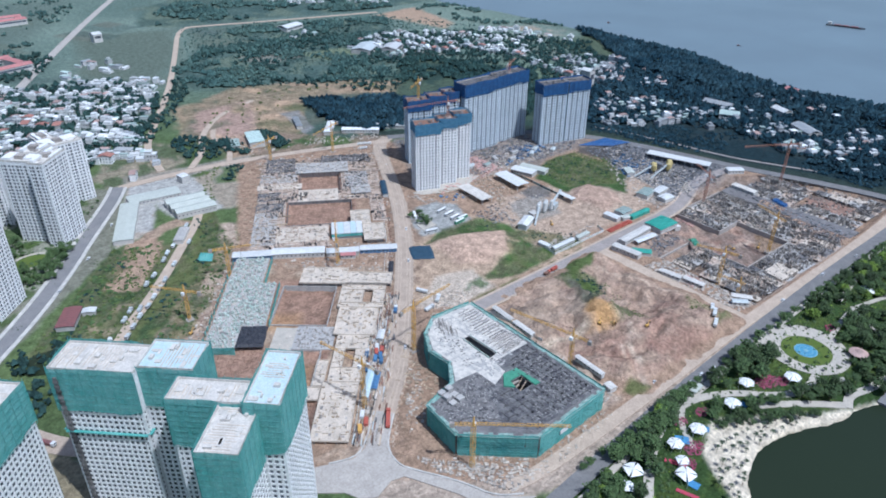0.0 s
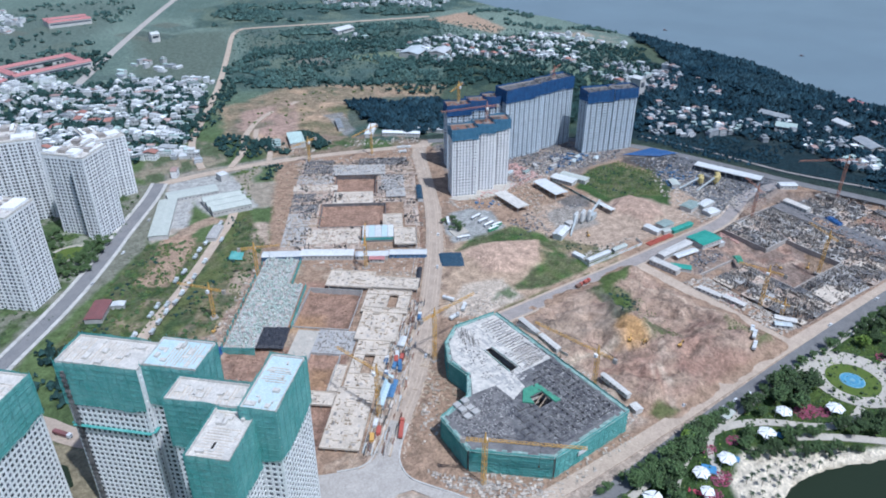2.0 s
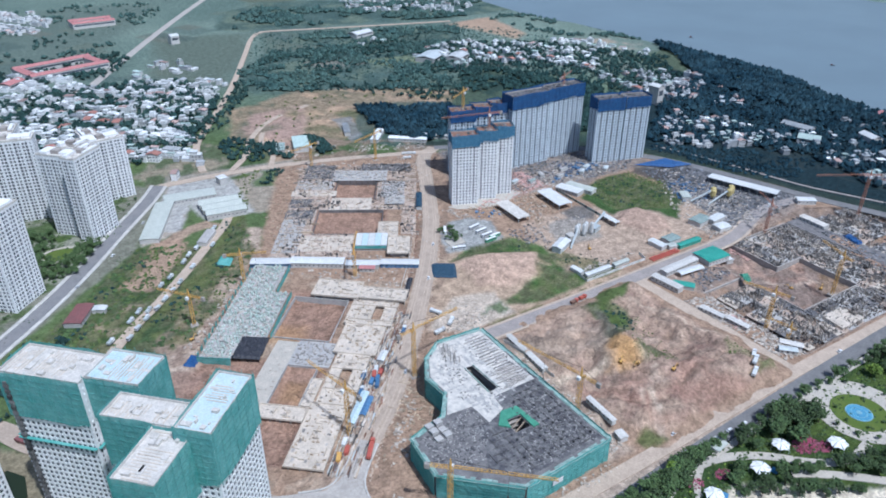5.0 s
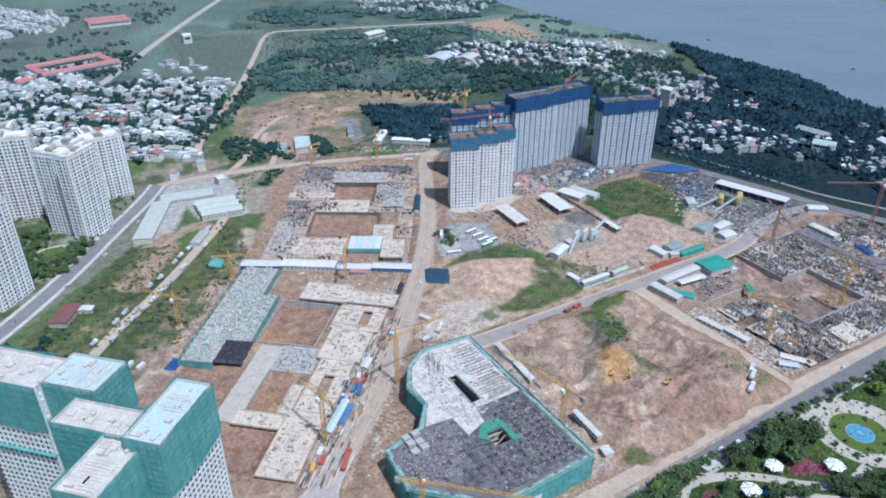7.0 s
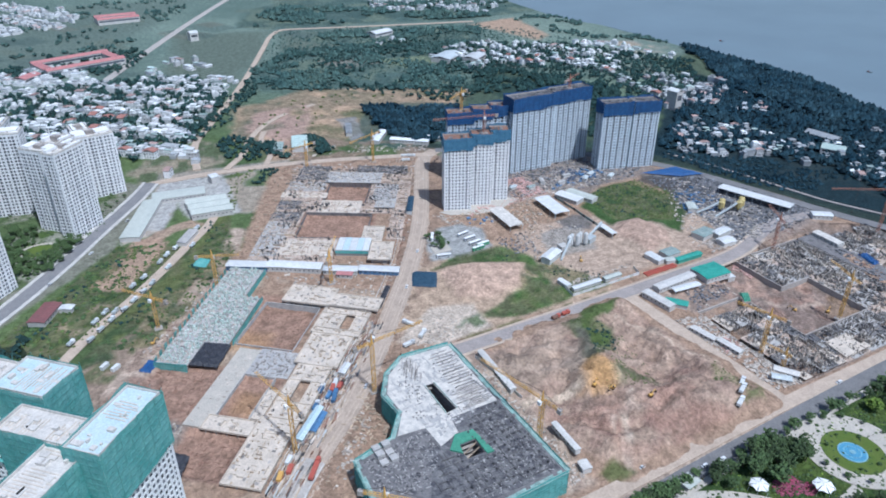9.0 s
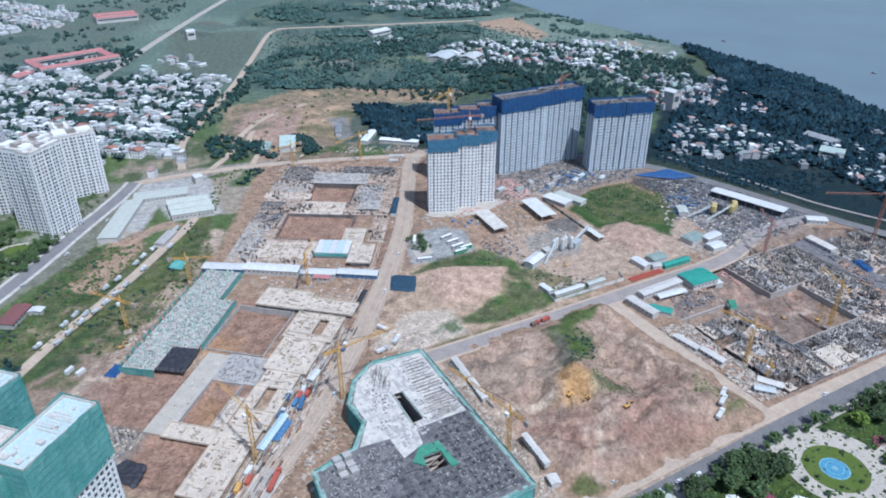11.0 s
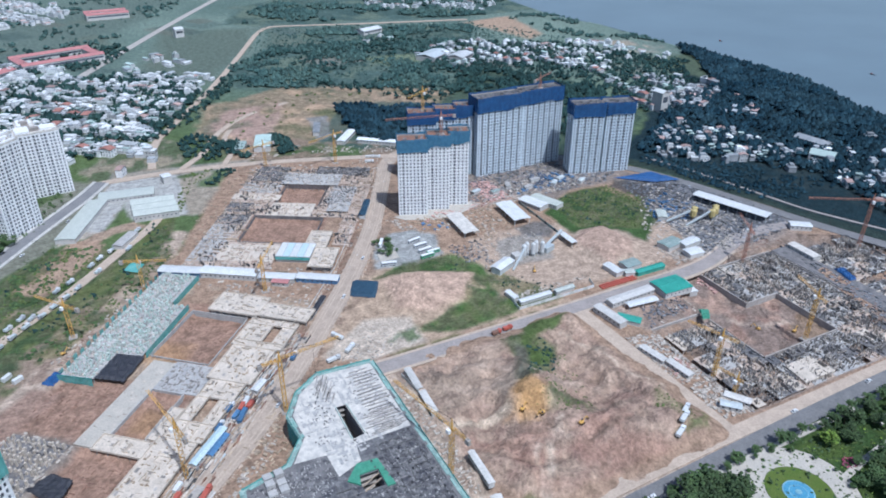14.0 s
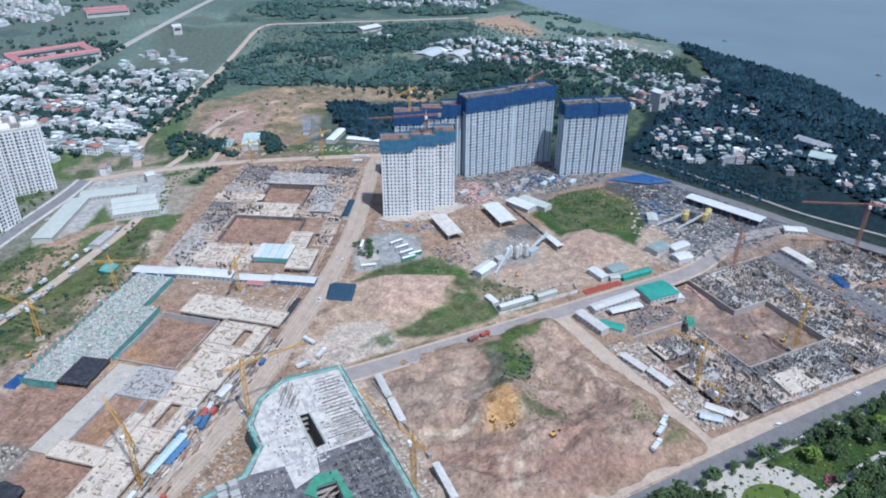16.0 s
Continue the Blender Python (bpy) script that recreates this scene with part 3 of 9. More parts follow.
paint([(-10, 380), (20, 352), (60, 300), (30, 280), (-60, 330)], (0.27, 0.235, 0.17), 4, 5, 65, 0.9, 0)
paint([(90, 515), (126, 580), (148, 570), (113, 505)], (0.33, 0.25, 0.20), 3, 3, 19)
paint([(84, 440), (100, 470), (170, 545), (200, 600), (215, 600), (190, 540), (130, 470), (104, 430)], (0.12, 0.14, 0.055), 4, 3, 20)
paint([(100, 425), (140, 478), (178, 535), (208, 592), (196, 520), (150, 455), (116, 418)], (0.10, 0.125, 0.05), 4, 4, 21, 1.0)
paint([(108, 425), (140, 470), (160, 470), (120, 420)], (0.33, 0.26, 0.2), 4, 4, 22, 0.8, 8)
paint([(200, 600), (215, 680), (300, 690), (260, 600), (225, 590)], (0.34, 0.30, 0.26), 5, 6, 23, 0.9)
paint([(236, 650), (262, 690), (290, 672), (260, 640)], GRASS, 4, 5, 24, 0.8)
paint([(150, 702), (140, 740), (180, 790), (230, 800), (250, 760), (236, 716), (205, 706)], (0.30, 0.265, 0.215), 5, 6, 214, 0.9)
paint([(150, 702), (140, 740), (180, 790), (230, 800), (250, 760), (236, 716), (205, 706)], (0.07, 0.105, 0.045), 5, 6, 215, 0.85, 13)
paint([(381, 725), (393, 806), (419, 804), (400, 731)], (0.27, 0.265, 0.265), 3, 3, 216, 0.9)
paint([(262, 800), (300, 900), (385, 945), (600, 830), (560, 790), (400, 740), (292, 705)], (0.13, 0.135, 0.10), 8, 10, 217, 0.55, 34)
paint([(270, 800), (310, 880), (380, 880), (360, 790), (310, 740)], (0.40, 0.285, 0.25), 10, 10, 218, 0.8, 24)
paint([(160, 690), (170, 720), (300, 700), (290, 680), (200, 690)], (0.30, 0.28, 0.25), 5, 4, 25)
# the building site
paint([(110, 215), (150, 190), (240, 152), (420, 168), (560, 170), (560, 184), (200, 192), (150, 230)], (0.40, 0.34, 0.295), 3, 2, 110)
paint([(114, 575), (160, 690), (180, 690), (172, 640), (150, 590)], (0.37, 0.34, 0.31), 4, 3, 111)
paint([(300, 690), (450, 640), (470, 680), (390, 720), (330, 760), (290, 740)], (0.26, 0.20, 0.165), 6, 8, 112, 0.85, 26)
paint([(112, 250), (100, 330), (150, 470), (200, 520), (280, 690), (440, 650), (470, 600), (640, 520), (690, 400), (760, 190), (690, 176), (330, 176), (200, 180), (150, 225)], DIRT, 5, 4, 26)
paint([(30, 330), (58, 400), (106, 440), (140, 484), (156, 470), (130, 410), (120, 300), (70, 285)], (0.30, 0.235, 0.195), 4, 5, 67, 0.95)
paint([(66, 400), (110, 442), (126, 430), (100, 380)], (0.10, 0.12, 0.05), 4, 5, 68, 0.8, 8)
paint(WEST.quad(-30, 190, -20, 108), PALE, 5, 5, 27, 0.7, 10)
for a in (WEST.quad(104, 166, 26, 78), WEST.quad(-8, 80, 20, 104), NORTH.quad(102, 160, -82, -34), NORTH.quad(34, 90, -92, -24)):
    paint(a, PINK, 3, 3, 28)
paint(WEST.quad(100, 125, 52, 80), RUST, 8, 8, 29, 0.4)
paint(WEST.quad(45, 65, 28, 42), RUST, 6, 5, 30, 0.4)
paint([(302, 428), (396, 436), (440, 330), (310, 326), (262, 344)], SAND, 4, 6, 31, 0.8)
paint([(262, 344), (300, 372), (330, 360), (330, 330), (290, 327)], (0.52, 0.47, 0.42), 4, 4, 32, 0.8)
paint([(330, 410), (360, 404), (392, 390), (384, 366), (350, 360), (326, 372)], (0.47, 0.35, 0.285), 5, 3, 33)
paint([(328, 418), (352, 430), (396, 428), (440, 336), (350, 333), (330, 344), (372, 362), (394, 372), (398, 392), (364, 406)], GRASS, 4, 4, 34)
paint([(306, 340), (330, 352), (352, 340), (330, 332)], GRASS, 4, 5, 35, 0.8, 7)
paint([(396, 352), (460, 344), (515, 340), (560, 345), (600, 400), (520, 430), (450, 445), (420, 440)], (0.42, 0.335, 0.275), 5, 4, 36)
paint([(420, 390), (465, 385), (480, 425), (440, 432)], (0.30, 0.29, 0.28), 4, 4, 37, 0.9)
paint([(492, 398), (511, 410), (531, 409), (537, 377), (524, 361), (498, 357)], (0.43, 0.32, 0.265), 3, 3, 38)
paint([(503, 410), (505, 455), (524, 470), (543, 481), (581, 482), (593, 450), (585, 405), (550, 376), (541, 402), (521, 413)], (0.06, 0.105, 0.035), 4, 4, 39)
paint([(560, 440), (600, 455), (610, 420), (575, 395)], (0.05, 0.08, 0.035), 6, 6, 40, 0.8, 12)
paint([(342, 436), (350, 470), (385, 476), (400, 462), (386, 428)], (0.33, 0.33, 0.32), 3, 2, 41)
paint(MOUNDS, (0.315, 0.22, 0.178), 4, 3, 42)
paint(MOUNDS, (0.41, 0.315, 0.252), 4, 3, 43, 0.8, 26)
paint(MOUNDS, (0.235, 0.155, 0.135), 4, 3, 44, 0.6, 15)
paint(MOUNDS, (0.40, 0.315, 0.25), 4, 3, 45, 0.6, 7)
paint([(336, 232), (420, 236), (431, 190), (330, 190)], (0.25, 0.16, 0.14), 8, 8, 46, 0.55, 18)
paint([(368, 306), (392, 308), (402, 290), (384, 268), (352, 256), (350, 266), (370, 280)], GRASS, 3, 5, 45, 0.95)
paint([(340, 268), (362, 276), (366, 262), (342, 252)], (0.155, 0.145, 0.125), 5, 4, 46, 0.9)
paint([(352, 250), (362, 246), (366, 236), (356, 232)], GRASS, 4, 4, 47, 0.7)
paint([(342, 252), (360, 248), (357, 234), (344, 232), (336, 242)], (0.45, 0.285, 0.14), 6, 3, 48)
paint(band([(302, 250), (322, 250), (340, 246)], 4), (0.50, 0.42, 0.34), 2, 1, 49, 0.9)
paint(band([(326, 188), (336, 200), (346, 216), (360, 226)], 4), (0.50, 0.42, 0.35), 2, 1, 50, 0.9)
paint([(372, 238), (386, 240), (390, 226), (376, 222)], (0.12, 0.14, 0.06), 4, 4, 51, 0.9, 7)
paint([(414, 212), (424, 222), (432, 204), (424, 192)], (0.14, 0.15, 0.06), 3, 3, 52, 0.9)
paint([(466, 276), (512, 280), (520, 324), (446, 318)], (0.40, 0.31, 0.26), 3, 3, 53, 0.8)
paint([(512, 222), (580, 222), (582, 272), (552, 274), (548, 312), (512, 312), (500, 276)], (0.37, 0.265, 0.22), 3, 3, 54)
paint([(516, 224), (578, 226), (576, 268), (530, 270), (520, 300)], (0.24, 0.16, 0.135), 3, 3, 57, 0.75, 11)
paint(band([(520, 300), (530, 268), (548, 250), (572, 246)], 5), (0.46, 0.37, 0.31), 2, 1.5, 58, 0.9)
paint([(556, 224), (582, 224), (580, 250), (560, 240)], (0.45, 0.29, 0.14), 5, 4, 55, 0.9)
paint([(652, 200), (704, 214), (704, 258), (660, 250)], (0.33, 0.215, 0.18), 4, 4, 56)
paint([(590, 346), (640, 352), (684, 340), (668, 420), (640, 470), (600, 430)], (0.36, 0.335, 0.31), 6, 5, 57, 0.9)
# grey yard ground, deepened with the cloud's shade as part of its colour
paint([(392, 505), (420, 570), (452, 640), (560, 596), (630, 515), (640, 484), (600, 486), (552, 486), (520, 470), (500, 490), (440, 496)], (0.225, 0.20, 0.19), 5, 5, 120, 0.85)
paint([(420, 520), (452, 640), (560, 596), (630, 515), (552, 490), (470, 500)], (0.13, 0.13, 0.135), 5, 5, 121, 0.75, 16)
paint([(420, 520), (452, 640), (560, 596), (630, 515), (552, 490), (470, 500)], (0.34, 0.29, 0.255), 5, 5, 122, 0.6, 9)
paint([(600, 442), (606, 486), (664, 462), (690, 390), (696, 340), (640, 330), (575, 334), (545, 350), (580, 358), (590, 400)], (0.19, 0.185, 0.187), 4, 4, 123, 0.95)
paint([(600, 442), (606, 486), (664, 462), (690, 390), (696, 340), (640, 330), (590, 400)], (0.12, 0.12, 0.128), 4, 4, 124, 0.75, 13)
paint([(590, 400), (600, 430), (640, 420), (650, 350), (600, 340)], (0.36, 0.32, 0.29), 4, 4, 125, 0.6, 8)
paint([(594, 478), (602, 440), (640, 442), (655, 452), (640, 462), (604, 484)], (0.085, 0.08, 0.08), 4, 4, 126, 0.9)
paint([(463, 430), (466, 442), (487, 447), (498, 434), (484, 415)], (0.15, 0.15, 0.155), 4, 3, 127, 0.9)
paint([(560, 484), (520, 460), (540, 410), (560, 400), (600, 440)], (0.045, 0.075, 0.035), 6, 6, 128, 0.75, 14)
paint([(345, 470), (364, 481), (388, 478), (392, 430), (367, 424), (332, 431)], (0.36, 0.36, 0.345), 2, 1, 129)
paint([(345, 470), (364, 481), (388, 478), (392, 430), (367, 424), (332, 431)], (0.29, 0.29, 0.28), 2, 1, 130, 0.7, 9)
paint([(105, 512), (133, 560), (156, 580), (186, 584), (178, 600), (150, 592), (126, 574), (98, 520)], (0.36, 0.275, 0.22), 3, 3, 131, 0.95)
paint([(150, 590), (172, 640), (176, 600), (222, 594), (226, 692), (165, 696), (128, 600)], (0.43, 0.42, 0.40), 4, 3, 132, 0.95)
paint([(462, 190), (620, 190), (745, 196), (716, 300), (672, 330), (520, 326), (466, 280)], (0.21, 0.175, 0.16), 4, 4, 133, 0.75, 18)
paint([(466, 276), (470, 320), (530, 324), (640, 328), (690, 330), (680, 345), (520, 330), (455, 318)], (0.33, 0.275, 0.245), 4, 4, 134, 0.7)
paint([(424, 500), (438, 534), (478, 532), (500, 512), (500, 494), (470, 488)], (0.42, 0.315, 0.265), 4, 4, 135, 0.85)
for k, a in enumerate(([(15, 455), (60, 510), (112, 575), (150, 560), (170, 540), (80, 440), (40, 420)], [(66, 410), (96, 450), (140, 500), (178, 545), (208, 592), (196, 530), (150, 465), (110, 416)])):
    paint(a, (0.05, 0.085, 0.038), 4, 5, 220 + k, 0.85, 16)
    paint(a, (0.16, 0.15, 0.09), 4, 5, 223 + k, 0.5, 10)
paint([(87, 517), (104, 510), (150, 574), (130, 580)], (0.38, 0.275, 0.215), 3, 2, 226)
paint(band([(88, 376), (101, 393), (122, 427), (136, 442), (160, 480), (194, 528), (210, 562)], 15), (0.45, 0.37, 0.315), 3, 3, 227, 0.95)
paint(band([(101, 393), (122, 427), (136, 442), (160, 480), (194, 528)], 13), (0.27, 0.20, 0.165), 3, 3, 228, 0.75, 7)
paint([(474, 498), (495, 498), (495, 542), (474, 544)], (0.40, 0.27, 0.235), 3, 4, 229, 0.8)
paint([(284, 186), (302, 186), (303, 318), (284, 316)], (0.50, 0.42, 0.355), 3, 2, 209, 0.85)
paint([(284, 186), (302, 186), (303, 318), (284, 316)], (0.30, 0.235, 0.20), 3, 2, 210, 0.7, 7)
paint(MOUNDS, (0.43, 0.335, 0.275), 4, 3, 230, 0.5, 34)
paint(WEST.quad(-34, 30, 58, 100), (0.235, 0.215, 0.20), 4, 3, 211, 0.9)
paint(WEST.quad(-40, 60, 98, 116), (0.30, 0.21, 0.175), 4, 4, 212, 0.9)
paint(WEST.quad(-20, 150, -26, -6), (0.45, 0.37, 0.31), 3, 3, 213, 0.8, 8)
# beyond the river road: cloud shade and blue haze put into the ground's colour
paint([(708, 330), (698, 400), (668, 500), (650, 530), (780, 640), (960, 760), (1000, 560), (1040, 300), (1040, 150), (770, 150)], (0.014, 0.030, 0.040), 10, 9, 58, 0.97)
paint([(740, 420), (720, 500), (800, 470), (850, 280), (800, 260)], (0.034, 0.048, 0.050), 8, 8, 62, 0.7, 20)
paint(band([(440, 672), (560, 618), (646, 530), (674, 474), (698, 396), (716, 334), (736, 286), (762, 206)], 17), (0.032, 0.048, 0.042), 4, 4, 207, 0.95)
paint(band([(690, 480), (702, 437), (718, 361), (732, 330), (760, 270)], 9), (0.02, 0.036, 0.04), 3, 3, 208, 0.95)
# the park
paint([(190, 158), (330, 158), (480, 166), (700, 166), (900, 150), (900, -100), (150, -100), (120, 100)], (0.042, 0.075, 0.024), 4, 2, 59)
paint([(230, 120), (330, 150), (480, 160), (700, 160), (600, 60), (300, 100)], (0.085, 0.12, 0.03), 4, 2, 66, 0.7, 12)
paint([(266, 70), (300, 128), (330, 140), (372, 112), (385, 100), (412, 88), (440, 76), (460, 40), (300, -60), (250, -60)], (0.66, 0.61, 0.52), 3, 2, 60)
paint(LAKE, (0.36, 0.30, 0.20), 6, 3, 61)

for k, a in enumerate(([(328, 418), (352, 430), (396, 428), (440, 336), (350, 333), (330, 344), (372, 362), (398, 392), (364, 406)], [(520, 466), (552, 482), (592, 480), (600, 440), (566, 394), (514, 420)], [(15, 455), (60, 510), (112, 575), (150, 560), (170, 540), (80, 440), (40, 420)], [(368, 306), (392, 308), (402, 290), (384, 268), (352, 256), (370, 280)], [(100, 425), (140, 478), (178, 535), (208, 592), (196, 520), (150, 455), (116, 418)])):
    paint(a, (0.15, 0.155, 0.07), 3, 4, 70 + k, 0.65, 14)
    paint(a, (0.045, 0.08, 0.03), 3, 4, 80 + k, 0.7, 9)
    paint(a, (0.23, 0.19, 0.13), 3, 4, 90 + k, 0.3, 6)
for k, p in enumerate(([(330, 300), (352, 286), (372, 262), (392, 250)], [(376, 232), (398, 222), (424, 224)], [(310, 286), (330, 270), (350, 268)], [(395, 300), (412, 280), (418, 250), (410, 226)], [(326, 216), (340, 222), (356, 214), (380, 204)])):
    paint(band(p, 2.6), (0.215, 0.17, 0.145) if k % 2 else (0.43, 0.35, 0.30), 2, 1.5, 100 + k, 0.75)

paint(band([(150, 243), (180, 272), (214, 303), (265, 366), (318, 436), (362, 506), (398, 578), (428, 636)], 30), (0.235, 0.175, 0.14), 5, 5, 170, 0.75, 7)
paint(band([(300, 327), (400, 327), (436, 327)], 5), (0.12, 0.13, 0.06), 2, 2, 171, 0.8, 8)
# tracks, weeds and damp hollows on the mounds
paint(band([(300, 250), (318, 250), (340, 247)], 6), (0.50, 0.42, 0.34), 2, 1, 140, 0.95)
paint([(343, 238), (347, 257), (359, 262), (366, 251), (354, 235)], (0.47, 0.295, 0.14), 7, 4, 141, 0.9)
paint(band([(322, 181), (328, 195), (331, 207), (340, 219)], 3.4), (0.52, 0.43, 0.36), 1.5, 1, 142, 0.95)
paint([(393, 318), (424, 313), (411, 303), (384, 299), (397, 284), (384, 272), (373, 278), (380, 296)], (0.085, 0.125, 0.038), 3, 3, 143, 0.95)
paint(band([(378, 294), (364, 272), (358, 262)], 9), (0.13, 0.125, 0.10), 3, 3, 144, 0.85)
paint(band([(364, 246), (372, 238), (384, 236)], 8), (0.10, 0.12, 0.055), 3, 3, 145, 0.85)
paint([(312, 238), (344, 226), (406, 213), (401, 184), (325, 188)], (0.30, 0.175, 0.14), 6, 6, 146, 0.5, 20)
paint([(306, 306), (372, 306), (360, 268), (306, 262)], (0.27, 0.225, 0.19), 6, 6, 147, 0.55, 18)
for k, p in enumerate(([(318, 291), (337, 273)], [(408, 296), (416, 282), (427, 269)], [(365, 206), (385, 209), (405, 201)], [(372, 242), (386, 226), (401, 223), (414, 212)], [(420, 274), (423, 244), (433, 225)], [(330, 232), (350, 222), (364, 222)], [(384, 258), (404, 252), (420, 256)])):
    paint(band(p, 2.4), ((0.20, 0.15, 0.125), (0.48, 0.40, 0.33))[k % 3 == 1], 1.5, 1.5, 150 + k, 0.8)
paint([(307, 190), (318, 193), (322, 181), (308, 182)], (0.11, 0.13, 0.045), 3, 3, 160, 0.9)
paint([(410, 190), (428, 197), (438, 210), (440, 200), (432, 188)], (0.12, 0.14, 0.05), 3, 3, 161, 0.8, 8)
# brown strip and garden court on the residential side
paint([(88, 512), (138, 570), (152, 566), (146, 552), (108, 498)], (0.37, 0.275, 0.215), 3, 2, 162, 0.95)
paint([(60, 470), (90, 490), (100, 480), (72, 452)], (0.33, 0.27, 0.21), 4, 4, 163, 0.7, 9)
paint([(32, 645), (66, 640), (88, 592), (62, 552), (40, 548), (20, 590)], (0.075, 0.12, 0.035), 3, 2, 164, 0.95)
paint([(32, 645), (66, 640), (88, 592), (62, 552), (40, 548), (20, 590)], (0.40, 0.38, 0.34), 3, 2, 165, 0.6, 10)

earthy = (cover[..., 0] > cover[..., 1] * 1.05)[..., None]
cover[:] = np.where(earthy, cover * np.array((1.05, 1.0, 0.93)), cover)

nx, ny = len(gx), len(gy)
gm = bpy.data.meshes.new("ground")
idx = np.arange(nx * ny).reshape(ny, nx)
quads = np.stack([idx[:-1, :-1], idx[:-1, 1:], idx[1:, 1:], idx[1:, :-1]], -1).reshape(-1, 4)
gm.vertices.add(nx * ny)
gm.vertices.foreach_set("co", np.stack([X, Y, Z], -1).astype(np.float32).ravel())
gm.loops.add(quads.size)
gm.loops.foreach_set("vertex_index", quads.astype(np.int32).ravel())
gm.polygons.add(len(quads))
gm.polygons.foreach_set("loop_start", np.arange(0, quads.size, 4, dtype=np.int32))
gm.polygons.foreach_set("use_smooth", np.ones(len(quads), bool))
gm.update(calc_edges=True)
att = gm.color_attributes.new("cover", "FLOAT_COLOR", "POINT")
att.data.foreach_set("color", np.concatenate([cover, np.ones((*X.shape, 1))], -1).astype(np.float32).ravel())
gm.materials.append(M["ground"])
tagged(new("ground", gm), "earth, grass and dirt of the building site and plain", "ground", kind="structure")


def sheet(name, label, category, poly, z, mat, kind="structure", thick=0.25):
    """A flat slab over an outline."""
    ob = part(name, Mesh().prism(poly, z - thick, z), mat)
    return tagged(ob, label, category, kind=kind)


sheet("water_river", "broad grey-brown river with a calm surface", "river", RIVER_BANK[1:-1] + [(6000, -900), (1000, -900)], -2.6, M["river"])
sheet("water_lake", "dark green lake beside the sandy beach", "lake", [(270, 110), (440, 115), (500, 60), (500, -80), (240, -80), (240, 60)], -1.1, M["lake"])


# ---- roads ----
def ribbon(name, label, pts, width, mat, z=0.45, thick=0.9, category="road"):
    """A road along a line of points, rounded by cutting each bend."""
    for _ in range(2):
        q = [pts[0]]
        for a, b in zip(pts, pts[1:]):
            q += [(a[0] * .75 + b[0] * .25, a[1] * .75 + b[1] * .25), (a[0] * .25 + b[0] * .75, a[1] * .25 + b[1] * .75)]
        pts = q + [pts[-1]]
    out = band(pts, width)
    n = len(pts)
    left, right = out[:n], out[n:][::-1]
    mb = Mesh()
    for i in range(n - 1):
        mb.prism([left[i], left[i + 1], right[i + 1], right[i]], z - thick, z)
    me = mb.data(name, mat)
    bm = bmesh.new()
    bm.from_mesh(me)
    bmesh.ops.remove_doubles(bm, verts=bm.verts, dist=0.01)
    bm.to_mesh(me)
    bm.free()
    return tagged(new(name, me), label, category, kind="structure")


ribbon("road_haul", "dusty concrete haul road between the building pits", [(128, 238), (150, 243), (180, 272), (214, 303), (265, 366), (318, 436), (362, 506), (398, 578), (428, 636), (452, 650)], 15, M["haul"])
HAUL = [(176, 268), (192, 283), (214, 303), (265, 366), (318, 436), (362, 506), (398, 578), (428, 636)]
for k, off in enumerate((-4.6, -2.6, 2.2, 4.8)):
    ribbon("road_track", "pale wheel track worn into the haul road", [(x + off * .8 + math.sin(y * .05 + k) * .5, y - off * .6) for x, y in HAUL], (1.0, .9, .9, 1.1)[k], M["dusty"], .47 + .004 * k, .3)
ribbon("road_middle", "grey road between the mounds and the grassy plot", [(262, 318), (300, 318), (400, 319), (490, 321), (560, 322), (600, 336), (640, 350), (690, 342)], 11, M["roadgrey"], 0.47)
ribbon("pavement_verge", "pale dusty verge of the grey road", [(262, 318), (300, 318), (400, 319), (490, 321), (560, 322), (600, 336)], 15.5, M["dusty"], 0.43, 0.9, "pavement")
ribbon("road_park", "grey asphalt road along the park", [(100, 148), (217, 158), (313, 165), (400, 169), (486, 172), (585, 174), (660, 173), (780, 176), (1000, 180)], 10, M["riverroad"], 0.5)
ribbon("road_site_edge", "pale dirt track beside the asphalt road", [(196, 180), (219, 176), (318, 177), (440, 181), (532, 180), (675, 182), (760, 190)], 9, M["dusty"], 0.46)
ribbon("road_mound_edge", "dirt track between the mounds and the offices", [(438, 320), (440, 260), (441, 184)], 11, M["dusty"], 0.455)
# a dusty road laid in dark grey: cloud shade put into its colour
ribbon("road_river_side", "grey road past the sheds, cloud shade in its tone", [(452, 650), (560, 600), (632, 520), (660, 470), (684, 392), (702, 330), (722, 282), (748, 204), (760, 100)], 12, M["riverroad"], 0.48)
ribbon("road_residential", "dark asphalt road along the white towers", [(-60, 405), (14, 488), (46, 528), (77, 573), (95, 602), (114, 631), (135, 662), (149, 686), (157, 702)], 10.5, M["asphalt"], 0.5)
for off, k in ((-7.2, 0), (7.2, 1)):
    ribbon("kerb", "pale kerb and pavement along the asphalt road", [(x + off * .77, y - off * .64) for x, y in [(-60, 405), (14, 488), (46, 528), (77, 573), (95, 602), (114, 631), (135, 662), (149, 686), (157, 702)]], 3.2, M["kerb"], .58 + .01 * k, .9, "kerb")
ribbon("road_truck_park", "dirt lane lined with parked lorries", [(30, 384), (60, 421), (85, 455), (107, 477), (142, 520), (162, 547), (190, 582), (204, 612)], 8, M["dusty"], 0.45)
ribbon("road_behind_towers", "pale road behind the netted towers", [(-60, 450), (0, 392), (14, 367), (30, 350), (80, 300), (128, 238)], 13, M["haul"], 0.43)
ribbon("road_lane_river", "narrow grey lane along the dark ditch", [(676, 520), (690, 480), (702, 437), (710, 400), (718, 361), (732, 330), (756, 280)], 3.2, M["roadgrey"], .5)
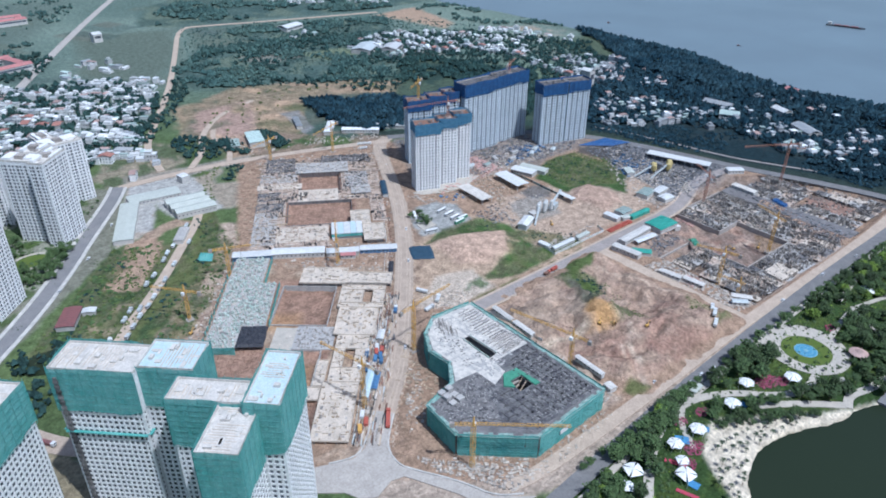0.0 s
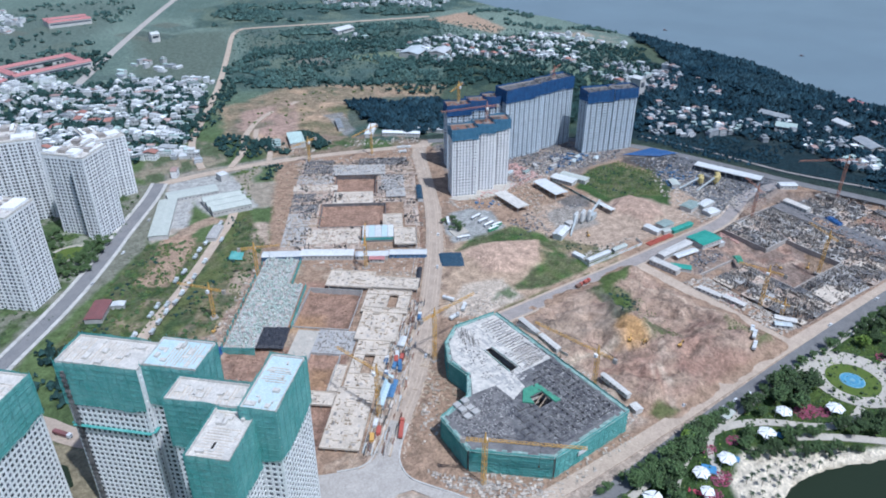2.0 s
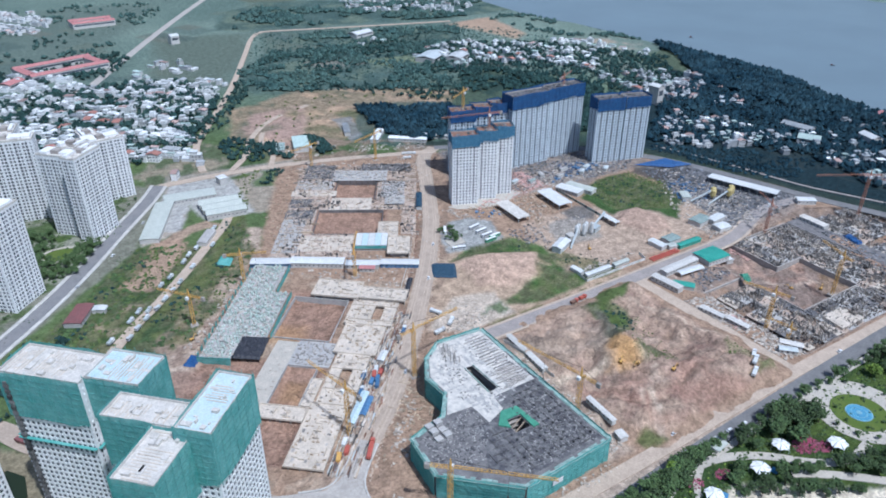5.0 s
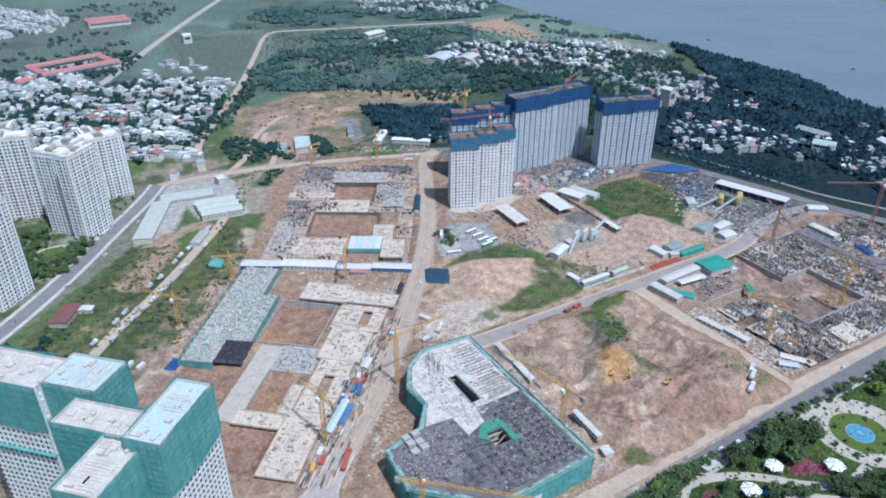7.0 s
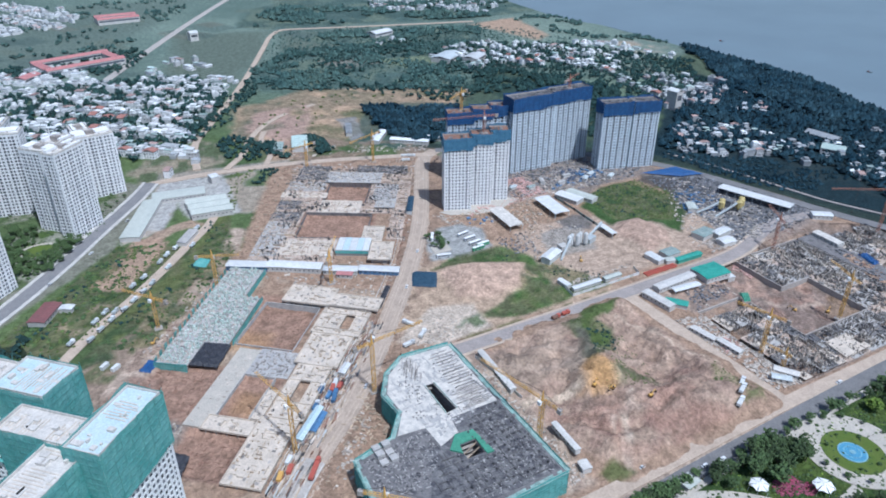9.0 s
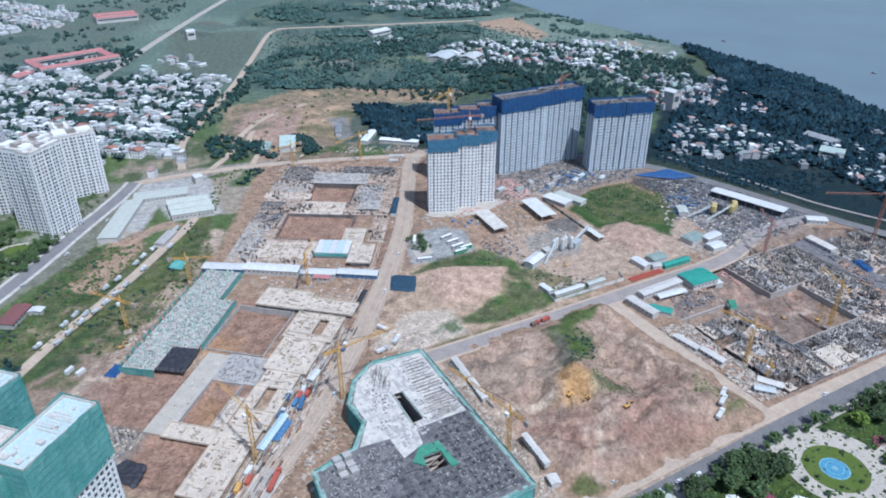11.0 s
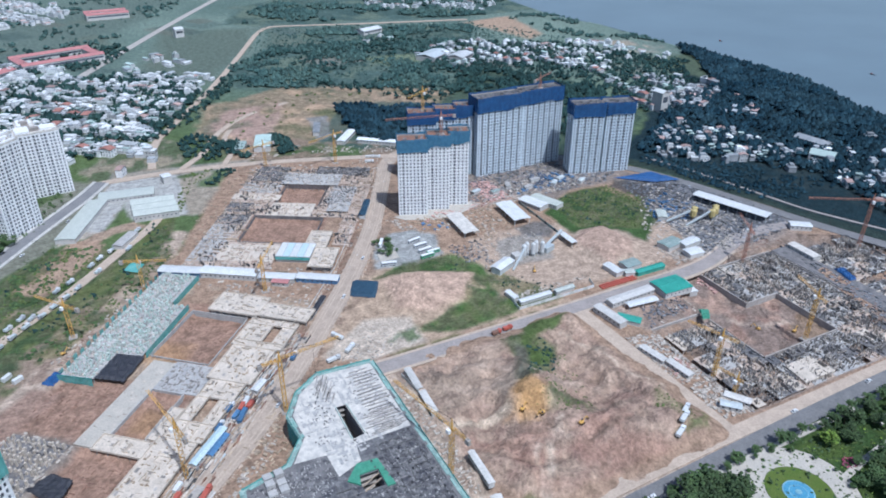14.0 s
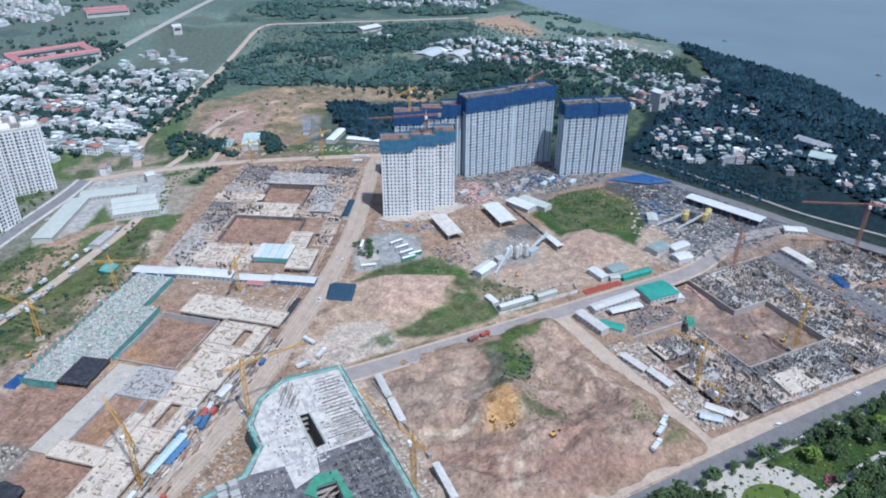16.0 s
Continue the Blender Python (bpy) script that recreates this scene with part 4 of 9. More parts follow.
ribbon("road_top", "dirt road behind the slab blocks", [(158, 700), (220, 700), (290, 690), (366, 668), (447, 640)], 10, M["dusty"], 0.47)
ribbon("road_far", "straight grey road over the plain", [(118, 1050), (164, 1146), (352, 1522), (560, 1900)], 13, M["junction"], 0.5)
ribbon("road_loop", "pale dirt road round the fields", [(205, 715), (215, 790), (240, 840), (318, 991), (394, 1167), (474, 1360), (520, 1352), (644, 1314), (860, 1260)], 8, M["dusty"], 1.2, 1.6)
ribbon("road_sand", "winding dirt track over bare ground", [(270, 690), (290, 730), (286, 770), (300, 800)], 6, M["dusty"], 0.9, 1.3)
ribbon("road_lane", "orange-brown dirt lane over the bare ground", [(232, 702), (262, 740), (280, 790), (330, 850), (400, 880)], 7, M["dusty"], 1.0, 1.4)
sheet("road_junction", "smooth grey concrete junction at the end of the haul road", "road", [(175, 273), (163, 261), (152.4, 251.7), (143, 249), (129.7, 254.3), (112, 262), (108, 246), (126, 232), (130, 224), (138, 218.6), (150, 223), (157.5, 221), (162.7, 211.8), (172.8, 193), (178, 180), (189, 168), (204, 166), (196, 172), (186.5, 180), (180, 195), (173.3, 207.4), (165.3, 219), (160.4, 228), (160.2, 236), (162.3, 243.4), (169, 252), (182, 265)], .52, M["junction"], thick=1.2)
ribbon("kerb_junction", "pale kerb round the junction corner", [(181.8, 264.2), (168.5, 251.2), (161.9, 242.2), (160, 229.5), (166, 219.3), (173.9, 207.6), (180.9, 195.4), (187.2, 179.8), (200, 171.5)], .9, M["kerb"], .72, 1.2, "kerb")
ribbon("kerb_junction", "pale kerb along the slab side of the junction", [(173.6, 273.6), (152, 252.4), (143, 249.8), (130, 255)], .9, M["kerb"], .71, 1.2, "kerb")


# ---- towers ----
def facade_faces(blocks):
    """Every outer face of the blocks: start, direction, outward normal, length, height."""
    for x0, x1, y0, y1, h in blocks:
        yield (x0, y0), (1, 0), (0, -1), x1 - x0, h
        yield (x1, y0), (0, 1), (1, 0), y1 - y0, h
        yield (x1, y1), (-1, 0), (0, 1), x1 - x0, h
        yield (x0, y1), (0, -1), (-1, 0), y1 - y0, h


def covered(x, y, z, blocks):
    return any(a < x < b and c < y < d and z < h for a, b, c, d, h in blocks)


def high_rise(name, label, at, blocks, floor=3.1, bay=3.5, net=None, net_low=0.0, roofs=("roofwhite",), group="", shown=((0, -1),), first=0.0, pane=(1.5, 1.7), belt=None, most=100, pier=(.35, .5), hoist=None, paint_="white", loggia=0, band_=(-.55, .5), corner=0.0, low_pane=.75):
    """A tower of joined blocks (x0, x1, y0, y1, height). net: material of the safety net from net_low to the top;
    shown: the outward sides whose windows are pieces of their own."""
    tower = thing(name, label, "tower", at, group)
    rng = random.Random(len(name) + int(blocks[0][1] * 10))
    for k, b in enumerate(blocks):
        x0, x1, y0, y1, h = b
        body = Mesh().box(x0 + .3, x1 - .3, y0 + .3, y1 - .3, -1.5, h - 0.4)
        rest = [q for i, q in enumerate(blocks) if i != k]
        # floor bands and piers stand proud of the recessed bays
        n, hidden = int(h / floor), Mesh()
        ring = Mesh().box(x0, x1, y0, y0 + .3, *band_).box(x0, x1, y1 - .3, y1, *band_)
        ring.box(x0, x0 + .3, y0 + .3, y1 - .3, *band_).box(x1 - .3, x1, y0 + .3, y1 - .3, *band_)
        ring = ring.data("floor_band", M[paint_])
        for i in range(n + 1):
            part("floor_band", ring, None, tower, at=pose(0, 0, min(first + i * floor, h - 0.5)))
        for length, along in ((x1 - x0, 0), (y1 - y0, 1)):
            m = max(1, round(length / bay))
            for i in range(m + 1):
                c = i * length / m
                w = corner if corner and i in (0, m) else pier[i % 2]
                for side in (0, 1):
                    a = max(0, c - w), min(length, c + w)
                    if along == 0:
                        ya, yb = ((y0 - .08, y0 + .32), (y1 - .32, y1 + .08))[side]
                        facing, dims = ((0, -1), (0, 1))[side], (x0 + a[0], x0 + a[1], ya, yb, -1.0, h)
                    else:
                        xa, xb = ((x0 - .08, x0 + .32), (x1 - .32, x1 + .08))[side]
                        facing, dims = ((-1, 0), (1, 0))[side], (xa, xb, y0 + a[0], y0 + a[1], -1.0, h)
                    if facing in shown:
                        part("pier", Mesh().box(*dims), M[paint_], tower)
                    else:
                        hidden.box(*dims)
        part("wall", body, M[paint_], tower)
        if hidden.v:
            part("pier_rest", hidden, M[paint_], tower, kind="stuff")
        # roof with parapet, ducts and stair heads
        roof = Mesh().box(x0 + .35, x1 - .35, y0 + .35, y1 - .35, h - .4, h)
        edge = Mesh()
        for a in ((x0, x1, y0, y0 + .35), (x0, x1, y1 - .35, y1), (x0, x0 + .35, y0 + .35, y1 - .35), (x1 - .35, x1, y0 + .35, y1 - .35)):
            edge.box(*a, h - .4, h + 1.1)
        part("parapet", edge, M["roofwhite" if net is M["netgreen"] or not net else "concrete"], tower)
        part("roof", roof, M[roofs[k % len(roofs)]], tower)
        gear = Mesh()
        for _ in range(int((x1 - x0) * (y1 - y0) / 45)):
            lx, ly = rng.uniform(.6, 4.5), rng.uniform(.5, 3.0)
            gear.turned(rng.uniform(x0 + 3, x1 - 3), rng.uniform(y0 + 2.5, y1 - 2.5), h - .02, lx, ly, rng.choice((.3, .5, .8, 1.3)), rng.choice((0, 90)))
        mx, my = (x0 + x1) / 2, (y0 + y1) / 2
        if not net:
            gear.box(mx - 4, mx + 3, my - 2.6, my + 2.6, h - .02, h + 3.2)
            part("roof_house", Mesh().box(x0 + 2, mx - 5 if mx - 5 > x0 + 5 else x0 + 5, y0 + 2, y1 - 2, h - .02, h + 2.6).box(mx + 4, max(mx + 6, x1 - 2), my - 3, y1 - 2, h - .02, h + 1.9), M[paint_], tower)
        if net is M["netgreen"]:
            # rows of planks and low kerbs left by the roofers
            along = x1 - x0 > y1 - y0
            slats = Mesh()
            for s in np.arange(1.2, ((x1 - x0) if along else (y1 - y0)) - 1, 1.5):
                if value_noise(np.array([s * .16]), np.array([h + x0]), 4)[0] > .45:
                    if along:
                        slats.box(x0 + s, x0 + s + .4, y0 + rng.uniform(1, 5), y1 - rng.uniform(1, 6), h - .02, h + rng.uniform(.1, .3))
                    else:
                        slats.box(x0 + rng.uniform(1, 4), x1 - rng.uniform(1, 5), y0 + s, y0 + s + .4, h - .02, h + rng.uniform(.1, .3))
            if slats.v:
                part("roof_planks", slats, M["slab"], tower, "rows of pale planks on the roof", kind="stuff")
        part("roof_plant", gear, M["concrete" if not net else "roofwhite" if net is M["netgreen"] else "formdark"], tower, kind="stuff")
        if net:
            for (ax, ay), (dx, dy), (ox, oy), length, _ in facade_faces([b]):
                cx, cy = ax + dx * length / 2 + ox * 1.2, ay + dy * length / 2 + oy * 1.2
                if covered(cx, cy, h - 4, rest):
                    continue
                low, top = net_low + (h - blocks[0][4]), h + (1.4 if net is M["netgreen"] else 2.6)
                sag = [value_noise(np.array([s * .23 + ax]), np.array([ay + dx * 9.1]), 6)[0] for s in range(200)]
                cloth, m, q = Mesh(), max(2, int(length / 1.8)), max(2, int((top - low) / 1.55))
                for i in range(m + 1):
                    for j in range(q + 1):
                        bulge = 0.75 + 0.07 * rng.uniform(-1, 1) + (0.12 if i % 3 == 1 else -0.05)
                        s = i * length / m + (-.7 if i == 0 else .7 if i == m else 0)
                        zz = low + (top - low) * j / q + ((sag[i] - .5) * 3.4 + rng.uniform(-.3, .3) if j == 0 else (sag[i + 90] - .5) * 1.8 if j == q else 0)
                        cloth.v.append((ax + dx * s + ox * bulge, ay + dy * s + oy * bulge, zz))
                for i in range(m):
                    for j in range(q):
                        p = i * (q + 1) + j
                        cloth.f.append((p, p + q + 1, p + q + 2, p + 1))
                part("safety_net", cloth, net, tower)
                frame_ = Mesh()
                for j in range(int((top - low) / floor) + 1):
                    z = low + j * floor
                    p, q2 = (ax + ox * 1.05, ay + oy * 1.05, z), (ax + dx * length + ox * 1.05, ay + dy * length + oy * 1.05, z)
                    frame_.bar(p, q2, 0.11)
                for i in range(int(length / 5) + 1):
                    s = min(length, i * 5)
                    frame_.bar((ax + dx * s + ox * 1.08, ay + dy * s + oy * 1.08, low), (ax + dx * s + ox * 1.08, ay + dy * s + oy * 1.08, top + 1.1), 0.12)
                part("scaffold_frame", frame_, M["ledger"] if net is M["netgreen"] else net, tower)
    if belt:
        z, mat = belt
        for (ax, ay), (dx, dy), (ox, oy), length, h in facade_faces(blocks[:1]):
            part("catch_fan", Mesh().box(*sorted((ax + ox * .1, ax + dx * length + ox * 1.6)), *sorted((ay + oy * .1, ay + dy * length + oy * 1.6)), z, z + .5), mat, tower)
    if hoist:
        x, y, z1 = hoist
        mast = Mesh()
        for k in range(int(z1 / 3.1)):
            mast.box(x - 1.1, x + 1.1, y - 1.6, y - .2, k * 3.1, k * 3.1 + 1.5)
        mast.box(x - .8, x + .8, y - 1.4, y - .4, -1, z1)
        part("hoist_mast", mast, M["formdark"], tower, "dark material hoist on the facade")
    # windows
    single = Mesh().box(-pane[0] / 2, pane[0] / 2, -.06, .1, 0, pane[1]).data("window", M["glass"])
    # loggia bays: a flat dark pane stands in for the shade of a recess
    tall = Mesh().box(-bay * .43, bay * .43, -.06, .1, -.2, 2.15).box(-.06, .06, -.1, .12, -.2, 2.15).data("window", M["glass"])
    loose, count = Mesh(), 0
    for (ax, ay), (dx, dy), (ox, oy), length, h in facade_faces(blocks):
        m = max(1, round(length / bay))
        n = int(h / floor)
        angle = math.degrees(math.atan2(dy, dx))
        for i in range(m):
            s = (i + .5) * length / m
            for j in range(n):
                z = first + j * floor + low_pane
                x, y = ax + dx * s - ox * .22, ay + dy * s - oy * .22
                if z + pane[1] > h - .4 or covered(x + ox * .6, y + oy * .6, z, blocks):
                    continue
                if net and z > net_low + (h - blocks[0][4]) + 1:
                    continue
                if (ox, oy) in shown and count < most:
                    part("window", tall if loggia and i % loggia == 1 else single, None, tower, at=pose(x, y, z, 0, 0, angle))
                    count += 1
                else:
                    if loggia and i % loggia == 1:
                        loose.turned(x, y, z - .2, bay * .86, .16, 2.35, angle)
                    else:
                        loose.turned(x, y, z, pane[0], .16, pane[1], angle)
    if loose.v:
        part("window_rest", loose, M["glass"], tower, kind="stuff")
    return tower


# finished white apartment towers
FIN = ((0, -1), (1, 0))
high_rise("apartment_tower", "finished white apartment tower with rows of dark windows", spot(74, 615, 0, -44), [(0, 13, 0, 34, 76), (-30, 0, 8, 24, 74), (-24, -6, 24, 46, 75)], bay=3.3, pier=(.95, .3), pane=(1.9, 1.6), loggia=3, band_=(-.45, .35), corner=1.5, shown=FIN, group="finished towers")
high_rise("apartment_tower", "finished white apartment tower seen behind another", spot(98, 688, 0, 8), [(0, 36, 0, 20, 60), (4, 20, 20, 44, 60)], bay=3.3, pier=(.95, .3), pane=(1.9, 1.6), loggia=3, band_=(-.45, .35), corner=1.5, shown=FIN, group="finished towers")
high_rise("apartment_tower", "white apartment tower beside the garden court", spot(12, 688, 0, -12), [(0, 48, 0, 18, 76), (12, 30, 18, 50, 76), (-42, 0, 6, 22, 73)], bay=3.3, pier=(.95, .3), pane=(1.9, 1.6), loggia=3, band_=(-.45, .35), corner=1.5, shown=FIN, group="finished towers")
high_rise("apartment_tower", "white apartment tower at the edge of the asphalt road", spot(18, 519, 0, -41), [(-34, 0, 0, 32, 76), (-60, -34, -18, 14, 74), (-66, -34, 14, 30, 76)], bay=3.3, pier=(.95, .3), pane=(1.9, 1.6), loggia=3, band_=(-.45, .35), corner=1.5, shown=FIN, group="finished towers")

# towers under the blue nets
BLU = ((0, -1),)
high_rise("tower_under_construction", "white tower with blue nets and a rusty top deck", spot(387, 509, 0, -22), [(0, 25, 0, 17, 67.5), (25, 45, 9, 26, 67.5), (45, 62.5, 18, 35, 67.5)], bay=3.3, pier=(.8, .55), loggia=5, band_=(-.45, .45), corner=1.3, net=M["netpale"], net_low=59, roofs=("rebar",), shown=BLU, group="blue-netted towers", pane=(1.3, 1.4))
# the next three carry the cloud's shade in their wall colour
high_rise("tower_under_construction", "white tower with blue nets behind its neighbour", spot(424, 570, 0, -22), [(0, 25, 0, 17, 68), (25, 45, 9, 26, 68), (45, 62.5, 18, 35, 68)], bay=3.3, pier=(.45, .45), loggia=2, band_=(-.2, .2), corner=1.3, paint_="shadewall", net=M["netblue"], net_low=59, roofs=("rebar",), shown=BLU, group="blue-netted towers", pane=(1.1, 1.5))
high_rise("tower_under_construction", "long white tower with a dark blue net crown", spot(490, 555, 0, -2), [(0, 50, 0, 19, 76.5), (53, 98, 5, 23, 76.5), (50, 53, 6, 20, 75.5)], bay=3.3, pier=(.45, .45), loggia=2, band_=(-.2, .2), corner=1.3, paint_="shadewall", net=M["netblue"], net_low=65, roofs=("darkslab",), shown=BLU, group="blue-netted towers", pane=(1.1, 1.5))
high_rise("tower_under_construction", "white tower with blue nets at the river road", spot(576, 520, 0, -17), [(0, 31, 0, 18, 69), (34, 62, 1, 19, 69), (31, 34, 4, 17, 68)], bay=3.3, pier=(.45, .45), loggia=2, band_=(-.2, .2), corner=1.3, paint_="shadewall", net=M["netblue"], net_low=59, roofs=("darkslab",), shown=BLU, group="blue-netted towers", pane=(1.1, 1.5))

# the netted towers next to the camera
NEARS = ((0, -1), (1, 0))
high_rise("netted_tower", "tall white tower with green nets and a pale blue roof", NEAR.place(), [(0, 40, 0, 20, 94), (40, 66, 4, 24, 94.5)], bay=2.75, corner=1.2, net=M["netgreen"], net_low=71, roofs=("roofwhite", "roofblue"), shown=NEARS, group="green-netted towers", pane=(1.5, 1.55), most=300, belt=(57, M["netgreen"]), hoist=(3, 0, 90))
high_rise("netted_tower", "white tower with three wings in green nets", NEAR.place(), [(85.5, 103, -43.5, -16.2, 94), (62, 97.8, -16, -2, 95), (98, 113, -20, 15, 99)], bay=2.75, corner=1.2, net=M["netgreen"], net_low=68, roofs=("roofwhite", "roofwhite", "roofblue"), shown=NEARS, group="green-netted towers", pane=(1.5, 1.55), most=300)
high_rise("netted_tower", "white tower with green nets at the street corner", NEAR.place(), [(-32, -5, -46, -11, 94)], bay=2.75, corner=1.2, net=M["netgreen"], net_low=72, roofs=("roofwhite",), shown=NEARS, group="green-netted towers", pane=(1.5, 1.55), most=300)


# ---- the netted podium ----
POD = [(235, 300), (250, 311), (282, 309), (284, 189), (225, 186), (191, 216), (193, 244), (216, 250), (228, 266), (226, 284)]
POD_H = 15.0
podium = thing("podium_building", "low building under construction wrapped in green nets", "building", spot(0, 0))
rng = random.Random(4)


def strip_along(poly, fn):
    n = len(poly)
    for i in range(n):
        a, b = poly[i], poly[(i + 1) % n]
        length = math.hypot(b[0] - a[0], b[1] - a[1])
        d = ((b[0] - a[0]) / length, (b[1] - a[1]) / length)
        fn(a, d, (-d[1], d[0]), length)   # the outline runs clockwise: the left of d points outwards


def inset(poly, m):
    cx, cy = sum(p[0] for p in poly) / len(poly), sum(p[1] for p in poly) / len(poly)
    return [(x + (cx - x) / math.hypot(cx - x, cy - y) * m, y + (cy - y) / math.hypot(cx - x, cy - y) * m) for x, y in poly]


# two shafts go through the decks: the outline is cut in halves along them
HALVES = ([(235, 300), (250, 311), (254, 310.7), (254, 280), (251, 280), (251, 254), (254, 254.5), (254, 229), (244, 229), (244, 219), (254, 219), (254, 187.5), (225, 186), (191, 216), (193, 244), (216, 250), (228, 266), (226, 284)],
          [(254, 310.7), (282, 309), (284, 189), (254, 187.5), (254, 254.5), (257, 255), (255.5, 280), (254, 280)])
SHAFTS = ([(250.6, 280.4), (256, 280.4), (257.4, 254.6), (250.6, 253.6)], [(243.6, 229.4), (254.4, 229.4), (254.4, 218.6), (243.6, 218.6)])


def over_shaft(x, y):
    return any(p[0][0] - .8 < x < p[2][0] + .8 and p[2][1] - .8 < y < p[0][1] + .8 for p in SHAFTS)


part("floor_slab", Mesh().prism(inset(POD, 0.4), 0, .4), M["concrete"], podium)
for z in (4.0, 7.7, 11.4):
    for half in HALVES:
        part("floor_slab", Mesh().prism(half, z - .4, z), M["concrete"], podium)
for half in HALVES:
    part("deck", Mesh().prism(half, POD_H - .45, POD_H), M["eastslab"], podium)
cols = Mesh()
strip_along(inset(POD, 1.5), lambda a, d, o, L: [cols.turned(a[0] + d[0] * s, a[1] + d[1] * s, -1.0, .7, .7, POD_H + .6) for s in np.arange(1, L, 7.0)])
part("column_rest", cols, M["concrete"], podium, kind="stuff")


def net_face(a, d, o, L, top, low, parent, mat):
    cloth, m, q = Mesh(), max(2, int(L / 2.0)), max(3, int((top - low) / 1.9))
    for i in range(m + 1):
        for j in range(q + 1):
            k = 1.3 + rng.uniform(-.2, .2)
            s = i * L / m
            cloth.v.append((a[0] + d[0] * s + o[0] * k, a[1] + d[1] * s + o[1] * k, low + (top - low) * j / q))
    for i in range(m):
        for j in range(q):
            p = i * (q + 1) + j
            cloth.f.append((p, p + q + 1, p + q + 2, p + 1))
    part("safety_net", cloth, mat, parent)
    fr = Mesh()
    for z in np.arange(low, top, 1.9):
        fr.bar((a[0] + o[0] * 1.6, a[1] + o[1] * 1.6, z), (a[0] + d[0] * L + o[0] * 1.6, a[1] + d[1] * L + o[1] * 1.6, z), .13)
    for s in np.arange(0, L, 4.0):
        fr.bar((a[0] + d[0] * s + o[0] * 1.62, a[1] + d[1] * s + o[1] * 1.62, low - .3), (a[0] + d[0] * s + o[0] * 1.62, a[1] + d[1] * s + o[1] * 1.62, top), .13)
    part("scaffold_frame", fr, M["ledger"], parent)


strip_along(POD, lambda a, d, o, L: net_face(a, d, o, L, POD_H + 1.3, 0.3, podium, M["netgreen"]))
# pours on the deck: pale half, dark half, openings with green edge nets
PALE_POUR = ([(229, 266), (228, 284), (236, 299), (250, 310), (254, 309.7), (254, 280.2), (250.8, 280.2), (250.8, 249.5), (249, 238), (236, 233), (235, 249), (219, 250.5)], [(254, 309.7), (281, 308), (281, 250), (250.8, 249.5), (250.8, 253.8), (257.2, 254.8), (255.7, 280.2), (254, 280.2)])
for outline in PALE_POUR:
    part("pale_pour", Mesh().prism(outline, POD_H, POD_H + .12), M["pour"], podium, "pale fresh concrete pour")
for outline in ([(224, 220), (226, 233), (236, 233), (249, 238), (249, 229.2), (243.8, 229.2), (243.8, 218.8), (249, 218.8), (249, 190.9), (228, 190), (215, 204)], [(249, 238), (250.8, 249.3), (281, 249.8), (282, 191), (249, 190.9), (249, 218.8), (254.2, 218.8), (254.2, 229.2), (249, 229.2)]):
    part("dark_formwork", Mesh().prism(outline, POD_H, POD_H + .15), M["darkslab"], podium, "dark formwork deck")
part("grey_deck", Mesh().prism([(192, 217), (215, 204), (224, 220), (226, 233), (236, 233), (235, 249), (217, 249.5), (194, 243)], POD_H, POD_H + .1), M["eastslab"], podium)
part("green_guard", Mesh().prism([(238.5, 228), (246, 236.5), (256.5, 235.5), (258.5, 217), (254.4, 217), (254.4, 229.4), (245, 229.4), (243.4, 223)], POD_H + .1, POD_H + 1.0), M["greenmesh"], podium, "green boarding round the shaft")
part("shaft_beam", Mesh().turned(249, 222, POD_H - 1, 11, .5, .4, 24).turned(249, 225.5, POD_H - 1, 11, .5, .4, 24), M["timber"], podium)
for x0, y0, x1, y1 in ((250.2, 254, 250.2, 280), (257.7, 255, 256.2, 280)):
    part("shaft_wall", Mesh().turned((x0 + x1) / 2, (y0 + y1) / 2, POD_H, math.hypot(x1 - x0, y1 - y0), .4, 1.1, math.degrees(math.atan2(y1 - y0, x1 - x0))), M["tealprop"], podium)


def scatter(name, label, quadlist, mat, count, size, z, seed, parent=None, category="materials", flat=.5, align=None, slim=1.0):
    """Loose building materials strewn over outlines."""
    r, mb = random.Random(seed), Mesh()
    for poly in quadlist:
        xs, ys = [p[0] for p in poly], [p[1] for p in poly]
        px = np.array([[r.uniform(min(xs), max(xs)), r.uniform(min(ys), max(ys))] for _ in range(count)])
        ok = inside(px[:, 0], px[:, 1], poly, 0.5) > 0.5
        zz = ground_at(px[:, 0], px[:, 1]) if z is None else np.full(len(px), z)
        for (x, y), good, h in zip(px, ok, zz):
            if good and not (parent is podium and over_shaft(x, y)):
                a = (align + r.choice((0, 90)) + r.uniform(-6, 6)) if align is not None else r.uniform(0, 180)
                mb.turned(x, y, h - .15, r.uniform(.3, 1) * size, r.uniform(.12, .5) * size * slim, r.uniform(.15, 1) * flat + .15, a)
    if not mb.v:
        return None
    ob = part(name, mb, mat, parent, kind="stuff")
    return ob if parent else tagged(ob, label, category, kind="stuff")


scatter("deck_clutter", "", [[(230, 262), (240, 300), (280, 306), (280, 254), (240, 240)]], M["formdark"], 240, 1.6, POD_H + .15, 1, podium, align=0, flat=.3)
scatter("deck_litter", "", [[(194, 220), (216, 207), (236, 234), (234, 248), (196, 242)], [(230, 192), (262, 244), (281, 250), (281, 192)]], M["slabgrey"], 360, 1.8, POD_H + .17, 3, podium, align=0, flat=.4, slim=.6)
scatter("deck_boarding", "", [[(194, 220), (216, 207), (236, 234), (234, 248), (196, 242)]], M["darkslab"], 420, 2.6, POD_H + .1, 5, podium, align=20, flat=.2)
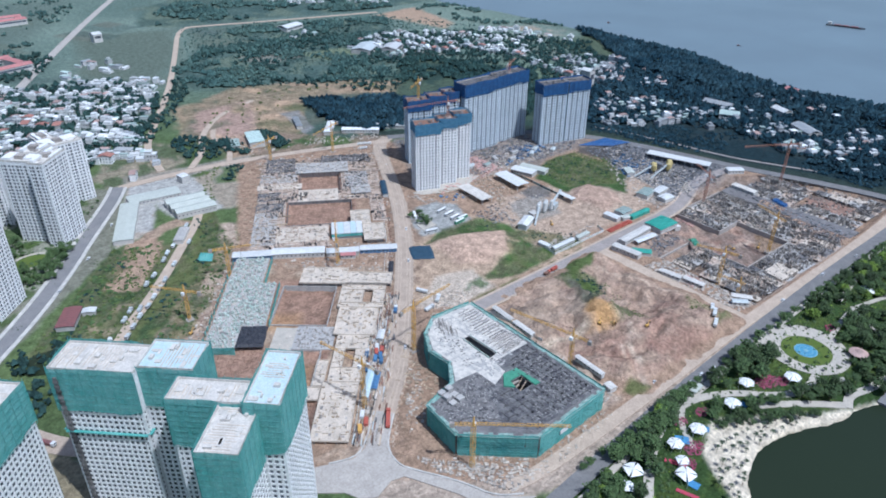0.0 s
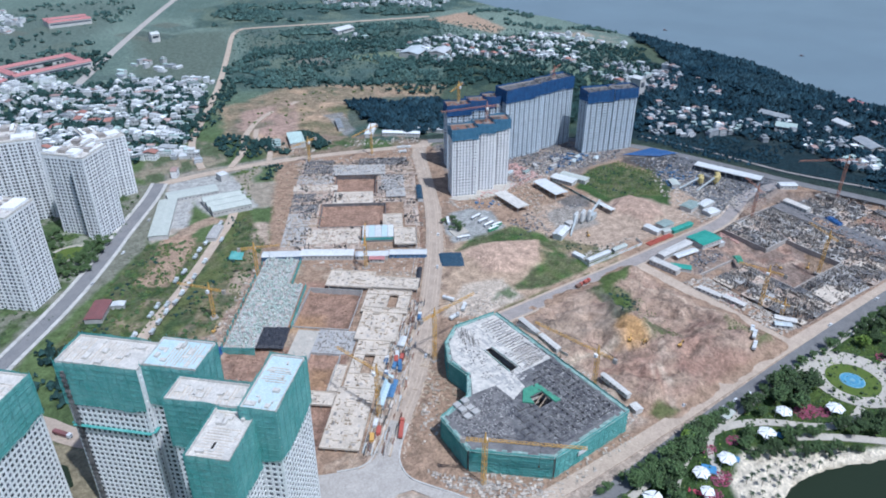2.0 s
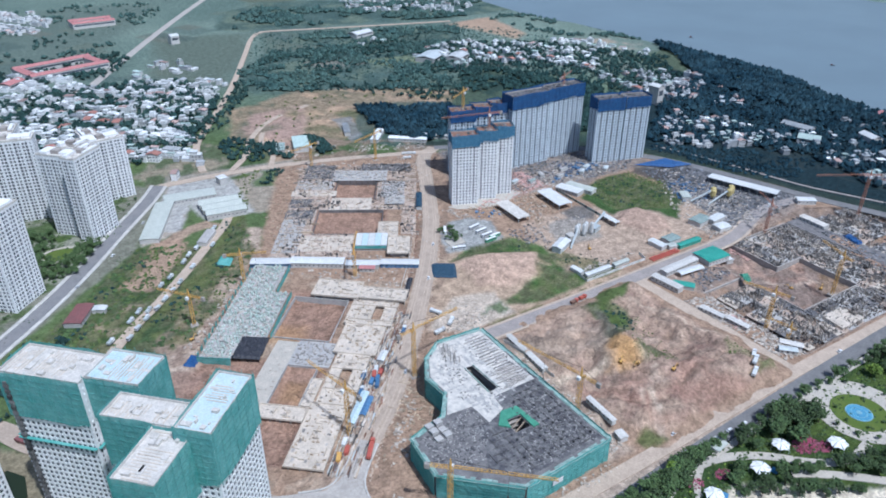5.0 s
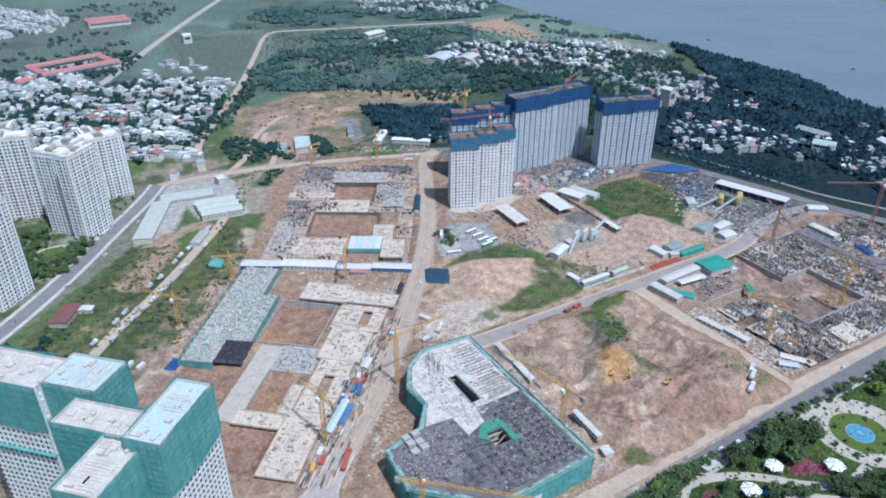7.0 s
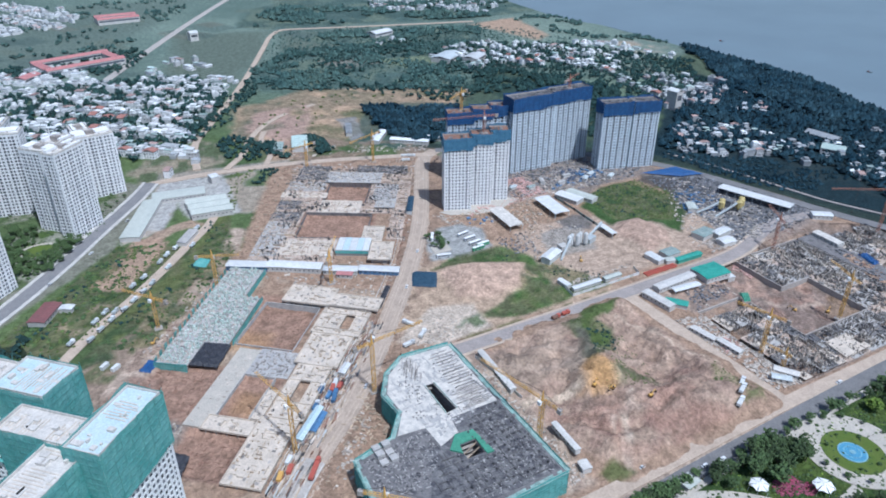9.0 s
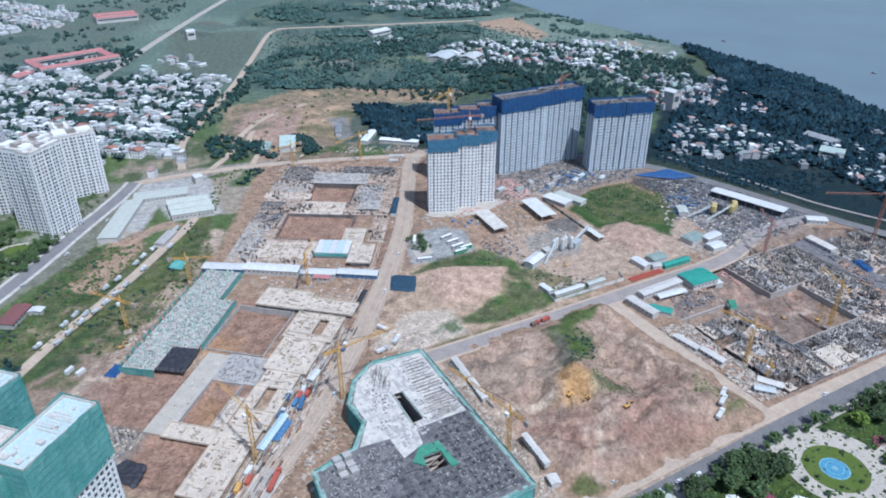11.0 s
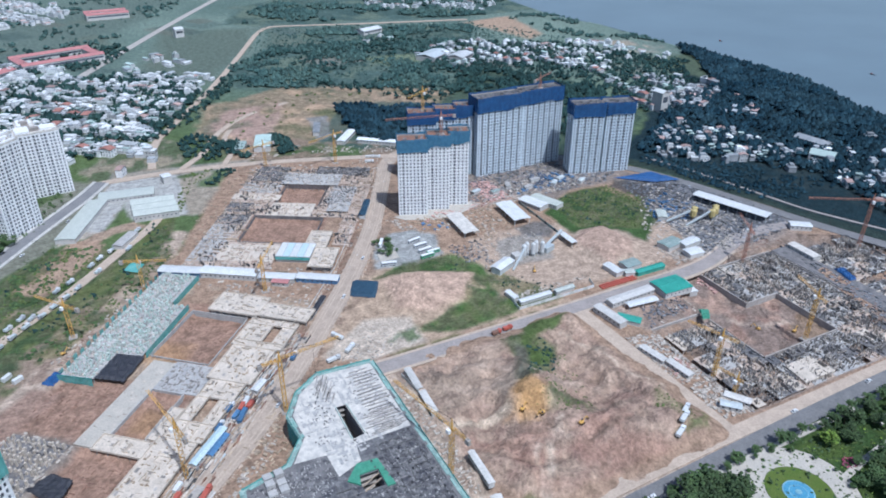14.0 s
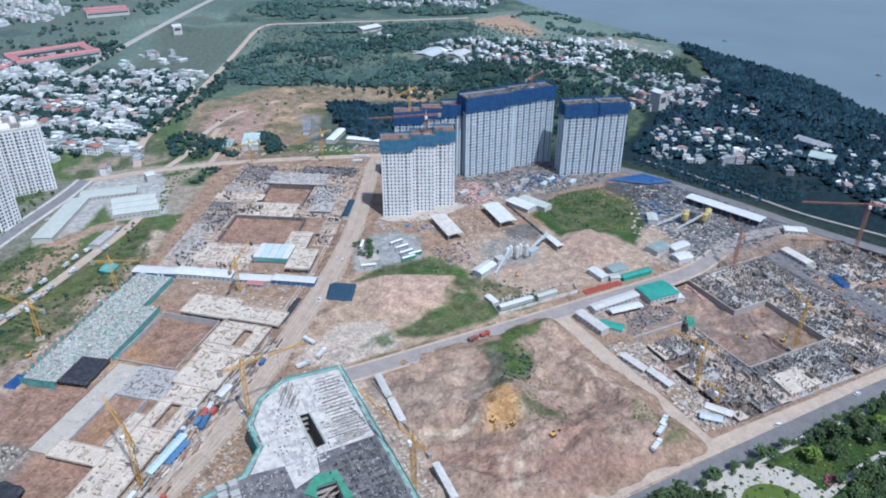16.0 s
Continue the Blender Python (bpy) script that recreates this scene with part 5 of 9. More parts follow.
scatter("deck_rebar", "", [[(230, 192), (262, 244), (281, 250), (281, 192)]], M["darkslab"], 700, 2.4, POD_H + .17, 2, podium, align=0, flat=.35)
stubs = Mesh()
for gx_ in np.arange(228, 282, 4.2):
    for gy_ in np.arange(193, 250, 4.2):
        if not over_shaft(gx_, gy_) and inside(np.array([gx_]), np.array([gy_]), [(230, 194), (222, 208), (262, 246), (281, 250), (281, 194)], .5)[0] > .5:
            stubs.turned(gx_ + rng.uniform(-.4, .4), gy_ + rng.uniform(-.4, .4), POD_H, .9, .9, rng.uniform(.5, 1.8), 0)
part("column_stub_rest", stubs, M["darkslab"], podium, kind="stuff")
grid = Mesh()
DARKHALF = [(230, 193), (220, 207), (228, 222), (262, 245), (281, 250), (281, 193)]
for g_ in np.arange(222, 281, 2.1):
    ys = [y for y in np.arange(193, 251, 1.0) if inside(np.array([g_]), np.array([y]), DARKHALF, .5)[0] > .5]
    if len(ys) > 3:
        a, b = min(ys), max(ys)
        for q in np.arange(a, b - 3, 9.0):
            if rng.random() < .5 and not over_shaft(g_, q + 4.3) and not over_shaft(g_, q + 1) and not over_shaft(g_, q + 8):
                grid.turned(g_, q + 4.3, POD_H + .14, .28, 8.2, rng.uniform(.12, .4), rng.uniform(-1, 1))
for g_ in np.arange(194, 250, 4.2):
    xs = [x for x in np.arange(218, 282, 1.0) if inside(np.array([x]), np.array([g_]), DARKHALF, .5)[0] > .5]
    if len(xs) > 3:
        for q in np.arange(min(xs), max(xs) - 3, 8.0):
            if rng.random() < .35 or over_shaft(q + 3.9, g_) or over_shaft(q + 1, g_) or over_shaft(q + 7, g_):
                continue
            grid.turned(q + 3.9, g_, POD_H + .16, 7.4, .45, rng.uniform(.2, .5), rng.uniform(-1, 1))
part("beam_grid", grid, M["formdark"], podium, "criss-cross formwork beams", kind="stuff")
streak = Mesh()
for _ in range(330):
    x, y = rng.uniform(228, 280), rng.uniform(240, 306)
    if not over_shaft(x, y) and inside(np.array([x]), np.array([y]), [(231, 268), (230, 284), (239, 298), (250, 306), (279, 305), (279, 254), (240, 240)], 1)[0] > .5:
        streak.turned(x, y, POD_H + .11, rng.uniform(1.2, 6), rng.uniform(.4, 1.7), rng.uniform(.04, .16), rng.choice((0, 90, 90)) + rng.uniform(-4, 4))
part("board_layer", streak, M["slabgrey"], podium, kind="stuff")
fringe = Mesh()
strip_along(POD, lambda a, d, o, L: [fringe.turned(a[0] + d[0] * s - o[0] * .6, a[1] + d[1] * s - o[1] * .6, POD_H, 2.7, 1.1, rng.uniform(.2, .7), math.degrees(math.atan2(d[1], d[0]))) for s in np.arange(1.4, L - 1, 2.8) if rng.random() < .75])
part("edge_boarding", fringe, M["rimteal"], podium, kind="stuff")
walk_boards = Mesh()
strip_along(POD, lambda a, d, o, L: [walk_boards.turned(a[0] + d[0] * s + o[0] * .9, a[1] + d[1] * s + o[1] * .9, POD_H - .2 + rng.uniform(0, .2), 2.6, 1.9, .2, math.degrees(math.atan2(d[1], d[0]))) for s in np.arange(.8, L, 2.7)])
part("scaffold_walkway", walk_boards, M["rimteal"], podium, "pale teal scaffold walkway round the deck", kind="stuff")
beams = Mesh()
for k in range(16):
    y = 262 + k * 2.8
    beams.turned(272, y, POD_H + .1, rng.uniform(10, 17), .5, .5, rng.uniform(-3, 3))
    beams.turned(270 + rng.uniform(-3, 3), 252 + k * 1.1, POD_H + .1, rng.uniform(12, 18), .35, .35, rng.uniform(-3, 3))
    beams.turned(250 + rng.uniform(-3, 3), 288 + k * 1.2, POD_H + .1, rng.uniform(6, 14), .4, .4, 60 + rng.uniform(-3, 3))
part("joist_layer", beams, M["formwork"], podium, kind="stuff")
part("sign_board", Mesh().turned(245.5, 184.6, 7, 7, .2, 3, 3), M["whitesheet"], podium, "plain white board on the net")
for k in range(6):
    part("stair_head", Mesh().turned(205 + k % 2 * 5.5, 236.5 + k // 2 * 5.2, POD_H, 4.2, 3.8, 1.2 + k % 3 * .7, 4), M["slabgrey"], podium, "grey stair head boxes")


# ---- slab blocks in the pits ----
def frame_block(name, label, axes, rects, top, low, mat, seed, clutter=None, parapet=True, colstep=6.5, category="building frame", rows=True, dens=13):
    """A storey of slabs on columns along a building grid: rects of (u0, u1, v0, v1)."""
    b = thing(name, label, category, axes.place())
    r = random.Random(seed)
    cs, back, pw, things, up, hole_plates = Mesh(), Mesh(), Mesh(), Mesh(), Mesh(), Mesh()
    for u0, u1, v0, v1 in rects:
        part("deck", Mesh().box(u0, u1, v0, v1, top - .5, top), mat, b)
        for u in np.arange(u0 + .8, u1, colstep):
            for v in np.arange(v0 + .8, v1, colstep):
                cs.box(u - .35, u + .35, v - .35, v + .35, low, top - .5)
        back.box(u0 + 2.5, u1 - 2.5, v0 + 2.5, v1 - 2.5, low, top - .5)
        if parapet:
            for a in ((u0, u1, v0, v0 + .3), (u0, u1, v1 - .3, v1), (u0, u0 + .3, v0 + .3, v1 - .3), (u1 - .3, u1, v0 + .3, v1 - .3)):
                pw.box(*a, top - .02, top + .8)
        for _ in range(int((u1 - u0) * (v1 - v0) / dens)):
            u, v = r.uniform(u0 + .5, u1 - .5), r.uniform(v0 + .5, v1 - .5)
            things.turned(u, v, top - .02, r.uniform(.4, 2.2), r.uniform(.25, .8), r.uniform(.1, .9), r.choice((0, 90)) + r.uniform(-5, 5))
        # upstand walls, cut in lengths
        for _ in range(int((u1 - u0) * (v1 - v0) / 45)):
            u, v = r.uniform(u0 + 2, u1 - 2), r.uniform(v0 + 2, v1 - 2)
            if r.random() < .5:
                up.box(u - r.uniform(1, 4), u + r.uniform(1, 4), v - .15, v + .15, top - .02, top + r.uniform(.3, 1.6))
            else:
                up.box(u - .15, u + .15, v - r.uniform(1, 3), v + r.uniform(1, 3), top - .02, top + r.uniform(.3, 1.6))
        # thin darker plates on the deck imitate the shade inside floor openings
        if rows:
            for u in np.arange(u0 + 5, u1 - 3, 7.4):
                for v in np.arange(v0 + 4, v1 - 2, 8.2):
                    if r.random() < .75:
                        hole_plates.turned(u + r.uniform(-1, 1), v + r.uniform(-1, 1), top + .02, r.uniform(1.5, 3.6), r.uniform(1, 2.2), .06, r.choice((0, 90)))
    for n_, m_, k_ in (("column_rest", cs, M["concrete"]), ("back_wall", back, M["slabgrey"]), ("parapet", pw, mat), ("deck_clutter", things, clutter or M["mixed"]), ("wall_upstand", up, mat), ("opening_rest", hole_plates, M["formwork"])):
        if m_.v:
            part(n_, m_, k_, b, kind="stuff")
    return b


def patchwork(rects, cell, mats, seed, gap=.08):
    """Cuts rects into unequal cells and deals them out to the given materials."""
    r, out = random.Random(seed), {m: [] for m in mats}
    for u0, u1, v0, v1 in rects:
        nu, nv = max(1, round((u1 - u0) / cell)), max(1, round((v1 - v0) / cell))
        us = [u0] + sorted(u0 + (u1 - u0) * (i + r.uniform(-.25, .25)) / nu for i in range(1, nu)) + [u1]
        vs = [v0] + sorted(v0 + (v1 - v0) * (i + r.uniform(-.25, .25)) / nv for i in range(1, nv)) + [v1]
        for a, b in zip(us, us[1:]):
            for c, d in zip(vs, vs[1:]):
                if r.random() > gap:
                    out[r.choice(mats)].append((a, b, c, d))
    return out


frame_block("slab_strip", "pale concrete slab strip beside the haul road", WEST, [(-10, 42, -4, 19), (42, 56, -6, 16.5), (76, 92, -6, 16.5), (56, 76, -6, 2), (56, 76, 9, 16.5), (92, 126, -9, 20), (126, 132, -12, 22), (150, 156, -12, 22), (132, 150, -12, -3), (132, 150, 4, 22)], 2.6, -5, M["slab"], 11, clutter=M["timber"], dens=16)
frame_block("slab_strip", "pale slab over open basement bays", WEST, [(157, 180, 20, 56), (158, 174, -16, 20)], 3.4, -5, M["slab"], 12)
frame_block("slab_strip", "lower pale slab at the pit edge", WEST, [(40, 66, 19, 27)], 0.4, -5, M["slab"], 13)
sheet("pavement_pit_path", "pale concrete path across the pits", "pavement", WEST.quad(28, 102, 47, 62), 0.55, M["path"], thick=5)
sheet("pavement_grey_slab", "grey ground slab between two pits", "pavement", WEST.quad(78, 104, 19, 47), 0.5, M["slabgrey"], thick=5)
frame_block("netted_strip", "rows of formwork behind green nets", Axes(*WEST.at(84, 78), 54), [(-8, 17, 7.5, 29), (17, 74, -9.5, 29), (74, 113, 2, 29)], 2.4, -5, M["slabgrey"], 14, clutter=M["mixed"], parapet=False, rows=False, dens=6)
scatter("formwork_heap", "grey boards strewn on the ground slab", [WEST.quad(79, 103, 20, 46)], M["formwork"], 260, 2.6, .48, 71, flat=.5, align=50)
scatter("formwork_heap", "sparse boards on the pale path", [WEST.quad(29, 101, 48, 61)], M["mixed"], 120, 2.2, .52, 72, flat=.3, align=50)
netstrip = thing("edge_net", "green safety net along the pit edge", "net", spot(0, 0))
_q = Axes(*WEST.at(84, 78), 54)
for a, b in (((18, -10.2), (74, -10.2)), ((-8.6, 29.4), (-8.6, 7)), ((74.4, 1.3), (112, 1.3))):
    p, q = _q.at(*a), _q.at(*b)
    L = math.hypot(q[0] - p[0], q[1] - p[1])
    d = ((q[0] - p[0]) / L, (q[1] - p[1]) / L)
    net_face(p, d, (d[1], -d[0]), L, 4.4, -3.5, netstrip, M["netgreen"])
for k in range(17):
    p, q = _q.at(-6 + k * 6.9, 29.7), _q.at(-2.4 + k * 6.9, 29.7)
    L = math.hypot(q[0] - p[0], q[1] - p[1])
    net_face(p, ((q[0] - p[0]) / L, (q[1] - p[1]) / L), (-(q[1] - p[1]) / L, (q[0] - p[0]) / L), L, 3.6 + k % 3 * .5, -1.0, netstrip, M["netgreen"])
shores = Mesh()
for _ in range(1300):
    u, v = rng.uniform(-7, 112), rng.uniform(-9, 28)
    if (u < 18 and v < 8) or (u > 73 and v < 3):
        continue
    x, y = _q.at(u, v)
    shores.turned(x, y, 2.3, rng.uniform(.3, 1.1), rng.uniform(.3, 1.5), rng.uniform(.5, 2.4), 54 + rng.choice((0, 90)))
tagged(part("formwork_props", shores, M["tealprop"]), "upright pale formwork props on the netted slab", "formwork", kind="stuff")


def tarp_patch(name, label, poly, z, mat, n=9, lift=.7):
    """A rumpled tarpaulin over a four-cornered outline, hanging down at its rim."""
    mb = Mesh()
    r = random.Random(int(poly[0][0]))
    for i in range(n + 1):
        for j in range(n + 1):
            a, b = i / n, j / n
            x = (poly[0][0] * (1 - a) + poly[1][0] * a) * (1 - b) + (poly[3][0] * (1 - a) + poly[2][0] * a) * b
            y = (poly[0][1] * (1 - a) + poly[1][1] * a) * (1 - b) + (poly[3][1] * (1 - a) + poly[2][1] * a) * b
            rim = i in (0, n) or j in (0, n)
            mb.v.append((x + r.uniform(-.4, .4), y + r.uniform(-.4, .4), z - .5 if rim else z + r.uniform(.1, lift)))
    for i in range(n):
        for j in range(n):
            p = i * (n + 1) + j
            mb.f.append((p, p + n + 1, p + n + 2, p + 1))
    me = mb.data(name, mat)
    bm = bmesh.new()
    bm.from_mesh(me)
    if sum(f.normal.z for f in bm.faces) < 0:
        bmesh.ops.reverse_faces(bm, faces=bm.faces)
    bm.to_mesh(me)
    bm.free()
    return tagged(new(name, me), label, "tarpaulin")


tarp_patch("tarpaulin", "rumpled black tarpaulin over formwork", _q.quad(-7.5, 17, -12, 7.5), 2.9, M["tarp"], n=14, lift=.9)
tarp_patch("tarpaulin", "black tarpaulin beside the netted tower", [(98, 308), (110, 314), (120, 304), (112, 290)], 0.6, M["tarp"])
tarp_patch("tarpaulin", "navy tarpaulin lining a water basin", [(302, 404), (312, 424), (329, 413), (318, 393)], 0.9, M["navytarp"], lift=.4)
tarp_patch("tarpaulin", "bright blue tarpaulin over an earth heap", [(606, 488), (650, 484), (662, 456), (636, 462)], 3.2, M["bluetarp"], lift=1.2)
tarp_patch("tarpaulin", "blue tarpaulin on building materials", WEST.quad(66, 78, 106, 114), 0.6, M["bluetarp"])
frame_block("column_field", "field of pale concrete columns on a raft", WEST, [(-24, 27, 63, 98)], 0.3, -3, M["eastslab"], 15, parapet=False)
stand = Mesh()
for u in np.arange(-22, 27, 3.3):
    for v in np.arange(64, 98, 3.1):
        if rng.random() < .86:
            x, y = WEST.at(u + rng.uniform(-.4, .4), v + rng.uniform(-.4, .4))
            stand.turned(x, y, 0.2, rng.uniform(.8, 1.5), rng.uniform(.8, 1.2), rng.uniform(2.2, 4.6), 50)
tagged(part("column_stub_rest", stand, M["slab"]), "pale concrete column stubs standing in rows", "columns", kind="stuff")
frame_block("slab_strip", "pale slab with formwork between two pits", WEST, [(26, 38, 20, 50)], 1.2, -4, M["slab"], 16)

pit_rim = Mesh()
for u0, u1, v0, v1, z1 in ((38, 77, 26.4, 46.6, 1.0), (106, 157, 27, 68, .6)):
    for q in ((u0, u1, v0 - .5, v0), (u0, u1, v1, v1 + .5), (u0 - .5, u0, v0, v1), (u1, u1 + .5, v0, v1)):
        pit_rim.box(*q, -6, z1)
pit_rim = part("retaining_wall", pit_rim, M["slabgrey"])
pit_rim.matrix_basis = WEST.place()
tagged(pit_rim, "grey retaining walls round the dug pits", "wall")

# the block beyond
N_RECTS = [(158, 188, -118, 2), (104, 156, -36, 2), (104, 156, -119, -80), (88, 103, -119, 2), (-4, 37, -66, 2), (38, 87, -26, 2), (38, 86, -119, -106)]
frame_block("ground_slab_block", "dusty brown ground slabs round two pits", NORTH, N_RECTS, .8, -5, M["slabbrown"], 17, clutter=M["timber"], parapet=False, colstep=7.5, dens=9)
frame_block("ground_slab_block", "pale concrete slabs between two pits", NORTH, [(87, 113, -76, -37), (6, 33, -65, -20), (118, 130, -40, 4)], 1.25, -5, M["slab"], 18, clutter=M["slabbrown"], parapet=False, colstep=7.5, dens=22)
frame_block("ground_slab_block", "grey column field on a ground slab", NORTH, [(4, 67, -19, 2), (134, 156, -34, 2)], 1.1, -5, M["slabgrey"], 19, clutter=M["mixed"], parapet=False, colstep=7.5, dens=8)
frame_block("ground_slab_block", "dark formwork decks beside the pits", NORTH, [(91, 111, -20, 2), (68, 86, -24, 2)], 1.3, -5, M["darkslab"], 20, clutter=M["formwork"], parapet=False, colstep=7.5, dens=9)
frame_block("ground_slab_block", "grey raised deck full of wall formwork", NORTH, [(96, 114, -108, -89), (152, 178, -88, -33)], 3.0, -5, M["slabgrey"], 21, clutter=M["mixed"], parapet=False, colstep=6, dens=6)
frame_block("ground_slab_block", "white raised slab above the brown ground", NORTH, [(-4, 26, -115, -96), (26, 54, -104, -86)], 4.4, -4, M["slab"], 22)
frame_block("ground_slab_block", "dark shuttering decks along the back edge", NORTH, [(160, 196, -32, -2), (180, 200, -112, -60)], 1.6, -5, M["eastslab"], 23, clutter=M["formdark"], parapet=False, colstep=7.5, dens=5)
frame_block("ground_slab_block", "grey column deck beside the pit", NORTH, [(116, 154, -107, -84)], 1.5, -5, M["slabgrey"], 24, clutter=M["formdark"], parapet=False, colstep=6, dens=5)
hall = thing("site_hall", "pale blue roofed hall with green boards", "hall", NORTH.place())
part("wall", Mesh().box(9, 30, -95, -68, -1, 5.2), M["offwhite"], hall)
for k in range(5):
    part("roof_panel", Mesh().box(8.4, 30.4, -95.4 + k * 5.5, -90.4 + k * 5.5, 5.2, 5.7), M["roofblue" if k % 2 else "whitesheet"], hall)
part("fascia", Mesh().box(8.2, 8.9, -95, -68, 2.4, 4.6), M["netgreen"], hall, "green boards along the front")
N_PALE = ((87, 113, -76, -37), (6, 33, -65, -20), (118, 130, -40, 4), (-4, 30, -95, -66))
lines, heaps = {"timber": Mesh(), "mixed": Mesh(), "slabbrown": Mesh()}, Mesh()
for u0, u1, v0, v1 in N_RECTS + [(-14, -4, -110, 2), (156, 196, -118, 4)]:
    for _ in range(int((u1 - u0) * (v1 - v0) / 40)):
        u, v, L = rng.uniform(u0, u1), rng.uniform(v0, v1), rng.uniform(3, 11)
        if any(a - 2 < u < b + 2 and c - 2 < v < d + 2 for a, b, c, d in N_PALE):
            continue
        x, y = NORTH.at(u, v)
        lines[rng.choice(("timber", "mixed", "slabbrown", "slabbrown"))].turned(x, y, .6, L, rng.uniform(.25, .8), rng.uniform(.4, 1.6), 59.5 + rng.choice((0, 90, 90)))
    for _ in range(int((u1 - u0) * (v1 - v0) / 60)):
        x, y = NORTH.at(rng.uniform(u0, u1), rng.uniform(v0, v1))
        heaps.clump(x, y, .9, rng.uniform(.8, 2.4), rng, .35)
for m, mb in lines.items():
    tagged(part("wall_start", mb, M[m]), "rows of low wall starts on the ground slabs", "wall", kind="stuff")
tagged(part("earth_heap", heaps, M["slabbrown"]), "small heaps of brown earth on the slabs", "earth", kind="stuff")
rim = Mesh()
for u0, u1, v0, v1 in ((106, 156, -78, -38), (38, 86, -88, -28)):
    for a in ((u0, u1, v0 - .4, v0), (u0, u1, v1, v1 + .4), (u0 - .4, u0, v0, v1), (u1, u1 + .4, v0, v1)):
        rim.box(*a, -5, 1.1)
retain = part("retaining_wall", rim, M["eastslab"])
retain.matrix_basis = NORTH.place()
tagged(retain, "grey retaining walls round the brown pits", "wall")

# the far right blocks
EAST = Axes(0, 0, 0)
E_RECTS = [(472, 512, 190, 267), (512, 582, 189, 221), (582, 628, 189, 272), (552, 628, 272, 317), (650, 672, 196, 250), (672, 732, 196, 214), (704, 724, 214, 258), (652, 708, 258, 310)]
E_TOP = {"slabgrey": -1.3, "eastslab": -1.2, "darkslab": -.8, "slabbrown": -1.5, "slab": -1.0}
for k, (m, rects) in enumerate(patchwork(E_RECTS, 8.5, ("eastslab", "slabgrey", "darkslab", "slabbrown", "slabbrown", "eastslab", "slab", "slabgrey", "slabbrown", "slabgrey"), 8, .12).items()):
    frame_block("basement_block", {"slabgrey": "grey basement slabs round an open pit", "eastslab": "dark grey basement slabs round an open pit", "darkslab": "dark formwork decks round an open pit", "slabbrown": "dusty basement slabs round an open pit", "slab": "pale basement slabs round an open pit"}[m], EAST, rects, E_TOP[m], -8, M[m], 29 + k, clutter=M[("formdark", "formwork", "formdark", "timber", "formwork")[k]], parapet=False, colstep=7.5)
sheet("pavement_white_deck", "pale cast deck with wall starts", "pavement", [(514, 192), (540, 192), (538, 209), (516, 209)], .6, M["slab"], thick=2.0)
for k, poly in enumerate(([(474, 191), (626, 190), (626, 221), (512, 221), (512, 266), (474, 266)], [(554, 274), (626, 274), (626, 316), (554, 316)], [(583, 222), (626, 222), (626, 274), (583, 274)], [(650, 198), (730, 198), (724, 256), (706, 308), (650, 308)])):
    scatter("formwork_heap", "strewn dark and pale formwork on the basement decks", [poly], M["formdark"], 260, 2.6, -1.1, 40 + k, flat=1.2, align=0)
    scatter("formwork_heap", "pale boards and props on the basement decks", [poly], M["mixed"], 200, 2.2, -1.0, 50 + k, flat=1.0, align=0)

# upright props and starter bars, dense in places
props, bars_up, north_up = Mesh(), Mesh(), Mesh()
for x0, x1, y0, y1, zb in ((473, 511, 191, 266, -1.2), (513, 581, 190, 220, -1.2), (583, 627, 190, 271, -1.2), (553, 627, 273, 316, -1.2), (653, 706, 260, 308, -1), (651, 670, 198, 248, -1), (674, 730, 197, 213, -1)):
    for _ in range(int((x1 - x0) * (y1 - y0) / 2.6)):
        x, y = rng.uniform(x0, x1), rng.uniform(y0, y1)
        dense = value_noise(np.array([x / 9]), np.array([y / 9]), 3)[0]
        if dense > .38:
            (props if dense > .6 else bars_up).turned(x, y, zb - .1, rng.uniform(.2, .5), rng.uniform(.2, .9), rng.uniform(.6, 3.2), rng.choice((0, 90)))
    # walls of the storey to come, in short lengths
    for _ in range(int((x1 - x0) * (y1 - y0) / 60)):
        x, y = rng.uniform(x0 + 3, x1 - 3), rng.uniform(y0 + 2, y1 - 2)
        (props if rng.random() < .5 else bars_up).turned(x, y, zb - .1, rng.uniform(2, 6), .3, rng.uniform(1.2, 3.4), rng.choice((0, 90)))
tagged(part("wall_formwork", bars_up, M["formwork"]), "dark upright shuttering and starter bars", "formwork", kind="stuff")
for u0, u1, v0, v1 in N_RECTS:
    for _ in range(int((u1 - u0) * (v1 - v0) / 16)):
        u, v = rng.uniform(u0, u1), rng.uniform(v0, v1)
        if any(a - 2 < u < b + 2 and c - 2 < v < d + 2 for a, b, c, d in N_PALE):
            continue
        x, y = NORTH.at(u, v)
        if value_noise(np.array([x / 11]), np.array([y / 11]), 5)[0] > .45:
            props.turned(x, y, .9, rng.uniform(.25, .6), rng.uniform(.25, .9), rng.uniform(.5, 2.4), 59.5)
for u0, u1, v0, v1 in N_RECTS + [(160, 196, -32, -2), (180, 200, -112, -60), (116, 154, -107, -84), (60, 84, -24, 2)]:
    for _ in range(int((u1 - u0) * (v1 - v0) / 10)):
        x, y = NORTH.at(rng.uniform(u0, u1), rng.uniform(v0, v1))
        if value_noise(np.array([x / 13]), np.array([y / 13]), 9)[0] > .5:
            north_up.turned(x, y, .8, rng.uniform(.25, .6), rng.uniform(.3, 2.2), rng.uniform(.8, 3.0), 59.5 + rng.choice((0, 90)))
tagged(part("wall_formwork", north_up, M["formdark"]), "dark upright shuttering on the ground slabs", "formwork", kind="stuff")
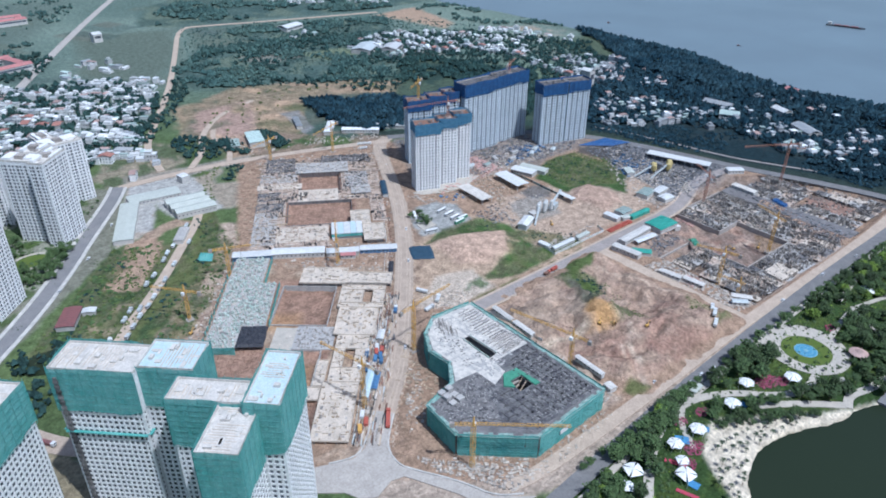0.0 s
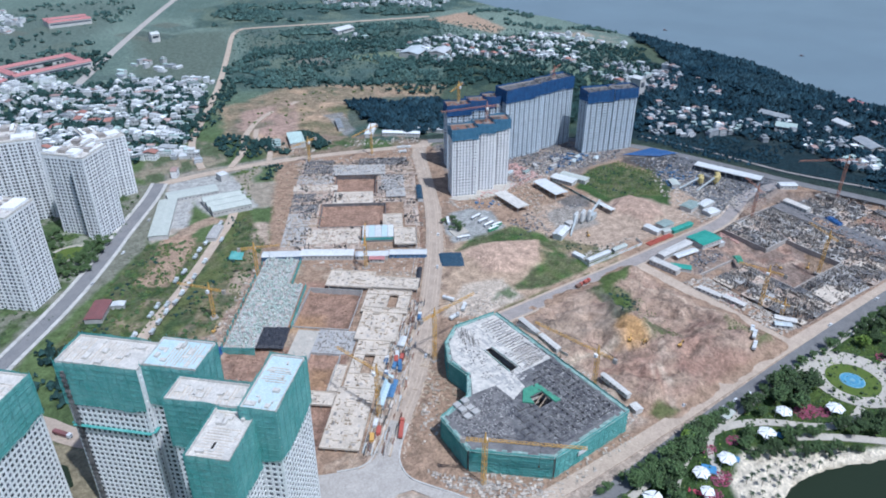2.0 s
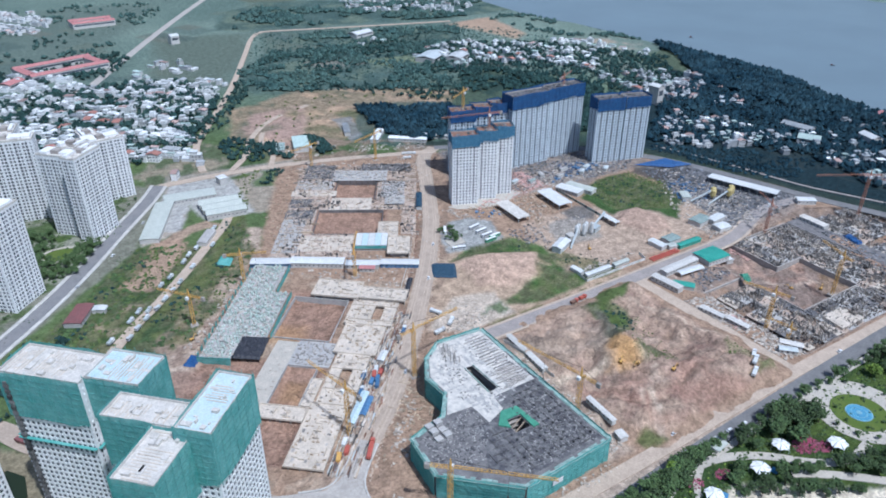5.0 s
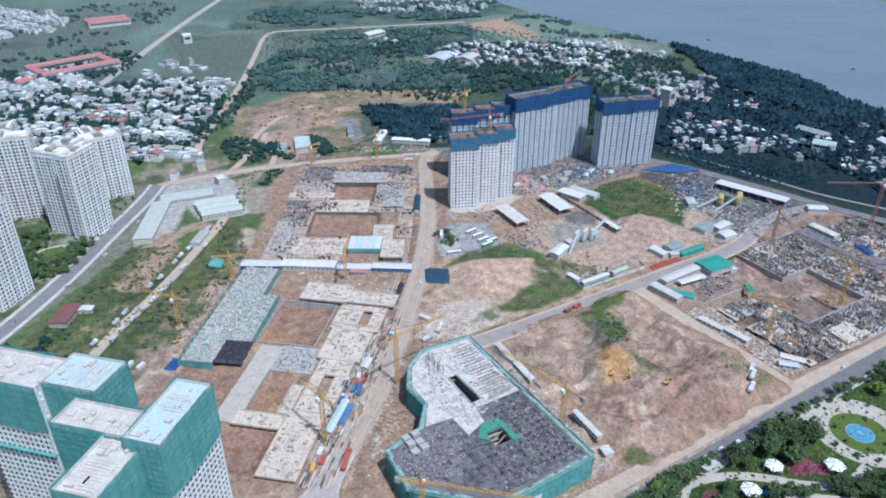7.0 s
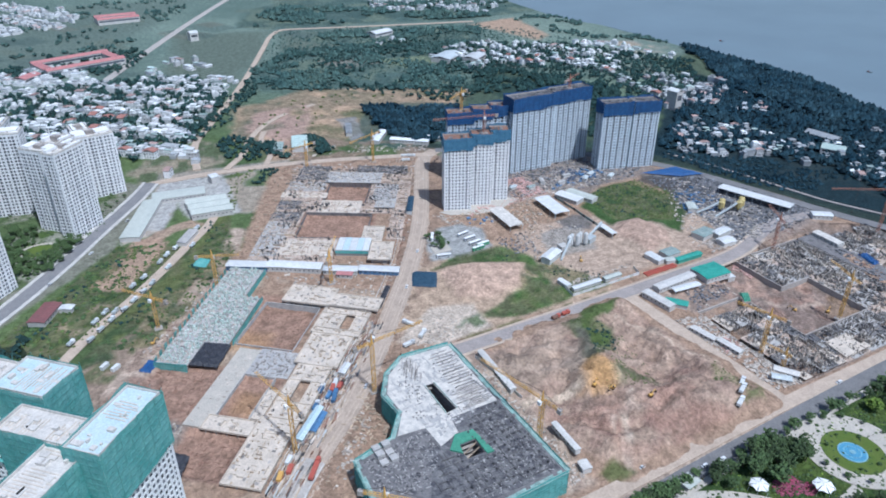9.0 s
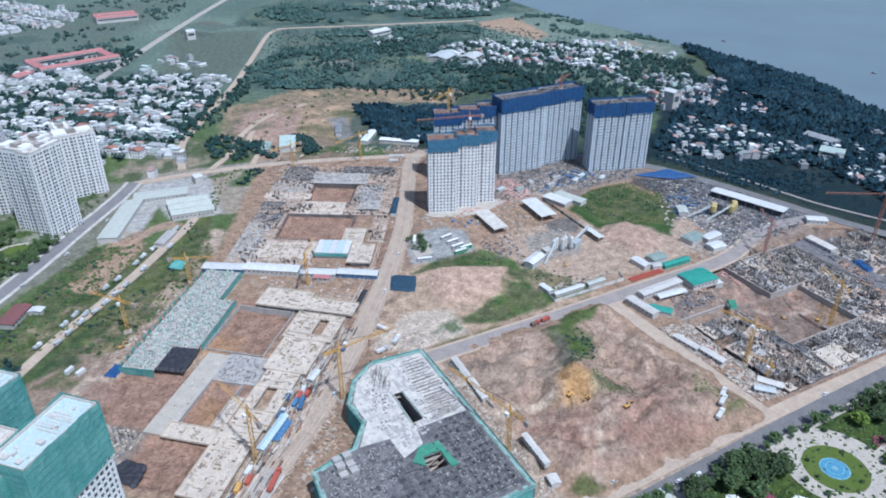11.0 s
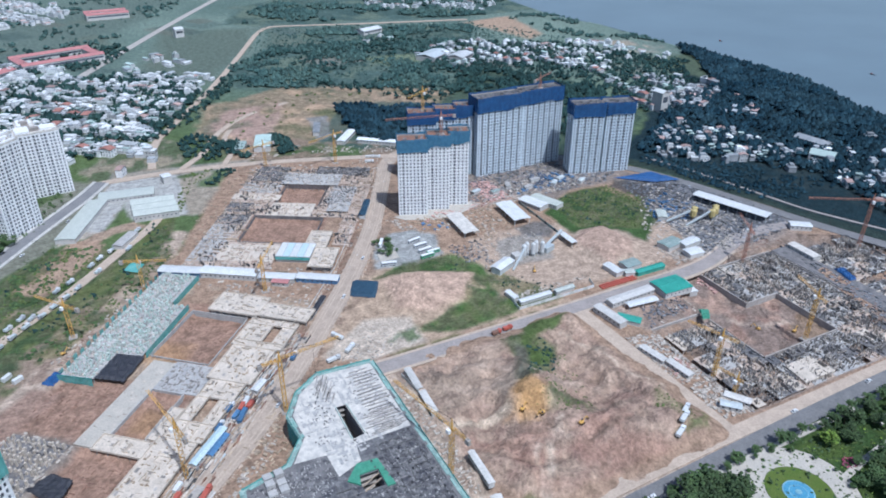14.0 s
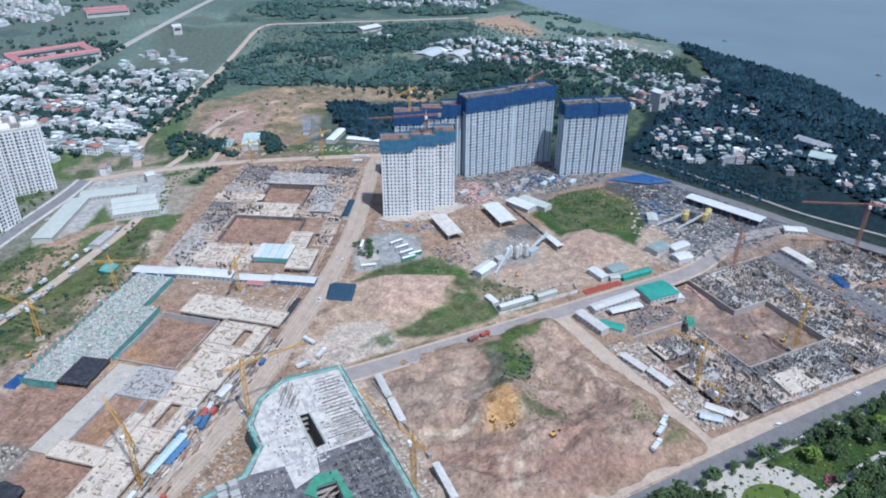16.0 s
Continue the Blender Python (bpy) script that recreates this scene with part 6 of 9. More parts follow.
tagged(part("wall_formwork", props, M["mixed"]), "pale upright wall formwork on the basement decks", "formwork", kind="stuff")
walls = Mesh()
for x0, x1, y0, y1 in ((512.2, 513, 221.2, 268), (512.2, 581, 221.2, 222), (581, 581.8, 221.2, 271), (552, 581.8, 271, 271.8), (551, 551.8, 271, 318), (466, 466.8, 188, 276), (467, 512, 276, 277), (466, 628, 187, 188), (628.5, 629.3, 188, 318), (552, 628, 318, 319), (648.6, 649.4, 196, 316)):
    walls.box(x0, x1, y0, y1, -8, -.3)
tagged(part("retaining_wall", walls, M["concrete"]), "pale concrete retaining walls round the pit", "wall")
sheet("pavement_shelf", "dusty grey shelf between two basement pits", "pavement", [(629.5, 190), (648.4, 190), (648.4, 318), (629.5, 318)], .1, M["eastslab"], thick=8)
arches = thing("basement_bays", "row of dark basement bays between concrete piers", "bays", spot(0, 0))
for k in range(22):
    y = 196 + k * 5.4
    part("pier", Mesh().box(647.9, 651.5, y, y + 1.0, -6, .5), M["slab" if k % 3 else "slabgrey"], arches)
tarp_patch("tarpaulin", "blue tarpaulin over stacked materials on the shelf", [(643, 258), (648, 275), (656, 274), (650, 257)], 1.2, M["bluetarp"], lift=1.0)
tarp_patch("tarpaulin", "dark green net over a heap at the pit edge", [(506, 268), (512, 278), (518, 275), (511, 266)], 2.4, M["greenmesh"], lift=1.4)


# ---- cranes ----
def lattice(mb, a, b, w, n, bar=.22, tri=False):
    """A square lattice beam from a to b."""
    a, b = Vector(a), Vector(b)
    d = (b - a).normalized()
    s = d.cross(Vector((0, 0, 1)) if abs(d.z) < .9 else Vector((1, 0, 0))).normalized() * w / 2
    t = d.cross(s).normalized() * w / 2
    corners = [-s - t, s - t, s + t, -s + t] if not tri else [-s - t, s - t, t * 1.2]
    for c in corners:
        mb.bar(a + c, b + c, bar)
    for i in range(n):
        p, q = a + (b - a) * i / n, a + (b - a) * (i + 1) / n
        for j, c in enumerate(corners):
            e = corners[(j + 1) % len(corners)]
            mb.bar(p + (c if i % 2 else e), q + (e if i % 2 else c), bar * .7)


def tower_crane(x, y, h, az, reach, label, mat="orange", z=None, back=13.0):
    z = height(x, y) if z is None else z
    c = thing("tower_crane", label, "crane", spot(x, y, z), "tower cranes")
    mast = Mesh()
    lattice(mast, (0, 0, -.3), (0, 0, h), 1.9, int(h / 2.4), .26)
    part("mast", mast, M[mat], c)
    part("foot_block", Mesh().box(-2.6, 2.6, -2.6, 2.6, -.8, .5), M["concrete"], c)
    dx, dy = math.cos(radians(az)), math.sin(radians(az))
    jib = Mesh()
    lattice(jib, (dx * 1.2, dy * 1.2, h + 1.2), (dx * reach, dy * reach, h + 1.2), 1.3, int(reach / 2.2), .19, True)
    part("jib", jib, M[mat], c)
    cj = Mesh()
    lattice(cj, (-dx, -dy, h + 1.0), (-dx * back, -dy * back, h + 1.0), 1.3, int(back / 2.2), .2)
    part("counter_jib", cj, M[mat], c)
    part("counterweight", Mesh().turned(-dx * (back - 1.5), -dy * (back - 1.5), h - 1.2, 2.6, 1.8, 3.0, az), M["concrete"], c)
    part("apex", Mesh().cyl(0, 0, h, h + 6.5, 1.0, .25, 6), M[mat], c)
    part("cab", Mesh().turned(dx * .3 - dy * 1.9, dy * .3 + dx * 1.9, h - 1.6, 2.0, 1.6, 2.2, az), M["white"], c)
    ties = Mesh().bar((0, 0, h + 6.3), (dx * reach * .62, dy * reach * .62, h + 1.9), .15).bar((0, 0, h + 6.3), (-dx * (back - 1), -dy * (back - 1), h + 1.8), .15)
    part("tie_bar", ties, M["rope"], c)
    tx, ty = dx * reach * .55, dy * reach * .55
    part("hook_cable", Mesh().bar((tx, ty, h + .6), (tx, ty, h * .55), .1).turned(tx, ty, h * .55 - .8, .7, .5, .9), M["rope"], c)
    return c


YEL = "yellow-orange tower crane standing "
tower_crane(229, 306, 36, 8, 36, YEL + "beside the netted podium")
tower_crane(171, 280, 34, 105, 34, YEL + "along the haul road")
tower_crane(289.5, 220, 34, 104, 46, YEL + "on the mound side of the podium")
tower_crane(191, 203, 31, -41, 52, YEL + "in front of the green nets")
tower_crane(172, 474, 25, -24, 20, YEL + "at the end of the netted slab")
tower_crane(124, 437, 24, 130, 26, YEL + "beside the netted slab")
tower_crane(250, 437, 24, 60, 30, YEL + "by the long white shed")
tower_crane(471.5, 223.5, 30, 110, 22, YEL + "at the basement pit", z=-3)
tower_crane(558, 227, 34, 70, 24, YEL + "in the basement pit", z=-5)
tower_crane(469, 205, 12, 100, 16, YEL + "low beside the basement slabs", z=-3, back=7.0)
tower_crane(309, 669, 24, 200, 26, "orange tower crane behind the brown slabs")
tower_crane(377, 651, 30, 205, 34, "orange tower crane at the back edge of the slabs")
tower_crane(700, 292, 44, 150, 50, "red lattice tower crane at the river road", "cranered")
tower_crane(596, 316, 30, 60, 26, "red lattice tower crane among the slabs", "cranered", z=-3)
tower_crane(429, 511.4, 15, 168, 48, "red tower crane standing on the blue-netted tower", "cranered", z=67.8)
tower_crane(442, 576, 17, 215, 26, "orange tower crane on the rear blue-netted tower", "orange", z=68.3)
tower_crane(566, 566, 9, 30, 24, "red tower crane on the long blue-netted tower", "cranered", z=76.8)


# ---- sheds, cabins ----
def shed(cx, cy, lx, ly, h, rz, label, roof="whitesheet", wall="offwhite", rise=.7, open_=False, name="shed", z=None, windows=True):
    """A long hut with a ridge along its length; open ones stand on posts."""
    z = height(cx, cy) if z is None else z
    s = thing(name, label, "shed" if name == "shed" else "cabin", spot(cx, cy, z, rz))
    a, b = lx / 2, ly / 2
    if open_:
        for px in np.linspace(-a + .5, a - .5, max(2, int(lx / 7))):
            for py in (-b + .5, b - .5):
                part("post", Mesh().box(px - .15, px + .15, py - .15, py + .15, -.6, h), M["steel"], s)
    else:
        part("wall", Mesh().box(-a, a, -b, b, -.6, h), M[wall], s)
        if windows:
            me = Mesh().box(-.6, .6, -.05, .05, 0, 1.0).data("window", M["glass"])
            for px in np.arange(-a + 1.6, a - 1, 3.6):
                part("window", me, None, s, at=pose(px, -b - .03, h * .45))
                part("window", me, None, s, at=pose(px, b + .03, h * .45))
    part("roof", Mesh().gable(-a, a, -b, b, h, rise), M[roof], s)
    seams = Mesh()
    for px in np.arange(-a + 1.5, a, 3.0):
        seams.bar((px, -b - .4, h + .3), (px, 0, h + rise + .3), .14).bar((px, b + .4, h + .3), (px, 0, h + rise + .3), .14)
    part("roof_rib", seams, M[roof], s, kind="stuff")
    return s


def line_shed(x0, y0, x1, y1, w, h, label, **kw):
    return shed((x0 + x1) / 2, (y0 + y1) / 2, math.hypot(x1 - x0, y1 - y0), w, h, math.degrees(math.atan2(y1 - y0, x1 - x0)), label, **kw)


line_shed(186, 498, 214, 481, 9, 4, "long white and blue workers shed", roof="whitesheet", wall="bluesheet")
line_shed(214, 482, 250, 458, 10, 4.4, "long white workers shed with a pale roof")
line_shed(251, 456, 274, 442, 8, 3.6, "low white site shed beside a red one")
line_shed(276, 443, 302, 426, 8, 3.6, "white site shed with a blue stripe", wall="bluesheet")
line_shed(258, 445, 268, 438, 6, 3.2, "faded red site shed", roof="pinkroof")
line_shed(123, 580, 152, 650, 16, 4, "long pale storage shed beside the road", roof="palegreen", windows=False)
line_shed(153, 658, 200, 652, 18, 4, "long pale shed across the yard end", roof="palegreen")
for k in range(3):
    line_shed(178, 602 + k * 12.5, 214, 598 + k * 12.5, 12, 6, "pale green factory hall with a ridged roof", roof="palegreen", rise=2)
shed(214, 676, 8, 10, 7, 10, "small white gatehouse block", windows=False)
line_shed(50, 478, 62, 500, 12, 3.6, "low house with a maroon sheet roof", roof="maroon")
shed(70, 490, 6, 9, 3, 62, "small white lean-to beside a maroon roof", windows=False)
line_shed(304, 306, 303, 286, 3.6, 2.8, "row of white site cabins beside the podium", name="site_cabin", roof="offwhite")
line_shed(303, 283, 302, 264, 3.6, 2.8, "row of white site cabins beside the podium", name="site_cabin", roof="offwhite")
line_shed(304, 226, 303, 203, 3, 2.8, "narrow white site cabins at the mound edge", name="site_cabin", roof="offwhite")
line_shed(303, 199, 302, 193, 5, 3.2, "short white site cabin at the track", name="site_cabin", roof="offwhite")
line_shed(287.5, 306, 287, 292, 4, 2.8, "white container office under the nets", name="site_cabin", roof="offwhite")
line_shed(450, 311, 453, 286, 6.5, 4.2, "two-storey white site office", name="site_cabin", roof="offwhite")
line_shed(461, 311, 500, 313, 7, 3.8, "long white site office with a pale roof", name="site_cabin", roof="offwhite")
line_shed(470, 303, 494, 301, 6, 3.2, "white canopy beside the site office", open_=True)
shed(515, 309, 24, 18, 4.6, -2, "site hall with a bright green roof", roof="greensheet", name="site_cabin", rise=.8)
line_shed(530, 300, 534, 318, 6, 3.2, "white annex beside the green hall", windows=False)
line_shed(456, 296, 466, 284, 7, 3, "stack of green sheeting", roof="greensheet", windows=False)
line_shed(448, 262, 451, 244, 4.5, 2.9, "white site cabin beside the basement pit", name="site_cabin", roof="offwhite")
line_shed(453, 243, 455, 226, 4.5, 2.9, "white site cabin with a blue annex", name="site_cabin", roof="offwhite")
line_shed(462, 206, 470, 194, 5, 3, "white container at the site corner", name="site_cabin", roof="offwhite")
line_shed(452, 200, 460, 192, 5, 3, "pale blue container at the site corner", name="site_cabin", roof="steel")
line_shed(647, 420, 669, 356, 12, 6, "long open shed with a white roof", open_=True)
line_shed(676, 340, 690, 330, 9, 4, "white shed at the bend of the dirt road")
line_shed(649.5, 316, 648.5, 291, 7.5, 4, "pale flat-roofed shed at the pit head", roof="roofwhite")
line_shed(426, 482, 424, 444, 13, 5, "open steel shed with a pale roof", open_=True, roof="roofwhite")
line_shed(477, 482, 474, 445, 15, 5.5, "open steel shed with a ribbed white roof", open_=True)
line_shed(500, 486, 508, 462, 12, 4, "pale low shed beside the green plot", roof="whitesheet")
line_shed(512, 486, 522, 458, 10, 4, "pale green low shed beside the green plot", roof="palegreen")
line_shed(506, 336, 532, 336, 5, 3, "long green fence shed along the road", roof="greensheet", wall="greensheet", windows=False)
line_shed(317, 716, 328, 752, 17, 6, "large pale grey-green roofed hall between trees", roof="greentop")
line_shed(294, 724, 303, 746, 9, 4, "small grey-green roofed house between trees", roof="greentop")
line_shed(384, 738, 396, 772, 7, 4, "long grey workshop in the dark yard", roof="greytop")
line_shed(420, 700, 455, 672, 9, 4, "low white house under dark trees", roof="houseroof")
line_shed(460, 690, 490, 662, 9, 4, "low pale house row under dark trees", roof="houseroof")
line_shed(400, 700, 424, 730, 9, 4, "grey workshop beside dark trees", roof="houseroof")

line_shed(552, 358, 570, 361, 12, 4, "workshop with a grey-green roof in the storage yard", roof="greyroof", windows=False)
line_shed(567, 353, 585, 355, 8, 4, "workshop with a white roof in the storage yard", windows=False)
line_shed(561, 341, 574, 340, 10, 3.6, "low white workshop at the grey road", windows=False)
line_shed(588, 398, 596, 410, 8, 3.4, "pale shed beside the dark green plot", roof="palegreen", windows=False)
line_shed(493, 355, 494, 340, 7, 3.6, "white flat shed behind the orange barrier", windows=False)
line_shed(503, 347.5, 517, 348, 10, 3.8, "hut with a grey-green roof at the road", roof="greyroof", windows=False)
line_shed(498, 340, 505, 338, 6, 3.2, "small pale green hut at the road", roof="palegreen", windows=False)
line_shed(371, 545, 355, 517, 5, 3.2, "long hut with a navy roof beside the haul road", roof="navytarp", wall="whitesheet", windows=False)
line_shed(160, 551, 174, 571, 8, 3.6, "grey sheet-roofed shed in the weeds", roof="slabgrey", windows=False)
line_shed(490.5, 411, 490, 392, 5, 4, "narrow white canopy beside the earth heap", open_=True)
dark_fence = thing("yard_fence", "dark sheet fence between yard and grassy plot", "fence", spot(0, 0))
for k in range(26):
    part("panel", Mesh().turned(494.6 - k * .1, 482 - k * 2.95, height(494, 482 - k * 2.95) - .4, .2, 2.9, 2.8), M["greyroof" if k % 5 else "formdark"], dark_fence)
line_shed(268, 388, 285, 410, 3.2, 1.6, "low dark covered trench beside the slab", roof="tarp", windows=False)
tarp_patch("tarpaulin", "green net over a heap in the weeds", [(161, 512), (168, 524), (176, 515), (170, 504)], 1.6, M["netgreen"])
for x, y, a in ((470, 520, 20), (486, 512, 15), (505, 520, 70), (520, 508, 10), (535, 520, 0), (548, 505, 40), (560, 512, 20), (450, 512, 80), (575, 498, 30)):
    shed(x, y, 9, 4, 3, a, "grey site hut at the foot of the towers", roof=("greyroof", "slabgrey", "steel")[int(x) % 3], windows=False)

# yellow batching plant in the storage yard
batch = thing("batching_plant", "yellow batching plant with hoppers and conveyors", "plant", spot(620, 384, height(620, 384), 20))
for k, (px, py) in enumerate(((-6, 6), (0, 8), (5, -6), (11, -6), (16, -4))):
    part("hopper", Mesh().cyl(px, py, 4.5, 9.5, 2.9, n=8).cyl(px, py, 9.5, 10.6, 2.9, .5, 8).cyl(px, py, 1.6, 4.5, .7, 2.9, 8), M["silo"], batch)
    for a, b in ((-1, -1), (1, -1), (1, 1), (-1, 1)):
        part("leg", Mesh().box(px + a * 1.9 - .18, px + a * 1.9 + .18, py + b * 1.9 - .18, py + b * 1.9 + .18, -.6, 5.2), M["steel"], batch)
part("conveyor", Mesh().bar((-26, 20, 1), (-5, 7, 9.5), 1.3), M["steel"], batch)
part("conveyor", Mesh().bar((-22, 4, 1), (4, -5, 9), 1.3), M["steel"], batch)
part("mixer_house", Mesh().box(6, 13, 2, 9, -.6, 6).box(6.5, 12.5, 2.5, 8.5, 6, 6.6), M["yardmix"], batch)

# concrete mixing plant
plant = thing("mixing_plant", "white concrete mixing plant with silos and a conveyor", "plant", spot(448, 396, height(448, 396)))
for px, py in ((-4, 0), (0, 2), (4, -1), (8, 1), (12, -2)):
    part("silo", Mesh().cyl(px, py, 3, 11, 1.7, n=12).cyl(px, py, 11, 12.5, 1.7, .4, 12).cyl(px, py, .8, 3, .5, 1.7, 12), M["whitesheet"], plant)
    for a, b in ((-1, -1), (1, -1), (1, 1), (-1, 1)):
        part("leg", Mesh().box(px + a * 1.1 - .15, px + a * 1.1 + .15, py + b * 1.1 - .15, py + b * 1.1 + .15, -.6, 3.4), M["steel"], plant)
part("control_house", Mesh().box(-14, -7, -4, 3, -.6, 5.5), M["offwhite"], plant)
part("hopper", Mesh().turned(20, 2, -.6, 10, 6, 5, 20), M["steel"], plant)
part("conveyor", Mesh().bar((-22, -14, 1), (-2, 0, 10), 1.4), M["steel"], plant)
part("conveyor", Mesh().bar((14, 2, 1.5), (40, 12, 9), 1.6), M["steel"], plant)
hopper = thing("aggregate_bin", "grey aggregate bin with a white canopy", "bin", spot(420, 388, height(420, 388), 25))
part("bin_wall", Mesh().box(-9, 9, -4, 4, -.6, 4.5), M["steel"], hopper)
part("canopy", Mesh().gable(-9.5, 9.5, -4.5, 4.5, 5, 1.4).box(-9, -8.6, -4, 4, 4.4, 5.2).box(8.6, 9, -4, 4, 4.4, 5.2), M["whitesheet"], hopper)

# white fence with hedge along the grey road
fence = thing("site_fence", "white hoarding with green stripes along the road", "fence", spot(0, 0))
for (ax, ay), (bx, by) in (((402, 335), (467, 336)), ((405, 358), (402, 335)), ((467, 336), (470, 346)), ((300, 306), (303, 256))):
    n = max(1, int(math.hypot(bx - ax, by - ay) / 3))
    for i in range(n):
        cx, cy = ax + (bx - ax) * (i + .5) / n, ay + (by - ay) * (i + .5) / n
        part("panel", Mesh().turned(cx, cy, height(cx, cy) - .5, 2.9, .15, 2.9, math.degrees(math.atan2(by - ay, bx - ax))), M["palegreen" if i % 4 == 2 else "whitesheet"], fence)
line_shed(406, 341, 432, 341.5, 4, 2.6, "narrow white huts behind the hoarding", windows=False)
line_shed(405, 356, 406, 345, 4, 2.8, "white guard hut at the yard corner", windows=False)
line_shed(436, 341, 452, 341.5, 4, 2.6, "pale green hut behind the hoarding", roof="palegreen", windows=False)
bars = thing("road_barrier", "orange plastic barriers beside the road", "barrier", spot(0, 0))
me = Mesh().prism([(-1.4, -.45), (1.4, -.45), (1.4, .45), (-1.4, .45)], -.4, 1.1).data("barrier_block", M["truckred"])
for i in range(11):
    for k in range(3):
        part("barrier_block", me, None, bars, at=spot(472 + i * 2.9, 331.0 + k * 1.9 + (i % 3) * .2, .3, 4))


# low hoarding and earth berms along the haul road
edge = thing("low_hoarding", "low pale hoarding along the haul road", "fence", spot(0, 0))
LINE = [(150, 258), (172, 284), (206, 316), (256, 378), (308, 446), (350, 514)]
for a, b in zip(LINE, LINE[1:]):
    n = int(math.hypot(b[0] - a[0], b[1] - a[1]) / 4)
    for i in range(n):
        cx, cy = a[0] + (b[0] - a[0]) * (i + .5) / n - 1.5, a[1] + (b[1] - a[1]) * (i + .5) / n + 1.5
        part("panel", Mesh().turned(cx, cy, height(cx, cy) - .4, 3.8, .3, 1.5, math.degrees(math.atan2(b[1] - a[1], b[0] - a[0]))), M["offwhite"], edge)
rng = random.Random(17)
for side in (-11.5, 10.5, -9):
    berm = Mesh()
    for a, b in zip(LINE[:-1], LINE[1:]):
        n = int(math.hypot(b[0] - a[0], b[1] - a[1]) / 1.6)
        d = math.hypot(b[0] - a[0], b[1] - a[1])
        for i in range(n):
            w = side + rng.uniform(-1.2, 1.2)
            x, y = a[0] + (b[0] - a[0]) * i / n + 8 + (b[1] - a[1]) / d * w, a[1] + (b[1] - a[1]) * i / n - 8 - (b[0] - a[0]) / d * w
            if not inside(np.array([x]), np.array([y]), POD, 1)[0] > .4:
                berm.clump(x, y, height(x, y) + .1, rng.uniform(.5, 1.3), rng, .5)
    tagged(part("earth_berm", berm, M["rebar" if side == -9 else "dusty"]), "low berm of loose earth beside the haul road", "earth", kind="stuff")


# ---- vehicles ----
def wheels(v, xs, half, r=.5):
    for x in xs:
        for y in (-half, half):
            w = Mesh()
            n = 10
            w.v = [(x + r * math.cos(k * math.tau / n), y + s, r + r * math.sin(k * math.tau / n)) for s in (-.15, .15) for k in range(n)]
            w.f = [tuple(range(n)), tuple(range(n, 2 * n))[::-1]] + [(i, i + n, (i + 1) % n + n, (i + 1) % n) for i in range(n)]
            part("wheel", w, M["rubber"], v)


def lorry(at, label, bed="truckred", cab="carpaint", length=9.0, high=2.7, group="lorries"):
    v = thing("lorry", label, "lorry", at, group)
    part("chassis", Mesh().box(-length / 2, length / 2, -.9, .9, .55, 1.0), M["rubber"], v)
    c = part("cab", Mesh().prism([(length / 2 - 2.3, -1.2), (length / 2 - .15, -1.2), (length / 2, -.9), (length / 2, .9), (length / 2 - .15, 1.2), (length / 2 - 2.3, 1.2)], .8, 3.0), M[cab], v)
    part("windscreen", Mesh().box(length / 2 - .02, length / 2 + .04, -.95, .95, 1.9, 2.7), M["glass"], c)
    part("body", Mesh().box(-length / 2, length / 2 - 2.6, -1.25, 1.25, 1.0, high).box(-length / 2 + .2, length / 2 - 2.8, -1.1, 1.1, high, high + .12), M[bed], v)
    wheels(v, (-length / 2 + 1.5, -length / 2 + 2.8, length / 2 - 1.4), 1.1)
    return v


def bus(at, label, paint):
    v = thing("bus", label, "bus", at, "parked buses")
    part("body", Mesh().prism([(-5.8, -1.2), (5.7, -1.2), (5.9, -1), (5.9, 1), (5.7, 1.2), (-5.8, 1.2)], .5, 3.0), M[paint], v)
    part("roof", Mesh().box(-5.6, 5.6, -1.1, 1.1, 3.0, 3.2).box(-2, 1, -.8, .8, 3.2, 3.45), M["white"], v)
    for s in (-1, 1):
        part("window_band", Mesh().box(-5.4, 5.2, s * 1.22 - .03, s * 1.22 + .03, 1.6, 2.5), M["glass"], v)
    part("windscreen", Mesh().box(5.88, 5.94, -1, 1, 1.4, 2.7), M["glass"], v)
    wheels(v, (-3.6, 3.8), 1.1, .48)
    return v


def car(at, label, paint="carpaint", group="parked cars"):
    v = thing("car", label, "car", at, group)
    part("body", Mesh().box(-2.2, 2.2, -.88, .88, .35, .95).prism([(-2.1, -.8), (2.1, -.8), (2.1, .8), (-2.1, .8)], .95, 1.02), M[paint], v)
    part("cabin", Mesh().add([(-1.7, -.78, .95), (1.0, -.78, .95), (1.0, .78, .95), (-1.7, .78, .95), (-1.2, -.65, 1.5), (.4, -.65, 1.5), (.4, .65, 1.5), (-1.2, .65, 1.5)], [(4, 5, 6, 7), (0, 1, 5, 4), (1, 2, 6, 5), (2, 3, 7, 6), (3, 0, 4, 7)]), M["glass"], v)
    part("roof", Mesh().box(-1.15, .35, -.62, .62, 1.5, 1.55), M[paint], v)
    wheels(v, (-1.35, 1.35), .8, .32)
    return v


ROAD = .46
sheet("pavement_tower_pad", "pale concrete pad before the tower", "pavement", [(381, 507), (387, 498), (410, 487), (434, 487), (462, 498), (452, 512), (420, 512)], .35, M["path"], thick=.6)
lorry(spot(176, 262, ROAD, 53), "long red lorry on the haul road", "truckred", "truckred", 15)
lorry(spot(12, 369, ROAD, -55), "dark red lorry on the pale road", "maroon", "carpaint", 13)
lorry(spot(382, 318, ROAD, 5), "small red lorry on the grey road", "truckred", "truckred", 7)
lorry(spot(373, 317, ROAD, 5), "dark red lorry on the grey road", "rebar", "truckred", 7)
white_lorry = lorry(spot(278, 360, height(278, 360), 120), "white concrete lorry on the sandy yard", "whitesheet")
